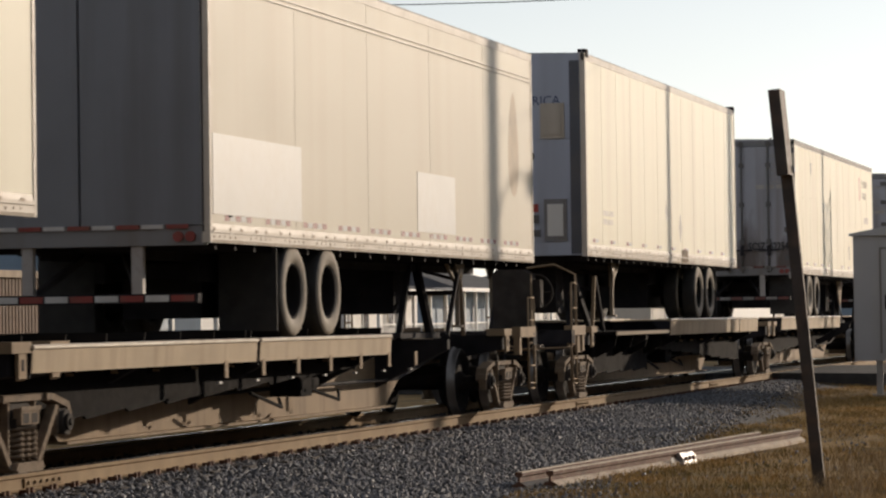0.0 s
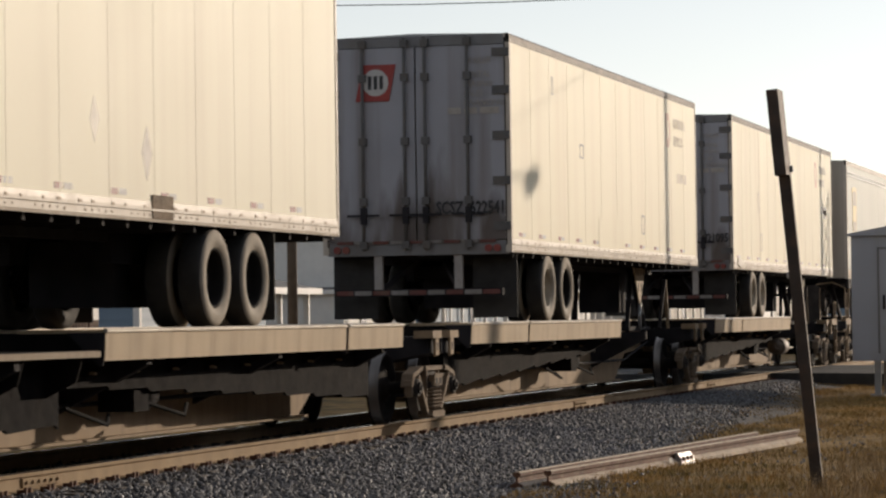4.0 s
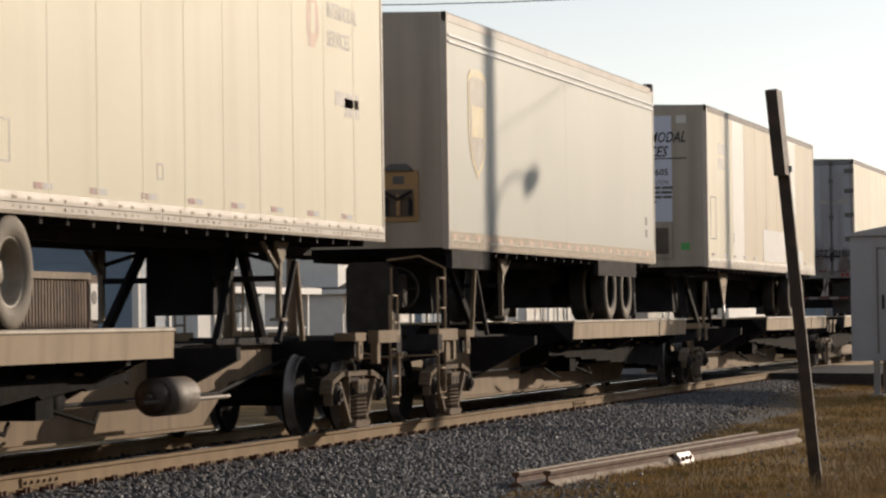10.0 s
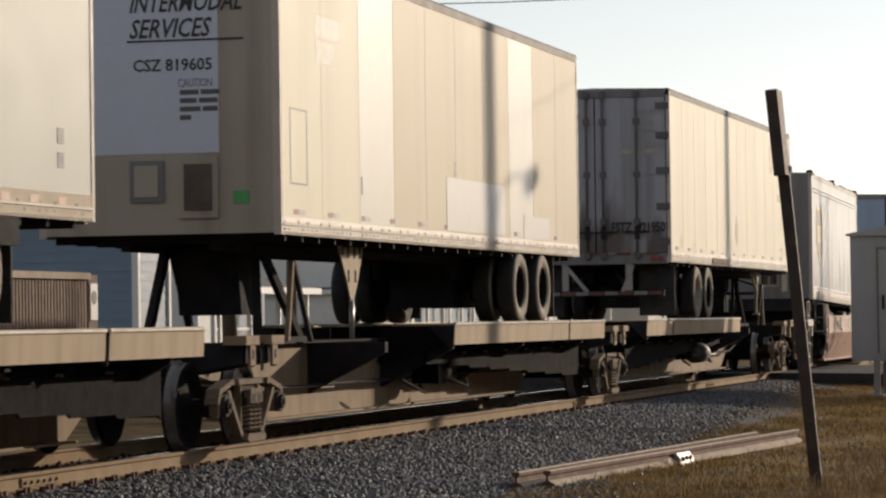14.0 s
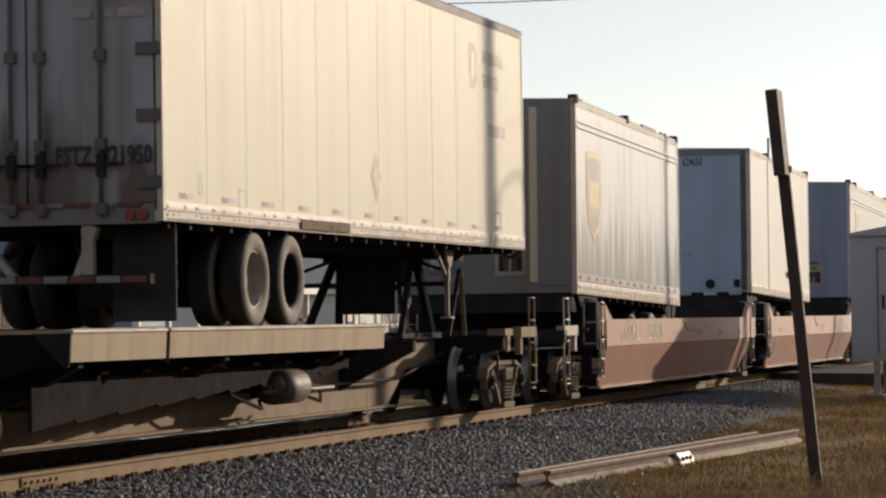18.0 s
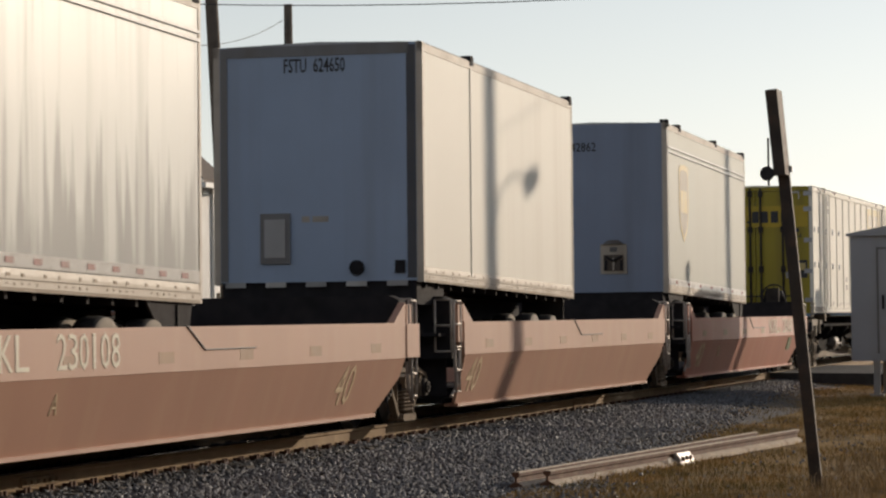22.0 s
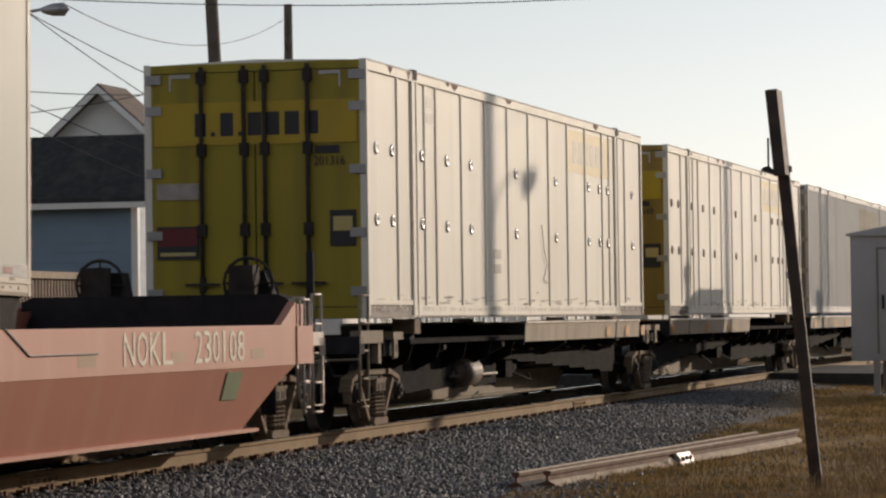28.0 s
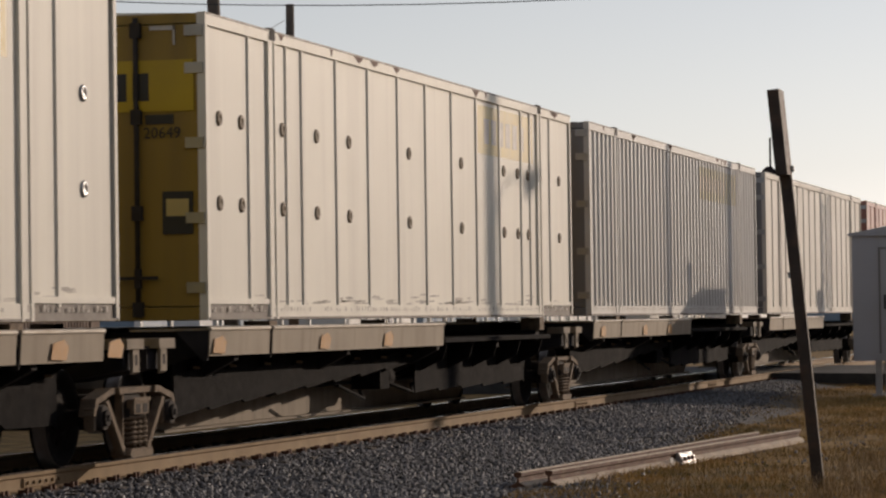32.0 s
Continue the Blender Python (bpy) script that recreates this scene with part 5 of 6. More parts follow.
tF = trailer("semitrailer", "faded tan road trailer with white sheets and lettered nose wall", 122.6, 14.6, 2.10, 5.05, rear="far", skin=lambda i: (cream, cream, white_sheet, tan_p, tan_p, tan_p, tan_p, white_sheet, tan_p, tan_p)[i],
             tyres=(2.3, 3.7), gear=False, panels=10, nose=tan_n, dark_hub=(True, True), top=brown_edge)
tG = trailer("semitrailer", "cream white road trailer with a red emblem on its doors", 144.8, 14.57, 2.14, 5.09, skin=cream, tyres=(2.8, 4.0), panels=12, dark_hub=(False, True), flap=0.4, top=brown_edge)


def door_text(tr, num, z, red):
    words("trailer_number", num, 0.235, ink, tr, END(0.27, z + 0.54), "black unit number", 0.9, 0.0, 0.003, 0.006, 0.92)
    for i, w in enumerate(("TRAILER", "RENTAL", "LEASING", "SALES", "FINANCING")):
        words("door_word", w, 0.115, ink_f, tr, END(0.66, z + 2.53 - 0.125 * i - (0.06 if i else 0)), "", 0.9, 0.2)
    bars(tr, "number_bar", 0.45, z + 1.86, [[0.18, 0.18, 0.26]], ink_f, 0.0, 0.085, face="end")
    if red:
        p = part("emblem", Geo().prism([(-0.82, z + 2.06), (-0.36, z + 2.06), (-0.26, z + 2.55), (-0.72, z + 2.55)], "y", -0.004, 0.012), red_s, tr, "red square emblem with a pale disc")
        part("emblem_disc", Geo().cyl((-0.54, -0.008, z + 2.31), (-0.54, 0.01, z + 2.31), 0.18, 20), wht_p, p)
        for k in range(3):
            part("emblem_bar", Geo().box(-0.645 + 0.08 * k, -0.595 + 0.08 * k, -0.012, 0.0, z + 2.22, z + 2.40), ink, p)


door_text(tC, "SCSZ  622541", 2.08, True)
door_text(tD, "FSTZ  821095", 2.08, True)
door_text(tG, "FSTZ  821950", 2.12, True)
for tr, y, z in ((tC, 12.3, 4.42), (tD, 12.6, 4.44), (tG, 12.3, 4.48)):
    fm = ink_f if tr is tD else fade_m
    words("side_word", "INTERMODAL", 0.24, fm, tr, SIDE(y, z, 1.287), "faded dark lettering", 1.0, 0, 0.001, 0.002, 1.15)
    words("side_word", "SERVICES", 0.24, fm, tr, SIDE(y, z - 0.30, 1.287), "faded dark lettering", 1.0, 0, 0.001, 0.002, 0.86)
    em = part("side_emblem", Geo().prism([(y - 0.72, z + 0.22), (y - 0.42, z + 0.22), (y - 0.30, z + 0.05), (y - 0.30, z - 0.22), (y - 0.44, z - 0.36), (y - 0.66, z - 0.36), (y - 0.72, z - 0.2)], "x", 1.287, 1.2904), rose_m, tr, "faded rose emblem")
    part("emblem_field", Geo().prism([(y - 0.58, z + 0.1), (y - 0.44, z + 0.1), (y - 0.42, z - 0.16), (y - 0.5, z - 0.24), (y - 0.6, z - 0.2)], "x", 1.289, 1.2914), cream, em)
    bars(tr, "number_bar", y + 0.3, z - 0.92, [[0.9]], fm, 1.2892, 0.16)
bars(tD, "dark_bar", 13.25, 3.42, [[0.55]], ink_f, 1.2892, 0.2)
part("dented_rail", Geo().prism([(0.4, 2.20), (0.9, 2.13), (1.15, 2.24), (0.9, 2.30), (0.5, 2.30)], "x", 1.296, 1.312), rail_al, tD, "dented bright rail end")


def leg_plate(tr, y, x, zt):
    """Triangular perforated plate at a landing leg, with the bright inner leg below it."""
    lp = part("leg_plate", Geo().prism([(y - 0.57, zt), (y + 0.51, zt), (y + 0.23, zt - 0.44), (y + 0.05, zt - 0.66), (y - 0.05, zt - 0.66), (y - 0.21, zt - 0.44)], "x", x, x + 0.02), plate_p, tr, "tan perforated triangular leg plate")
    for dy, dz in ((-0.37, 0.11), (-0.15, 0.11), (0.09, 0.11), (0.31, 0.11), (-0.15, 0.38), (0.13, 0.38)):
        part("plate_hole", Geo().box(x + 0.019, x + 0.0235, y + dy - 0.035, y + dy + 0.035, zt - dz - 0.07, zt - dz + 0.07), black, lp)
    part("leg_rod", Geo().cyl((x + 0.01, y, zt - 1.08), (x + 0.01, y, zt - 0.64), 0.03, 8), metal_g, tr)


for e in (1, -1):
    leg_plate(tC, 12.07, 0.70 * e, 2.10)
    leg_plate(tF, 3.7, 0.95 * e, 2.10)
for x, dx in ((-0.55, 0.62), (0.62, -0.30)):
    part("guard_diagonal", Geo().beam((x, 0.10, 2.10), (x + dx * 0.62, 0.10, 1.64), 0.10, 0.06), guard_m, tG, "pale diagonal guard brace")
hatch(tC, 4.5, 4.75, 3.55, 3.75)
hatch(tC, 2.6, 2.72, 4.35, 4.6)
patch(tC, 5.8, 7.3, 2.26, 2.7, cream)
hatch(tC, 9.3, 9.55, 2.55, 2.85)
hatch(tD, 3.2, 3.42, 3.25, 3.65, m=ink_b)
hatch(tD, 3.5, 3.75, 2.5, 2.85, m=ink_b)
hatch(tD, 7.2, 7.35, 2.5, 2.65, m=ink_b)
diamond(tG, 7.15, 2.82, 0.42, 0.62, ink_f)
diamond(tG, 7.15, 2.82, 0.3, 0.36, gold, 1.292)
hatch(tG, 12.9, 13.2, 2.4, 2.6)
part("light_bar", Geo().box(1.296, 1.315, 4.2, 6.0, 2.17, 2.27), frame_st, tG, "brown lamp bar on the bottom rail")
hatch(tG, 1.0, 1.1, 2.4, 2.6, m=ink_b)
hatch(tG, 2.2, 2.45, 2.32, 2.5, m=ink_b)
# silver trailer
shield(tE, 1.55, 3.68, 0.95, 1.4)
part("pale_band", Geo().box(1.288, 1.2965, 0.08, 13.78, 2.10, 2.30), stain_m, tE, "dusty cream lower band")
for i in range(22):
    part("reflector", Geo().box(1.290, 1.2985, 0.2 + i * 0.61, 0.38 + i * 0.61, 2.20, 2.265), rose_m, tE)
glad_panel(tE, 0.42, 2.42, 0.50, 0.62, ochre)
for z in (2.50, 2.70):
    part("side_marker", Geo().box(1.289, 1.293, 13.02, 13.16, z, z + 0.13), ink, tE)
part("side_skirt", Geo().box(1.20, 1.28, 0.2, 2.2, 1.85, 2.08), black, tE)
part("side_skirt", Geo().box(1.20, 1.28, 9.2, 12.2, 1.85, 2.08), black, tE)
# tan trailer
part("nose_sign", Geo().box(-0.95, 0.65, -0.006, 0.002, 2.94, 4.86), sign_w, tF, "white nose panel with lettering")
words("nose_word", "INTERMODAL", 0.27, ink, tF, END(-0.30, 4.38, -0.004), "black italic lettering", 0.90, 0.3, 0.003, 0.004, 1.2)
words("nose_word", "SERVICES", 0.27, ink, tF, END(-0.30, 4.12, -0.004), "black italic lettering", 0.90, 0.3, 0.003, 0.004, 0.88)
part("nose_line", Geo().box(-0.32, 0.92, -0.012, -0.004, 4.075, 4.095), ink, tF)
words("nose_number", "CSZ 819605", 0.17, ink, tF, END(-0.26, 3.78, -0.004), "black unit number", 0.95, 0, 0.002, 0.003, 0.84)
words("nose_word", "CAUTION", 0.12, hinge_m, tF, END(0.22, 3.61, -0.004), "", 1, 0, 0.002, 0.0, 0.36)
bars(tF, "small_bar", 0.24, 3.53, [[0.2, 0.2], [0.18, 0.2], [0.22, 0.16], [0.12]], hinge_m, -0.006, 0.05, 0.035, face="end")
nose_box(tF, -0.30, 2.45, 0.36, 0.42, fill=tan_n)
nose_box(tF, 0.22, 2.28, 0.42, 0.62, m=tan_n, fill=brown_edge)
part("nose_plate", Geo().box(0.74, 0.92, -0.01, 0, 4.72, 4.86), patch_w, tF)
part("green_tag", Geo().box(0.80, 0.96, -0.01, 0, 2.42, 2.55), green_s, tF)
hatch(tF, 0.35, 0.95, 2.62, 3.4)
patch(tF, 3.0, 3.02, 2.6, 2.8, ink)
patch(tF, 6.8, 9.9, 2.3, 2.95, patch_w)
patch(tF, 11.0, 12.6, 2.3, 2.6, patch_w)
hatch(tF, 9.4, 9.7, 2.42, 2.6, m=black)
hatch(tF, 7.2, 7.3, 2.95, 3.15, m=ink_f)
bars(tF, "faint_bar", 1.3, 4.2, [[0.9], [0.7]], ink_b, 1.2892, 0.22)

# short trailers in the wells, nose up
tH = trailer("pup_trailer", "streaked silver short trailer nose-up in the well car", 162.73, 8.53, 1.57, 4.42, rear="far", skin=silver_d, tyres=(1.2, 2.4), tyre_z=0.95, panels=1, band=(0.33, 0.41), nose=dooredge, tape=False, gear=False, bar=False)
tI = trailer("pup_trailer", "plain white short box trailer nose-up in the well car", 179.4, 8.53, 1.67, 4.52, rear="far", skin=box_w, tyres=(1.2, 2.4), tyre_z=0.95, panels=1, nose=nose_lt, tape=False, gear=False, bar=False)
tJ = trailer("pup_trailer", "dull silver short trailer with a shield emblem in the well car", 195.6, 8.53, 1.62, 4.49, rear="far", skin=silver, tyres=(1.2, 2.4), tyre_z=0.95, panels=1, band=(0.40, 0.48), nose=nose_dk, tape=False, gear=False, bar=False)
MOVERS[:] = [(o, y, -1.15 if o in (tH, tI, tJ) else r) for o, y, r in MOVERS]
for tr in (tH, tJ):
    shield(tr, 1.3 if tr is tH else 1.65, 3.05 if tr is tH else 3.2, 1.12 if tr is tH else 0.95, 1.35)
    part("pale_band", Geo().box(1.288, 1.2985, 0.07, 8.46, 1.76, 1.87), wht_p, tr, "white lower band")
    for i in range(14):
        part("reflector", Geo().box(1.296, 1.3025, 0.15 + i * 0.6, 0.33 + i * 0.6, 1.79, 1.84), red_p if tr is tH or i % 2 else wht_p, tr)
    part("skirt_plate", Geo().prism([(0.2, 1.66), (1.8, 1.66), (1.5, 1.35), (0.5, 1.35)], "x", 1.22, 1.25), black, tr)
    part("skirt_plate", Geo().prism([(7.0, 1.66), (8.4, 1.66), (8.3, 1.3), (7.5, 1.3)], "x", 1.22, 1.25), black, tr)
glad_panel(tH, 0.08, 1.85, 0.46, 0.58, tan_n)
nose_box(tH, -0.95, 1.9, 0.4, 0.45, m=dooredge, fill=nose_bl)
part("nose_stripe", Geo().box(0.60, 0.72, -0.006, 0, 1.75, 4.3), tan_p, tH, "tan reflector stripe")
part("nose_hood", Geo().box(0.72, 1.21, -0.02, 0, 1.7, 4.4), dooredge, tH)
glad_panel(tJ, 0.15, 1.95, 0.45, 0.5, tan_n)
nose_box(tJ, -1.05, 1.95, 0.32, 0.5, m=dooredge, fill=box_w)
words("trailer_number", "342862", 0.215, ink, tJ, END(-0.44, 4.03), "black unit number", 0.85, 0, 0.002, 0.002, 0.52)
words("trailer_number", "FSTU  624650", 0.235, ink, tI, END(-0.42, 4.19), "black unit number", 0.80, 0, 0.002, 0.003, 0.76)
bars(tI, "number_bar", -0.2, 2.4, [[0.1, 0.2]], ink_f, 0.0, 0.07, face="end")
nose_box(tI, -0.71, 1.91, 0.37, 0.60, m=dooredge, fill=metal_g)
part("nose_socket", Geo().cyl((0.48, -0.04, 1.85), (0.48, 0, 1.85), 0.09, 14).cyl((0.48, -0.06, 1.85), (0.48, -0.04, 1.85), 0.05, 10), black, tI)
part("nose_socket", Geo().box(0.95, 1.07, -0.03, 0, 1.78, 1.93), black, tI)
for tr in (tH, tI, tJ):
    z = {tH: 1.57, tI: 1.67, tJ: 1.62}[tr]
    part("coupler_frame", Geo().box(-1.2, 1.2, 0.03, 1.3, z - 0.26, z + 0.02), black, tr)
    part("landing_leg", Geo().box(0.86, 0.98, 2.2, 2.32, z - 0.75, z), black, tr)
    part("landing_leg", Geo().box(-0.98, -0.86, 2.2, 2.32, z - 0.75, z), black, tr)
for x0, x1, z0, z1 in ((-1.21, -1.12, 1.7, 4.5), (-1.12, 1.13, 4.38, 4.51)):
    part("nose_frame", Geo().box(x0, x1, -0.008, 0.0, z0, z1), dooredge, tI)
part("dark_corner_panel", Geo().box(1.10, 1.21, -0.008, 0.0, 1.72, 4.48), corner_m, tI)
for i in range(5):
    part("marker_lamp", Geo().box(-1.15 + i * 0.5, -0.9 + i * 0.5, -0.02, 0.0, 1.63, 1.69), wht_p if i % 2 else metal_g, tI)
part("seam", Geo().box(1.28, 1.302, 2.36, 2.44, 1.8, 4.42), box_w, tI)

for tr, zt, ys in ((tH, 4.42, (0.02, 3.9, 8.3)), (tI, 4.52, (2.35, 8.3)), (tJ, 4.49, (0.02, 1.2, 5.0, 8.3)), (tE, 4.98, (13.6,)), (tB, 5.12, (0.05, 13.7))):
    for y in ys:
        part("roof_clip", Geo().prism([(y, zt - 0.07), (y + 0.16, zt - 0.07), (y + 0.16, zt + 0.03), (y + 0.10, zt + 0.05), (y, zt + 0.05)], "x", 1.18, 1.309), black, tr)
part("roof_marker", Geo().box(0.15, 0.32, 0.02, 0.14, 4.42, 4.50), black, tH)
red_k = mat("dark_red_warning_plate", (0.16, 0.02, 0.02), 0.5, 0.0, 0.1, 3.0)
yellow_d = mat("dulled_yellow_paint", (0.34, 0.225, 0.045), 0.5, 0.0, 0.06, 1.2, (0.18, 0.12, 0.05), 0.5, 1.0, 0.05, 3.0, True)
# containers
cK = container("white ribbed freight container with shut yellow doors", 214.12, 16.35, 1.25, 4.12, cont_w, 1.15, yellow)
cL = container("white ribbed freight container with dark yellow doors", 232.85, 16.33, 1.25, 4.12, cont_w, 1.15, yellow_d)
cM = container("grey corrugated freight container with a gold panel", 250.5, 16.3, 1.25, 4.12, cont_g, 0.32, dooredge)
cN = container("pale ribbed freight container with weathered sides", 268.1, 16.3, 1.25, 4.12, cont_t, 0.9, dooredge, plugs=False)
cO = container("rust red ribbed freight container at the far end", 285.7, 16.3, 1.25, 4.12, red_c, 0.9, red_c, plugs=False)
for c, y in ((cK, 10.65), (cL, 10.65)):
    p = part("side_sign", Geo().box(1.266, 1.2715, y, y + 3.3, 3.32, 3.94), gold, c, "faded gold name panel with plain bars")
    for k in range(6):
        part("sign_bar", Geo().box(1.268, 1.273, y + 0.5 + k * 0.40, y + 0.76 + k * 0.40, 3.46, 3.78), ink_f, p)
for c in (cK, cL):
    b = part("door_banner", Geo().box(-1.18, 1.18, -0.006, 0.012, 3.20, 3.68), banner_y, c, "golden banner with plain dark bars")
    at = -0.70
    for w in (0.13, 0.05, 0.15, 0.05, 0.16, 0.15, 0.17, 0.16):
        part("banner_bar", Geo().box(at, at + w, -0.008, -0.004, 3.30, 3.56 if w > 0.06 else 3.35), ink, b)
        at += w + 0.06
    for e in (-1, 1):
        part("corner_mark", Geo().box(e * 0.98, e * 1.0, -0.004, 0.01, 3.82, 4.0).box(e * 0.75, e * 1.0, -0.004, 0.01, 3.96, 4.0), wht_p, c)
    words("container_mark", "201316" if c is cK else "20649", 0.15, ink, c, END(0.68, 2.95), "black serial number", 1.0, 0, 0.002, 0, 0.36)
    wp = part("warning_plate", Geo().box(-1.16, -0.67, -0.006, 0.012, 1.93, 2.30), ink, c, "black warning plate with a dark red field")
    part("red_field", Geo().box(-1.14, -0.69, -0.009, 0.0, 2.08, 2.28), red_k, wp)
    part("gold_strip", Geo().box(-1.12, -0.71, -0.009, 0.0, 1.97, 2.01), gold, wp)
    part("data_strip", Geo().box(-1.16, -0.67, -0.004, 0.012, 2.60, 2.78), ink_f, c, "pale data strip")
    part("warning_plate", Geo().box(0.86, 1.16, -0.006, 0.012, 2.05, 2.45), ink, c)
    part("warning_strip", Geo().box(0.90, 1.12, -0.010, 0.0, 2.22, 2.38), gold, c)
    bars(c, "number_bar", 0.70, 3.08, [[0.28]], ink, 0.0, 0.09, face="end")
    bars(c, "number_bar", -1.12, 2.66, [[0.1, 0.14, 0.16]], ink_f, 0.0, 0.07, face="end")
for y, z in ((6.2, 3.75), (9.6, 2.0)):
    bars(cK, "faint_bar", y - 3.5, z, [[0.4], [0.4]], ink_f, 1.272, 0.12, 0.07)
part("scratch", Geo().tube([(1.293, 8.9, 2.5), (1.293, 9.0, 2.2), (1.293, 9.2, 1.95), (1.293, 8.95, 1.75), (1.293, 9.25, 1.7)], 0.007, 4), ink_f, cK, "bent grey scrape")

for a, q in ((5.2, 6.4), (6.9, 7.4), (0.2, 0.5)):
    part("rail_dent", Geo().box(1.27, 1.304, a, q, 4.385, 4.43), brown_edge, tH, "dark torn strip on the top rail")

yel_w = mat("faded_yellow_wash", (0.52, 0.42, 0.13), 0.6, 0.0, 0.08, 2.0, (0.55, 0.53, 0.47), 0.5, 2.0)
stp = 16.1 / 50
for i in range(30, 43):
    y = 0.1 + i * stp
    pn = part("painted_crest", Geo().box(1.2835, 1.2846, y + stp * 0.15, y + stp * 0.49, 3.30, 3.88), yel_w, cM, "faded yellow painted panel")
    if 27 < i < 39:
        part("letter_bar", Geo().box(1.2842, 1.2856, y + stp * 0.16, y + stp * 0.48, 3.45, 3.72), ink_y, pn)

# ---- beside the track ----
def lying_rail(y0, x0, y1, x1, z):
    r = thing("loose_rail", "rusty spare rail lying in the grass beside the track", "rail", group="loose rails")
    L = math.hypot(y1 - y0, x1 - x0)
    r.matrix_basis = pose(x0, y0, z + 0.172, 0, 0, -math.degrees(math.atan2(x1 - x0, y1 - y0)))
    g = Geo()
    half = [(0.072, -0.172), (0.072, -0.132), (0.03, -0.105), (0.012, -0.098), (0.010, -0.052), (0.036, -0.040), (0.037, -0.008), (0.028, 0.0)]
    g.prism(half + [(-x, z) for x, z in reversed(half)], "y", 0, L)
    zm = [sum(g.v[i][2] for i in f) / len(f) for f in g.f]
    # foot and top: pale dust plus painted sunlight; the shaded web stays rust
    g.mi = [1 if len(f) == 4 and (z < -0.099 or z > -0.006) else 0 for f, z in zip(g.f, zm)]
    part("rail_bar", mesh_of("rail_bar", g, rust, pale_r), None, r)
    return r


ra = lying_rail(29.75, -6.56, 40.4, -5.60, -0.43)
rb = lying_rail(29.45, -6.80, 39.6, -6.02, -0.43)
cl = part("joint_clamp", Geo().prism([(0.03, -0.168), (0.12, -0.168), (0.105, -0.09), (0.065, -0.035), (0.03, -0.035)], "y", 4.55, 5.10), foil, ra, "bright crumpled metal clamp")
for yy in (4.63, 4.80, 4.97):
    part("clamp_bolt", Geo().cyl((0.10, yy, -0.10), (0.13, yy, -0.095), 0.022, 8), rust, cl)
part("white_tag", Geo().box(0.072, 0.078, 4.15, 4.28, -0.165, -0.07), patch_w, ra)

sp = thing("leaning_post", "dark steel sign post leaning over the grass", "post", at=pose(-3.92, 29.65, -0.48, 0, -5.1, 0))
part("post_channel", Geo().prism([(-0.055, -0.04), (0.055, -0.04), (0.055, 0.03), (0.03, 0.03), (0.03, -0.015), (-0.03, -0.015), (-0.03, 0.03), (-0.055, 0.03)], "z", 0.0, 3.82), post_m, sp)
part("sign_blade", Geo().box(-0.055, 0.056, -0.3, 0.045, 3.03, 3.84), post_m, sp, "sign plate seen edge-on")
part("bolt", Geo().box(0.05, 0.085, -0.02, 0.02, 3.06, 3.12), metal_g, sp)
part("bolt", Geo().box(-0.08, -0.05, -0.02, 0.02, 2.06, 2.12), metal_g, sp)

sb = thing("signal_bungalow", "grey white signal bungalow on steel legs by the crossing", "cabinet", at=pose(-5.8, 60.3, -0.05))
part("body", Geo().box(-1.35, 1.45, -1.0, 1.6, 0.38, 2.74), shed_p, sb)
part("roof", Geo().prism([(-1.42, 2.74), (1.52, 2.74), (1.52, 2.78), (0.75, 2.92), (-0.65, 2.92), (-1.42, 2.78)], "y", -1.08, 1.68), shed_p, sb)
dr = part("door", Geo().box(-0.82, 0.12, -1.03, -1.0, 0.55, 2.48), shed_p, sb)
part("door_trim", Geo().box(-0.86, -0.82, -1.035, -1.0, 0.52, 2.52).box(0.12, 0.16, -1.035, -1.0, 0.52, 2.52).box(-0.86, 0.16, -1.035, -1.0, 2.48, 2.52), dooredge, dr)
part("door_handle", Geo().box(-0.76, -0.72, -1.07, -1.03, 1.35, 1.62), black, dr)
part("padlock", Geo().box(-0.77, -0.71, -1.06, -1.03, 0.95, 1.05), metal_g, dr)
for x in (-0.9, -0.4, 0.4, 0.9):
    for y in (-0.8, 0.8):
        part("leg", Geo().box(x - 0.06, x + 0.06, y - 0.06, y + 0.06, -0.25, 0.38), metal_g, sb)
        part("foot", Geo().box(x - 0.13, x + 0.13, y - 0.13, y + 0.13, -0.3, -0.25), metal_g, sb)


# poles that stand by the road and throw their shade on the train
def pole(name, label, x, y, h, r, m, z=-0.45):
    p = thing(name, label, "pole", at=pose(x, y, z))
    part("shaft", Geo().cyl((0, 0, 0), (0, 0, h), r, 14, r * 0.72), m, p)
    return p


pl = pole("street_lamp", "wooden utility pole with a curved lamp arm beside the road", -1.32, 54.4, 15.0, 0.17, wood_pole)
part("lamp_arm", Geo().tube([(0, 0, 6.4), (0.0, 0.5, 7.15), (0.0, 1.2, 7.4), (0.0, 2.1, 7.42)], 0.03, 8), metal_g, pl)
part("lamp_head", Geo().lathe([(0.0, -0.25), (0.10, -0.22), (0.19, 0.0), (0.17, 0.16), (0.0, 0.2)], 16, (0.0, 2.36, 7.38)), metal_g, pl)
p2 = pole("signal_mast", "slim galvanised crossing mast beside the road", -3.32, 63.3, 9.0, 0.10, metal_g)
p4 = pole("crossing_flasher", "short galvanised post with a round head by the bungalow", -4.3, 63.45, 4.8, 0.07, metal_g)
part("round_head", Geo().lathe([(0.0, -0.05), (0.16, -0.05), (0.16, 0.05), (0.0, 0.05)], 16, (0.0, 0.0, 4.85)), metal_g, p4)
p5 = pole("utility_pole", "wooden utility pole further along the road", -1.32, 73.6, 14.0, 0.15, wood_pole)
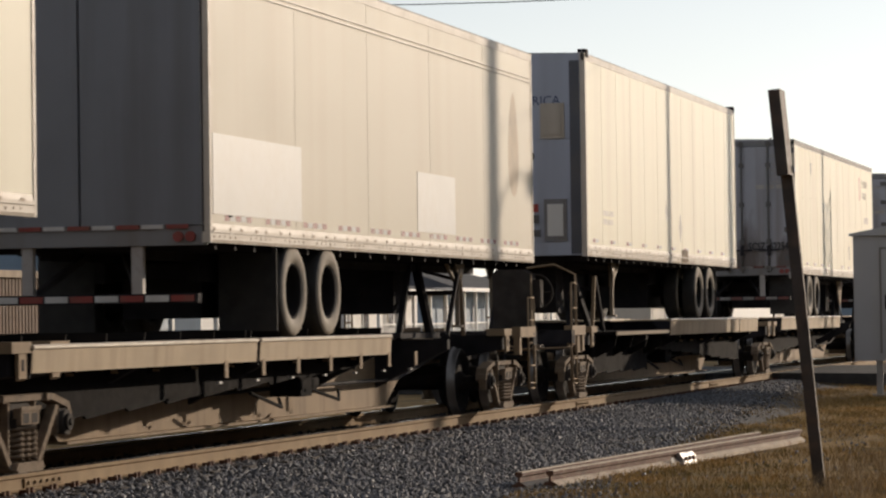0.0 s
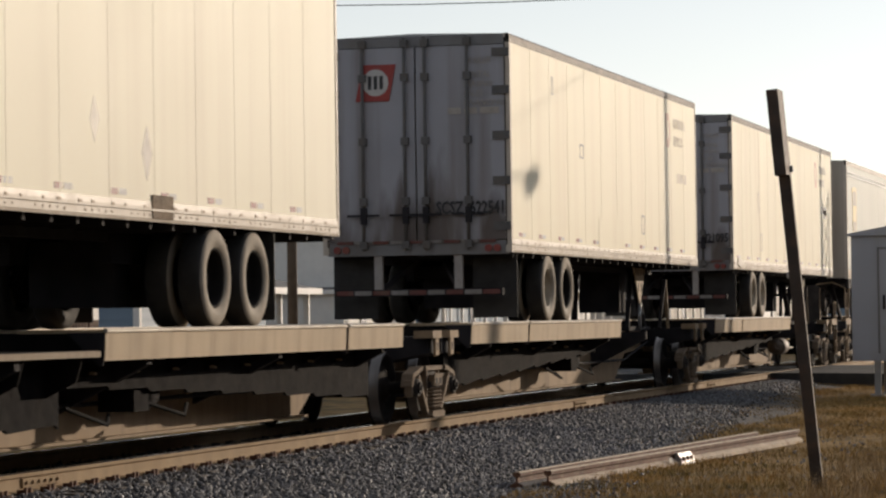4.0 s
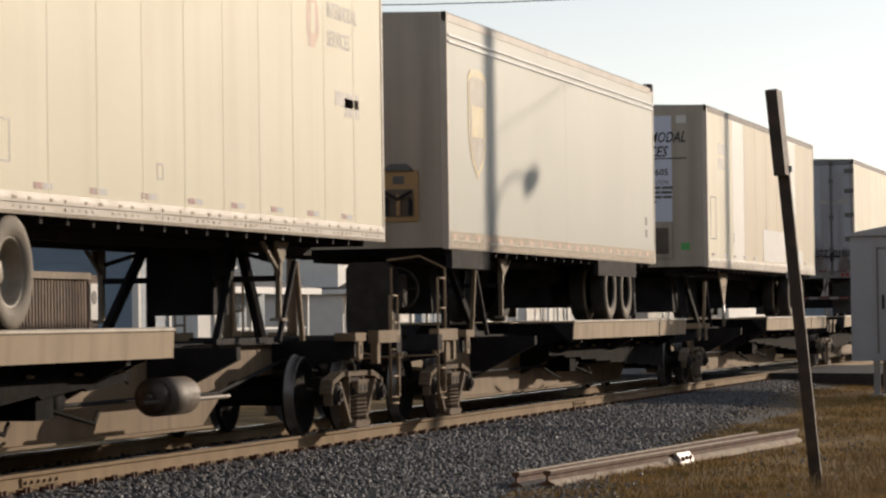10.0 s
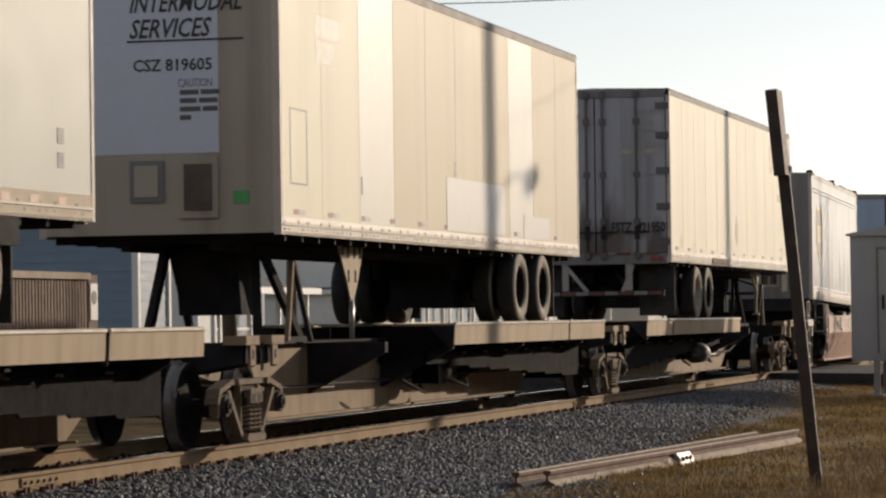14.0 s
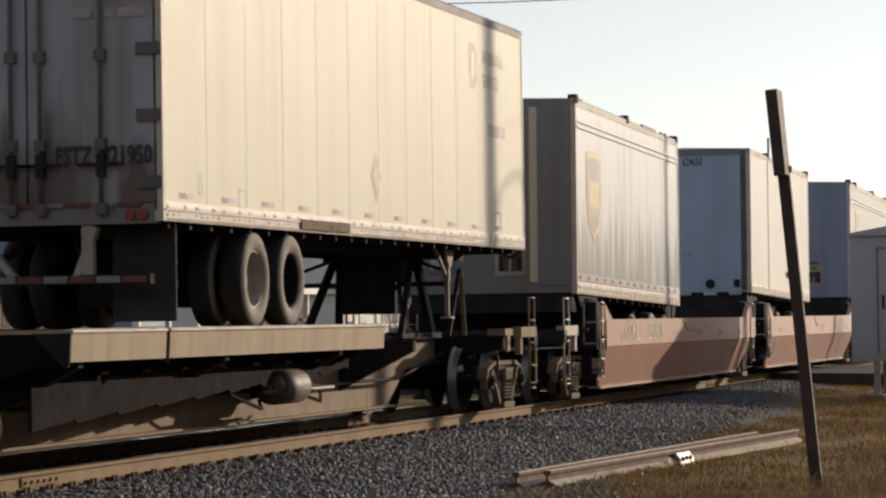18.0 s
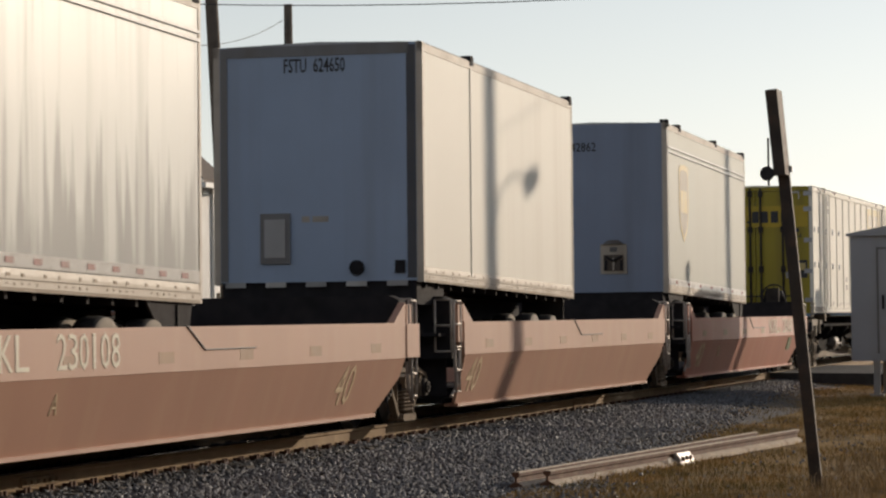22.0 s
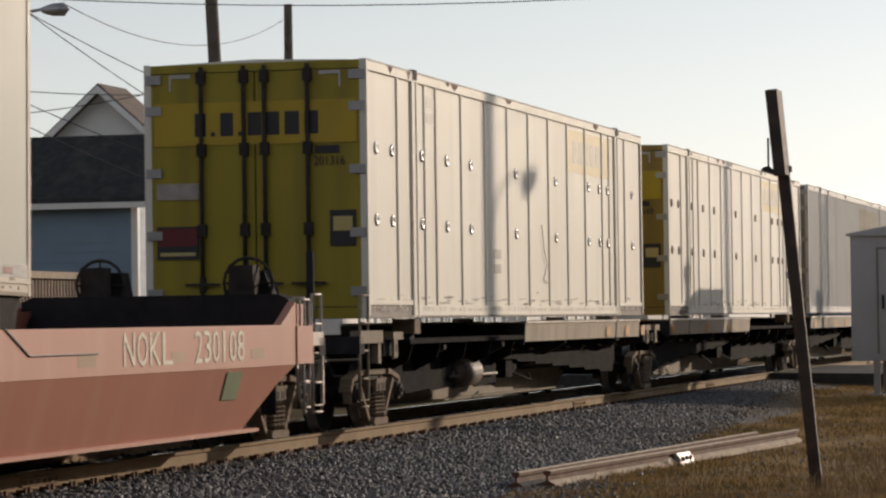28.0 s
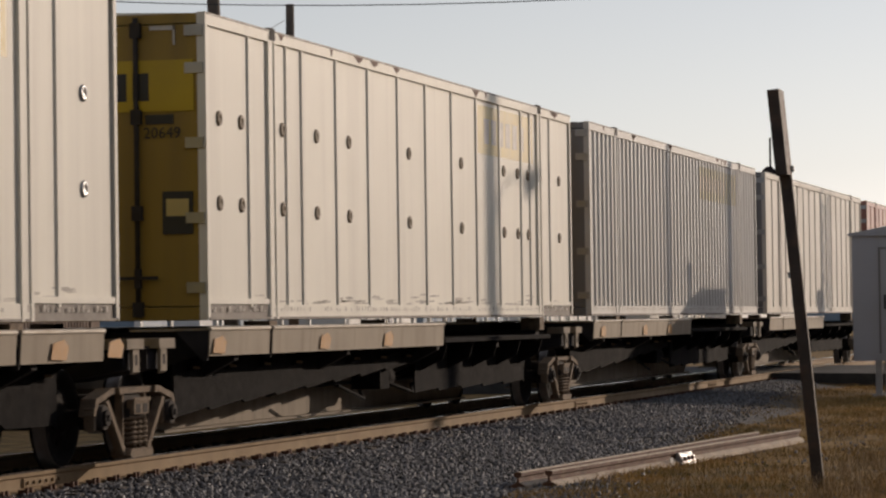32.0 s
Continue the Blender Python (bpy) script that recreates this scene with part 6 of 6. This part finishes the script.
p6 = pole("signal_mast", "slim galvanised mast beyond the crossing", -4.32, 81.3, 10.0, 0.085, metal_g, -0.3)
p3 = thing("lattice_mast", "slim lattice mast with a bell beside the crossing", "mast", at=pose(-6.3, 78.3, -0.2))
for e in (-0.32, 0.32):
    part("leg", Geo().box(e - 0.035, e + 0.035, -0.035, 0.035, 0, 5.6), metal_g, p3)
for i in range(6):
    part("lattice_bar", Geo().beam((-0.30, 0, 2.2 + i * 0.56), (0.30, 0, 2.76 + i * 0.56), 0.055, 0.055), metal_g, p3)
    part("lattice_bar", Geo().beam((0.30, 0.05, 2.2 + i * 0.56), (-0.30, 0.05, 2.76 + i * 0.56), 0.055, 0.055), metal_g, p3)
part("bell", Geo().lathe([(0.0, -0.16), (0.3, -0.12), (0.36, 0.05), (0.0, 0.16)], 14, (0.72, 0, 3.45)), metal_g, p3)


# ---- behind the train ----
siding_b = mat("blue_grey_siding", (0.19, 0.265, 0.345), 0.6, 0.0, 0.05, 2.0, (0.2, 0.22, 0.24), 0.2, 1.0)
siding_t = mat("beige_siding", (0.50, 0.46, 0.40), 0.6, 0.0, 0.05, 2.0, (0.3, 0.26, 0.2), 0.2, 1.0)
siding_w = mat("white_siding", (0.72, 0.70, 0.66), 0.6, 0.0, 0.05, 2.0)
shingle = mat("dark_roof_shingle", (0.035, 0.034, 0.036), 0.85, 0.0, 0.25, 8.0, (0.12, 0.11, 0.1), 0.4, 2.0, 0.4, 30.0)
shingle_b = mat("brown_roof_shingle", (0.16, 0.125, 0.10), 0.85, 0.0, 0.25, 8.0, (0.1, 0.08, 0.07), 0.4, 2.0, 0.4, 30.0)
trim_w = mat("white_trim_paint", (0.78, 0.76, 0.72), 0.5, 0.0, 0.03, 3.0)
pane_m = mat("dark_window_glass", (0.03, 0.035, 0.04), 0.08, 0.0, 0.1, 2.0)
shingle_g = mat("grey_roof_shingle", (0.16, 0.155, 0.15), 0.85, 0.0, 0.2, 8.0, (0.1, 0.1, 0.1), 0.4, 2.0, 0.4, 30.0)
trim_t = mat("pale_tan_board", (0.42, 0.33, 0.24), 0.8, 0.0, 0.15, 4.0)
sky_block = mat("dark_backdrop", (0.06, 0.06, 0.055), 0.9, 0.0, 0.3, 0.5)
plank_m = mat("brown_fence_board", (0.17, 0.11, 0.075), 0.8, 0.0, 0.2, 5.0, (0.07, 0.05, 0.04), 0.4, 4.0, 0.3, 30.0, rand=0.2)


def house(label, x0, x1, y0, y1, ze, zr, wall, roof, ridge="x", over=0.35, windows=(), zg=-0.5, boards=0.0):
    """A house with a gable roof; windows: (face, along, z, width, height), face 'e' looks to the track, 's' towards -y."""
    h = thing("house", label, "house", group="houses behind the train")
    part("wall", Geo().box(x0, x1, y0, y1, zg, ze), wall, h)
    xm, ym = (x0 + x1) / 2, (y0 + y1) / 2
    if ridge == "x":
        part("gable", Geo().prism([(y0, ze), (y1, ze), (ym, zr)], "x", x0 + 0.01, x1 - 0.01), wall, h)
        for s in (-1, 1):
            ye = y0 - over if s < 0 else y1 + over
            zo = ze - over * (zr - ze) / ((y1 - y0) / 2)
            rf = part("roof", Geo().prism([(ym, zr + 0.02), (ye, zo), (ye, zo + 0.14), (ym, zr + 0.18)], "x", x0 - over, x1 + over), roof, h)
            part("rake_trim", Geo().prism([(ym, zr - 0.06), (ye, zo - 0.08), (ye, zo + 0.10), (ym, zr + 0.12)], "x", x1 + over, x1 + over + 0.05), trim_w, rf)
            part("gutter", Geo().box(x0 - over, x1 + over, ye - 0.06, ye + 0.06, zo - 0.08, zo + 0.04), trim_w, rf)
    else:
        part("gable", Geo().prism([(x0, ze), (x1, ze), (xm, zr)], "y", y0 + 0.01, y1 - 0.01), wall, h)
        for s in (-1, 1):
            xe = x0 - over if s < 0 else x1 + over
            zo = ze - over * (zr - ze) / ((x1 - x0) / 2)
            rf = part("roof", Geo().prism([(xm, zr + 0.02), (xe, zo), (xe, zo + 0.14), (xm, zr + 0.18)], "y", y0 - over, y1 + over), roof, h)
            part("rake_trim", Geo().prism([(xm, zr - 0.06), (xe, zo - 0.08), (xe, zo + 0.10), (xm, zr + 0.12)], "y", y0 - over - 0.05, y0 - over), trim_w, rf)
            part("gutter", Geo().box(xe - 0.06, xe + 0.06, y0 - over, y1 + over, zo - 0.08, zo + 0.04), trim_w, rf)
    for cx, cy in ((x0, y0), (x1, y0), (x1, y1)):
        part("corner_trim", Geo().box(cx - 0.07, cx + 0.07, cy - 0.07, cy + 0.07, zg, ze), trim_w, h)
    if boards:
        n = int((ze - zg) / boards)
        for i in range(n):
            z = zg + i * boards
            part("siding_board", Geo().prism([(y0 - 0.022, z), (y0 - 0.006, z + boards), (y0 + 0.01, z + boards), (y0 + 0.01, z)], "x", x0 + 0.08, x1 - 0.08), wall, h)
            part("siding_board", Geo().prism([(x1 + 0.022, z), (x1 + 0.006, z + boards), (x1 - 0.01, z + boards), (x1 - 0.01, z)], "y", y0 + 0.08, y1 - 0.08), wall, h)
    for f, a, z, w, hh in windows:
        if f == "e":
            fr = part("window", Geo().box(x1 + 0.02, x1 + 0.06, a - w / 2 - 0.08, a + w / 2 + 0.08, z - 0.08, z + hh + 0.08), trim_w, h)
            part("pane", Geo().box(x1 + 0.055, x1 + 0.065, a - w / 2, a + w / 2, z, z + hh / 2 - 0.03).box(x1 + 0.055, x1 + 0.065, a - w / 2, a + w / 2, z + hh / 2 + 0.03, z + hh), pane_m, fr)
        else:
            fr = part("window", Geo().box(a - w / 2 - 0.08, a + w / 2 + 0.08, y0 - 0.06, y0 - 0.02, z - 0.08, z + hh + 0.08), trim_w, h)
            part("pane", Geo().box(a - w / 2, a + w / 2, y0 - 0.065, y0 - 0.055, z, z + hh / 2 - 0.03).box(a - w / 2, a + w / 2, y0 - 0.065, y0 - 0.055, z + hh / 2 + 0.03, z + hh), pane_m, fr)
    return h


house("blue grey sided house with white trim behind the track", -31.0, -21.9, 60.6, 62.5, 4.02, 4.98, siding_b, shingle, "x", boards=0.2)
house("pale two-storey house with a brown gable roof", -29.4, -24.7, 72.6, 73.9, 4.9, 6.95, siding_w, shingle_b, "y")


def porch_house(label, x1, y0, y1, depth, ze, zr, wall, roof, cols=4, upper=0.0):
    """A low house with a hip roof and a porch on white columns towards the track."""
    h = thing("house", label, "house", group="houses behind the train")
    x0 = x1 - depth
    part("wall", Geo().box(x0, x1 - 1.8, y0, y1, -0.5, ze), wall, h)
    ym, xm, q = (y0 + y1) / 2, (x0 + x1) / 2, min(depth, y1 - y0) * 0.42
    o = 0.4
    v = [(x0 - o, y0 - o, ze), (x1 + o, y0 - o, ze), (x1 + o, y1 + o, ze), (x0 - o, y1 + o, ze), (xm, y0 + q, zr), (xm, y1 - q, zr)]
    part("roof", Geo().add(v, [(0, 1, 4), (1, 2, 5, 4), (2, 3, 5), (3, 0, 4, 5), (3, 2, 1, 0)]), roof, h)
    part("fascia", Geo().box(x1 + o - 0.02, x1 + o + 0.03, y0 - o, y1 + o, ze - 0.22, ze + 0.02).box(x0 - o, x1 + o, y0 - o - 0.03, y0 - o + 0.02, ze - 0.22, ze + 0.02), trim_w, h)
    for i in range(cols):
        y = y0 + 0.2 + (y1 - y0 - 0.4) * i / (cols - 1)
        part("porch_column", Geo().box(x1 - 0.12, x1 + 0.06, y - 0.09, y + 0.09, -0.5, ze - 0.2), trim_w, h)
    rl = part("porch_rail", Geo().box(x1 - 0.05, x1, y0 + 0.2, y1 - 0.2, 0.95, 1.03), trim_w, h)
    n = int((y1 - y0) / 0.3)
    for i in range(n):
        part("baluster", Geo().box(x1 - 0.04, x1 - 0.01, y0 + 0.3 + i * 0.3, y0 + 0.34 + i * 0.3, 0.3, 0.95), trim_w, rl)
    for a in (0.25, 0.6):
        y = y0 + (y1 - y0) * a
        w = part("window", Geo().box(x1 - 1.78, x1 - 1.74, y - 0.6, y + 0.6, 0.7, 2.1), trim_w, h)
        part("pane", Geo().box(x1 - 1.745, x1 - 1.735, y - 0.5, y - 0.03, 0.8, 2.0).box(x1 - 1.745, x1 - 1.735, y + 0.03, y + 0.5, 0.8, 2.0), pane_m, w)
    if upper:
        part("upper_wall", Geo().box(x0, x1 - 2.2, y0 + 0.5, y1 - 0.5, ze, upper), wall, h)
        part("upper_roof", Geo().prism([(y0, upper), (y1, upper), (ym, upper + 2.2)], "x", x0 - 0.3, x1 - 1.9), roof, h)
    return h


porch_house("low grey house with a hip roof and white porch columns", -35.5, 99.5, 118.0, 10.0, 2.5, 3.9, siding_b, shingle_g, 6)
porch_house("white two-storey house with a porch", -45.0, 162.0, 177.0, 9.0, 2.9, 3.6, siding_w, shingle, 5, 6.0)
porch_house("grey house with white porch columns", -48.0, 190.0, 212.0, 9.0, 3.2, 4.6, siding_b, shingle, 8)
porch_house("white house with a columned porch", -50.0, 228.0, 252.0, 9.0, 3.4, 4.8, siding_w, shingle_g, 8)
porch_house("beige house with a grey hip roof", -47.0, 262.0, 290.0, 9.0, 3.2, 5.0, siding_t, shingle, 8)
house("grey house with a dark gable roof", -62.0, -50.0, 132.0, 152.0, 4.2, 7.0, siding_b, shingle, "y")
house("pale house with a dark gable roof", -60.0, -48.0, 300.0, 330.0, 4.5, 8.0, siding_w, shingle, "y")
house("brown house with a dark gable roof", -66.0, -52.0, 340.0, 380.0, 4.5, 8.0, siding_t, shingle, "y")
house("grey barn with a dark gable roof", -60.0, -44.0, 390.0, 440.0, 5.0, 9.0, siding_b, shingle, "x")

fe = thing("slatted_enclosure", "brown slatted wooden enclosure with a pale top board", "fence")
for i in range(58):
    y = 44.0 + i * 0.145
    part("slat", Geo().box(-19.9, -19.86, y, y + 0.10, -0.45, 2.02), plank_m, fe)
for z in (0.2, 1.6):
    part("fence_rail", Geo().box(-19.98, -19.9, 44.0, 52.4, z, z + 0.1), plank_m, fe)
part("top_board", Geo().box(-20.0, -19.8, 43.9, 52.45, 2.02, 2.14), trim_t, fe, "pale top board")
part("notice", Geo().box(-19.85, -19.83, 52.5, 52.85, 1.3, 1.95), trim_w, fe, "white notice board")
part("notice_mark", Geo().cyl((-19.84, 52.67, 1.7), (-19.82, 52.67, 1.7), 0.12, 14), ink, fe)
part("end_post", Geo().box(-19.95, -19.85, 52.45, 52.9, -0.45, 2.1), plank_m, fe)

# poles and lines behind the train
ul = thing("utility_pole", "dark wooden utility pole leaning beside the houses", "pole", at=pose(-19.7, 60.2, -0.5, 0, -2.6, 0), group="utility poles")
part("shaft", Geo().cyl((0, 0, 0), (0, 0, 11.5), 0.15, 14, 0.12), wood_pole, ul)
um = thing("utility_pole", "dark wooden utility pole with a cut top", "pole", at=pose(-26.0, 84.8, -0.5), group="utility poles")
part("shaft", Geo().cyl((0, 0, 0), (0, 0, 10.7), 0.15, 14, 0.12), wood_pole, um)
part("cable_loop", Geo().tube([(0.0, -0.12, 10.2), (0.0, -0.35, 9.9), (0.0, -0.32, 9.6), (0.0, -0.12, 9.4)], 0.02, 6), cable_m, um)
uo = thing("street_lamp", "street lamp with a cobra head on a wooden pole", "street lamp", at=pose(-24.2, 55.4, -0.5))
part("shaft", Geo().cyl((0, 0, 0), (0, 0, 9.4), 0.15, 14, 0.12), wood_pole, uo)
part("arm", Geo().tube([(0, 0, 7.05), (0.9, 0.1, 7.5), (2.3, 0.3, 7.72)], 0.03, 8), metal_g, uo)
part("head", Geo().lathe([(0.0, -0.1), (0.06, -0.05), (0.12, 0.15), (0.13, 0.38), (0.0, 0.5)], 12, (2.3, 0.32, 7.70)), metal_g, uo)
ux = thing("crossing_signal", "crossing signal mast with a round target beyond the track", "signal", at=pose(-15.14, 103.5, -0.3))
part("mast", Geo().cyl((0, 0, 0), (0, 0, 7.4), 0.035, 10), steel_d, ux)
part("target", Geo().cyl((0.0, -0.35, 6.2), (0.0, -0.12, 6.2), 0.24, 20, 0.20), black, ux)


def wire(a, c, sag):
    w = thing("overhead_wire", "thin dark overhead wire sagging between poles", "wire", group="overhead wires")
    a, c = Vector(a), Vector(c)
    part("strand", Geo().tube([a.lerp(c, t / 14) - Vector((0, 0, sag * 4 * (t / 14) * (1 - t / 14))) for t in range(15)], 0.010, 5), cable_m, w)


wire((-24.2, 55.4, 7.62), (-1.32, 54.4, 7.42), 0.6)
wire((-21.5, 55.7, 7.3), (-26.17, 84.8, 9.75), 0.75)
for za, ze in ((8.35, 6.05), (8.69, 5.52), (5.90, 5.85), (5.13, 5.95), (6.39, 4.50), (6.01, 3.95)):
    wire((-24.15, 55.4, za), (-20.93, 60.0, ze), 0.10)

# unseen dark walls, added to block low sky light behind the camera and at its right
tagged(part("backdrop", Geo().box(-70, 16, -16, -15, -0.5, 14.0), sky_block), "unseen dark wall added to block sky light from behind", "backdrop", kind="structure")
tagged(part("backdrop", Geo().box(15.0, 16.0, -15, 120, -0.5, 7.5), sky_block), "unseen dark wall added to block low sky light from the side", "backdrop", kind="structure")

# ---- loose stone, grass and weeds ----
def scatter(name, pts, sizes, kind_of, m, label, cat, seed):
    """Many small stones (squashed octahedra) or blades in one mesh."""
    rng = np.random.default_rng(seed)
    n = len(pts)
    if kind_of == "stone":
        base = np.array([(1, 0, 0), (-1, 0, 0), (0, 1, 0), (0, -1, 0), (0, 0, 1), (0, 0, -1)], float)
        tri = np.array([(0, 2, 4), (2, 1, 4), (1, 3, 4), (3, 0, 4), (2, 0, 5), (1, 2, 5), (3, 1, 5), (0, 3, 5)])
        v = base[None] * rng.uniform(0.55, 1.25, (n, 6, 1)) * sizes[:, None, None]
        v += rng.normal(0, 0.22, (n, 6, 3)) * sizes[:, None, None]
        q = rng.normal(size=(n, 4))
        q /= np.linalg.norm(q, axis=1)[:, None]
        w, x, y, z = q.T
        R = np.stack([np.stack([1 - 2 * (y * y + z * z), 2 * (x * y - z * w), 2 * (x * z + y * w)], 1), np.stack([2 * (x * y + z * w), 1 - 2 * (x * x + z * z), 2 * (y * z - x * w)], 1),
                      np.stack([2 * (x * z - y * w), 2 * (y * z + x * w), 1 - 2 * (x * x + y * y)], 1)], 1)
        v = np.einsum("nij,nkj->nki", R, v) + pts[:, None]
    else:
        tri = np.array([(0, 1, 2), (1, 3, 2), (2, 3, 4)])
        a = rng.uniform(0, 2 * np.pi, n)
        d = np.stack([np.cos(a), np.sin(a), 0 * a], 1)
        b = rng.uniform(0, 2 * np.pi, n)
        lean = np.stack([np.cos(b), np.sin(b), 0 * b], 1) * (rng.uniform(0.1, 0.9, n) * sizes)[:, None]
        up = np.zeros((n, 3))
        up[:, 2] = sizes
        wd = np.minimum(sizes * 0.05 + 0.001, 0.0035)[:, None]
        v = np.stack([pts - d * wd, pts + d * wd, pts + up * 0.55 + lean * 0.3 - d * wd * 0.8, pts + up * 0.55 + lean * 0.3 + d * wd * 0.8, pts + up * 0.9 + lean], 1)
    k = v.shape[1]
    f = (tri[None] + (np.arange(n) * k)[:, None, None]).reshape(-1, 3)
    me = bpy.data.meshes.new(name)
    me.vertices.add(n * k)
    me.vertices.foreach_set("co", v.reshape(-1))
    me.loops.add(len(f) * 3)
    me.loops.foreach_set("vertex_index", f.reshape(-1))
    me.polygons.add(len(f))
    me.polygons.foreach_set("loop_start", np.arange(len(f)) * 3)
    me.polygons.foreach_set("loop_total", np.full(len(f), 3))
    me.materials.append(m)
    me.update(calc_edges=True)
    return tagged(new(name, me), label, cat, kind="stuff")


rng = np.random.default_rng(5)
edge = lambda y: np.interp(y, [20, 27.5, 34, 42, 52, 63, 67], [-5.4, -6.2, -7.0, -7.8, -8.8, -9.5, -9.7])
N = 62000
yy = 21.0 + 46.0 * rng.random(N) ** 1.5
xx = -9.78 + rng.random(N) * (edge(yy) + 0.5 + rng.normal(0, 0.25, N) + 9.78)
ok = xx > -9.78
pts = np.stack([xx[ok], yy[ok], np.array([ballast_z(x) for x in xx[ok]]) + rng.uniform(-0.004, 0.022, ok.sum())], 1)
scatter("ballast_stones", pts, rng.uniform(0.016, 0.036, len(pts)), "stone", stone, "dark grey crushed ballast stones beside the rail", "ballast", 1)
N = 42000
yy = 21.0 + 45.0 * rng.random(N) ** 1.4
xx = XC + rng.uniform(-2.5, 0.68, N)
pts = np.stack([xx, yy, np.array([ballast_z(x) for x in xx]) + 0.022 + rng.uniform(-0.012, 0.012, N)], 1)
scatter("ballast_stones", pts, rng.uniform(0.020, 0.042, N), "stone", black_stone, "black ballast stones under the train", "ballast", 2)
N = 110000
yy = 25.0 + 42.0 * rng.random(N) ** 1.3
xx = edge(yy) - 0.3 + rng.random(N) ** 1.2 * (5.2 - (yy - 25) * 0.03)
dens = np.array([noise.noise((x * 0.9, y * 0.45, 7)) for x, y in zip(xx, yy)])
ok = dens + rng.normal(0, 0.25, N) > -0.02
pts = np.stack([xx[ok], yy[ok], np.array([max(ground_z(x, y), ballast_z(x) - 0.03 if x < -6.6 else -9) for x, y in zip(xx[ok], yy[ok])])], 1)
scatter("grass", pts, rng.uniform(0.02, 0.09, len(pts)), "blade", grass_m, "short winter grass, tan and dull green, in tufts", "grass", 3)
N = 900
c = rng.integers(0, 26, N)
cx, cy = rng.uniform(-4.1, -2.6, 26), rng.uniform(27.5, 34.5, 26)
pts = np.stack([cx[c] + rng.normal(0, 0.10, N), cy[c] + rng.normal(0, 0.12, N), np.full(N, -0.45)], 1)
scatter("dry_weeds", pts, rng.uniform(0.10, 0.36, N), "blade", weed_m, "clumps of dry brown weeds in the grass", "weeds", 4)
N = 900
yy = 24.0 + 40.0 * rng.random(N)
pts = np.stack([edge(yy) + rng.uniform(0.2, 4.0, N), yy, np.full(N, -0.42)], 1)
scatter("scattered_stones", pts, rng.uniform(0.01, 0.03, N), "stone", stone, "loose stones strewn in the grass", "stones", 6)

tie_me = mesh_of("tie", Geo().prism([(-1.30, -0.36), (1.30, -0.36), (1.30, -0.185), (1.28, -0.172), (-1.28, -0.172), (-1.30, -0.185)], "y", -0.11, 0.11), tie_m)
plate_me = mesh_of("tie_plate", Geo().box(-0.17, 0.17, -0.09, 0.09, -0.176, -0.164).box(0.10, 0.125, -0.06, -0.035, -0.17, -0.12).box(0.10, 0.125, 0.035, 0.06, -0.17, -0.12)
                   .box(0.075, 0.16, -0.15, -0.12, -0.172, -0.13), rust)
for i in range(96):
    y = 19.6 + i * 0.52
    t = part("tie", tie_me, None, track, at=pose(XC + random.uniform(-0.05, 0.07), y, random.uniform(-0.008, 0.006), 0, 0, random.uniform(-1.2, 1.2)))
    part("tie_plate", plate_me, None, track, at=pose(XC + 0.7535, y, 0))
    part("tie_plate", plate_me, None, track, at=pose(XC - 0.7535, y, 0, 0, 0, 180))


def motions():
    """Keys the train: every car, trailer and container runs along the track; wheelsets roll."""
    K = (-824.882, 3383.55, -5598.7, 4789.8, -2260.67, 581.05, -84.6675, 219.682, 0.0)

    def gone(t):
        u, s = t / 32.0, 0.0
        for k in K:
            s = s * u + k
        return s
    times = [i * 0.5 for i in range(65)]
    for ob, y0, tilt in MOVERS:
        walk(ob, [(t, pose(XC, y0 - gone(t), 0.0, tilt)) for t in times])
    step = 2.0 / FPS
    for ob, y in WHEELSETS:
        walk(ob, [(i * step, pose(0, y, WR, math.degrees(gone(i * step) / WR) % 360.0)) for i in range(481)])


motions()
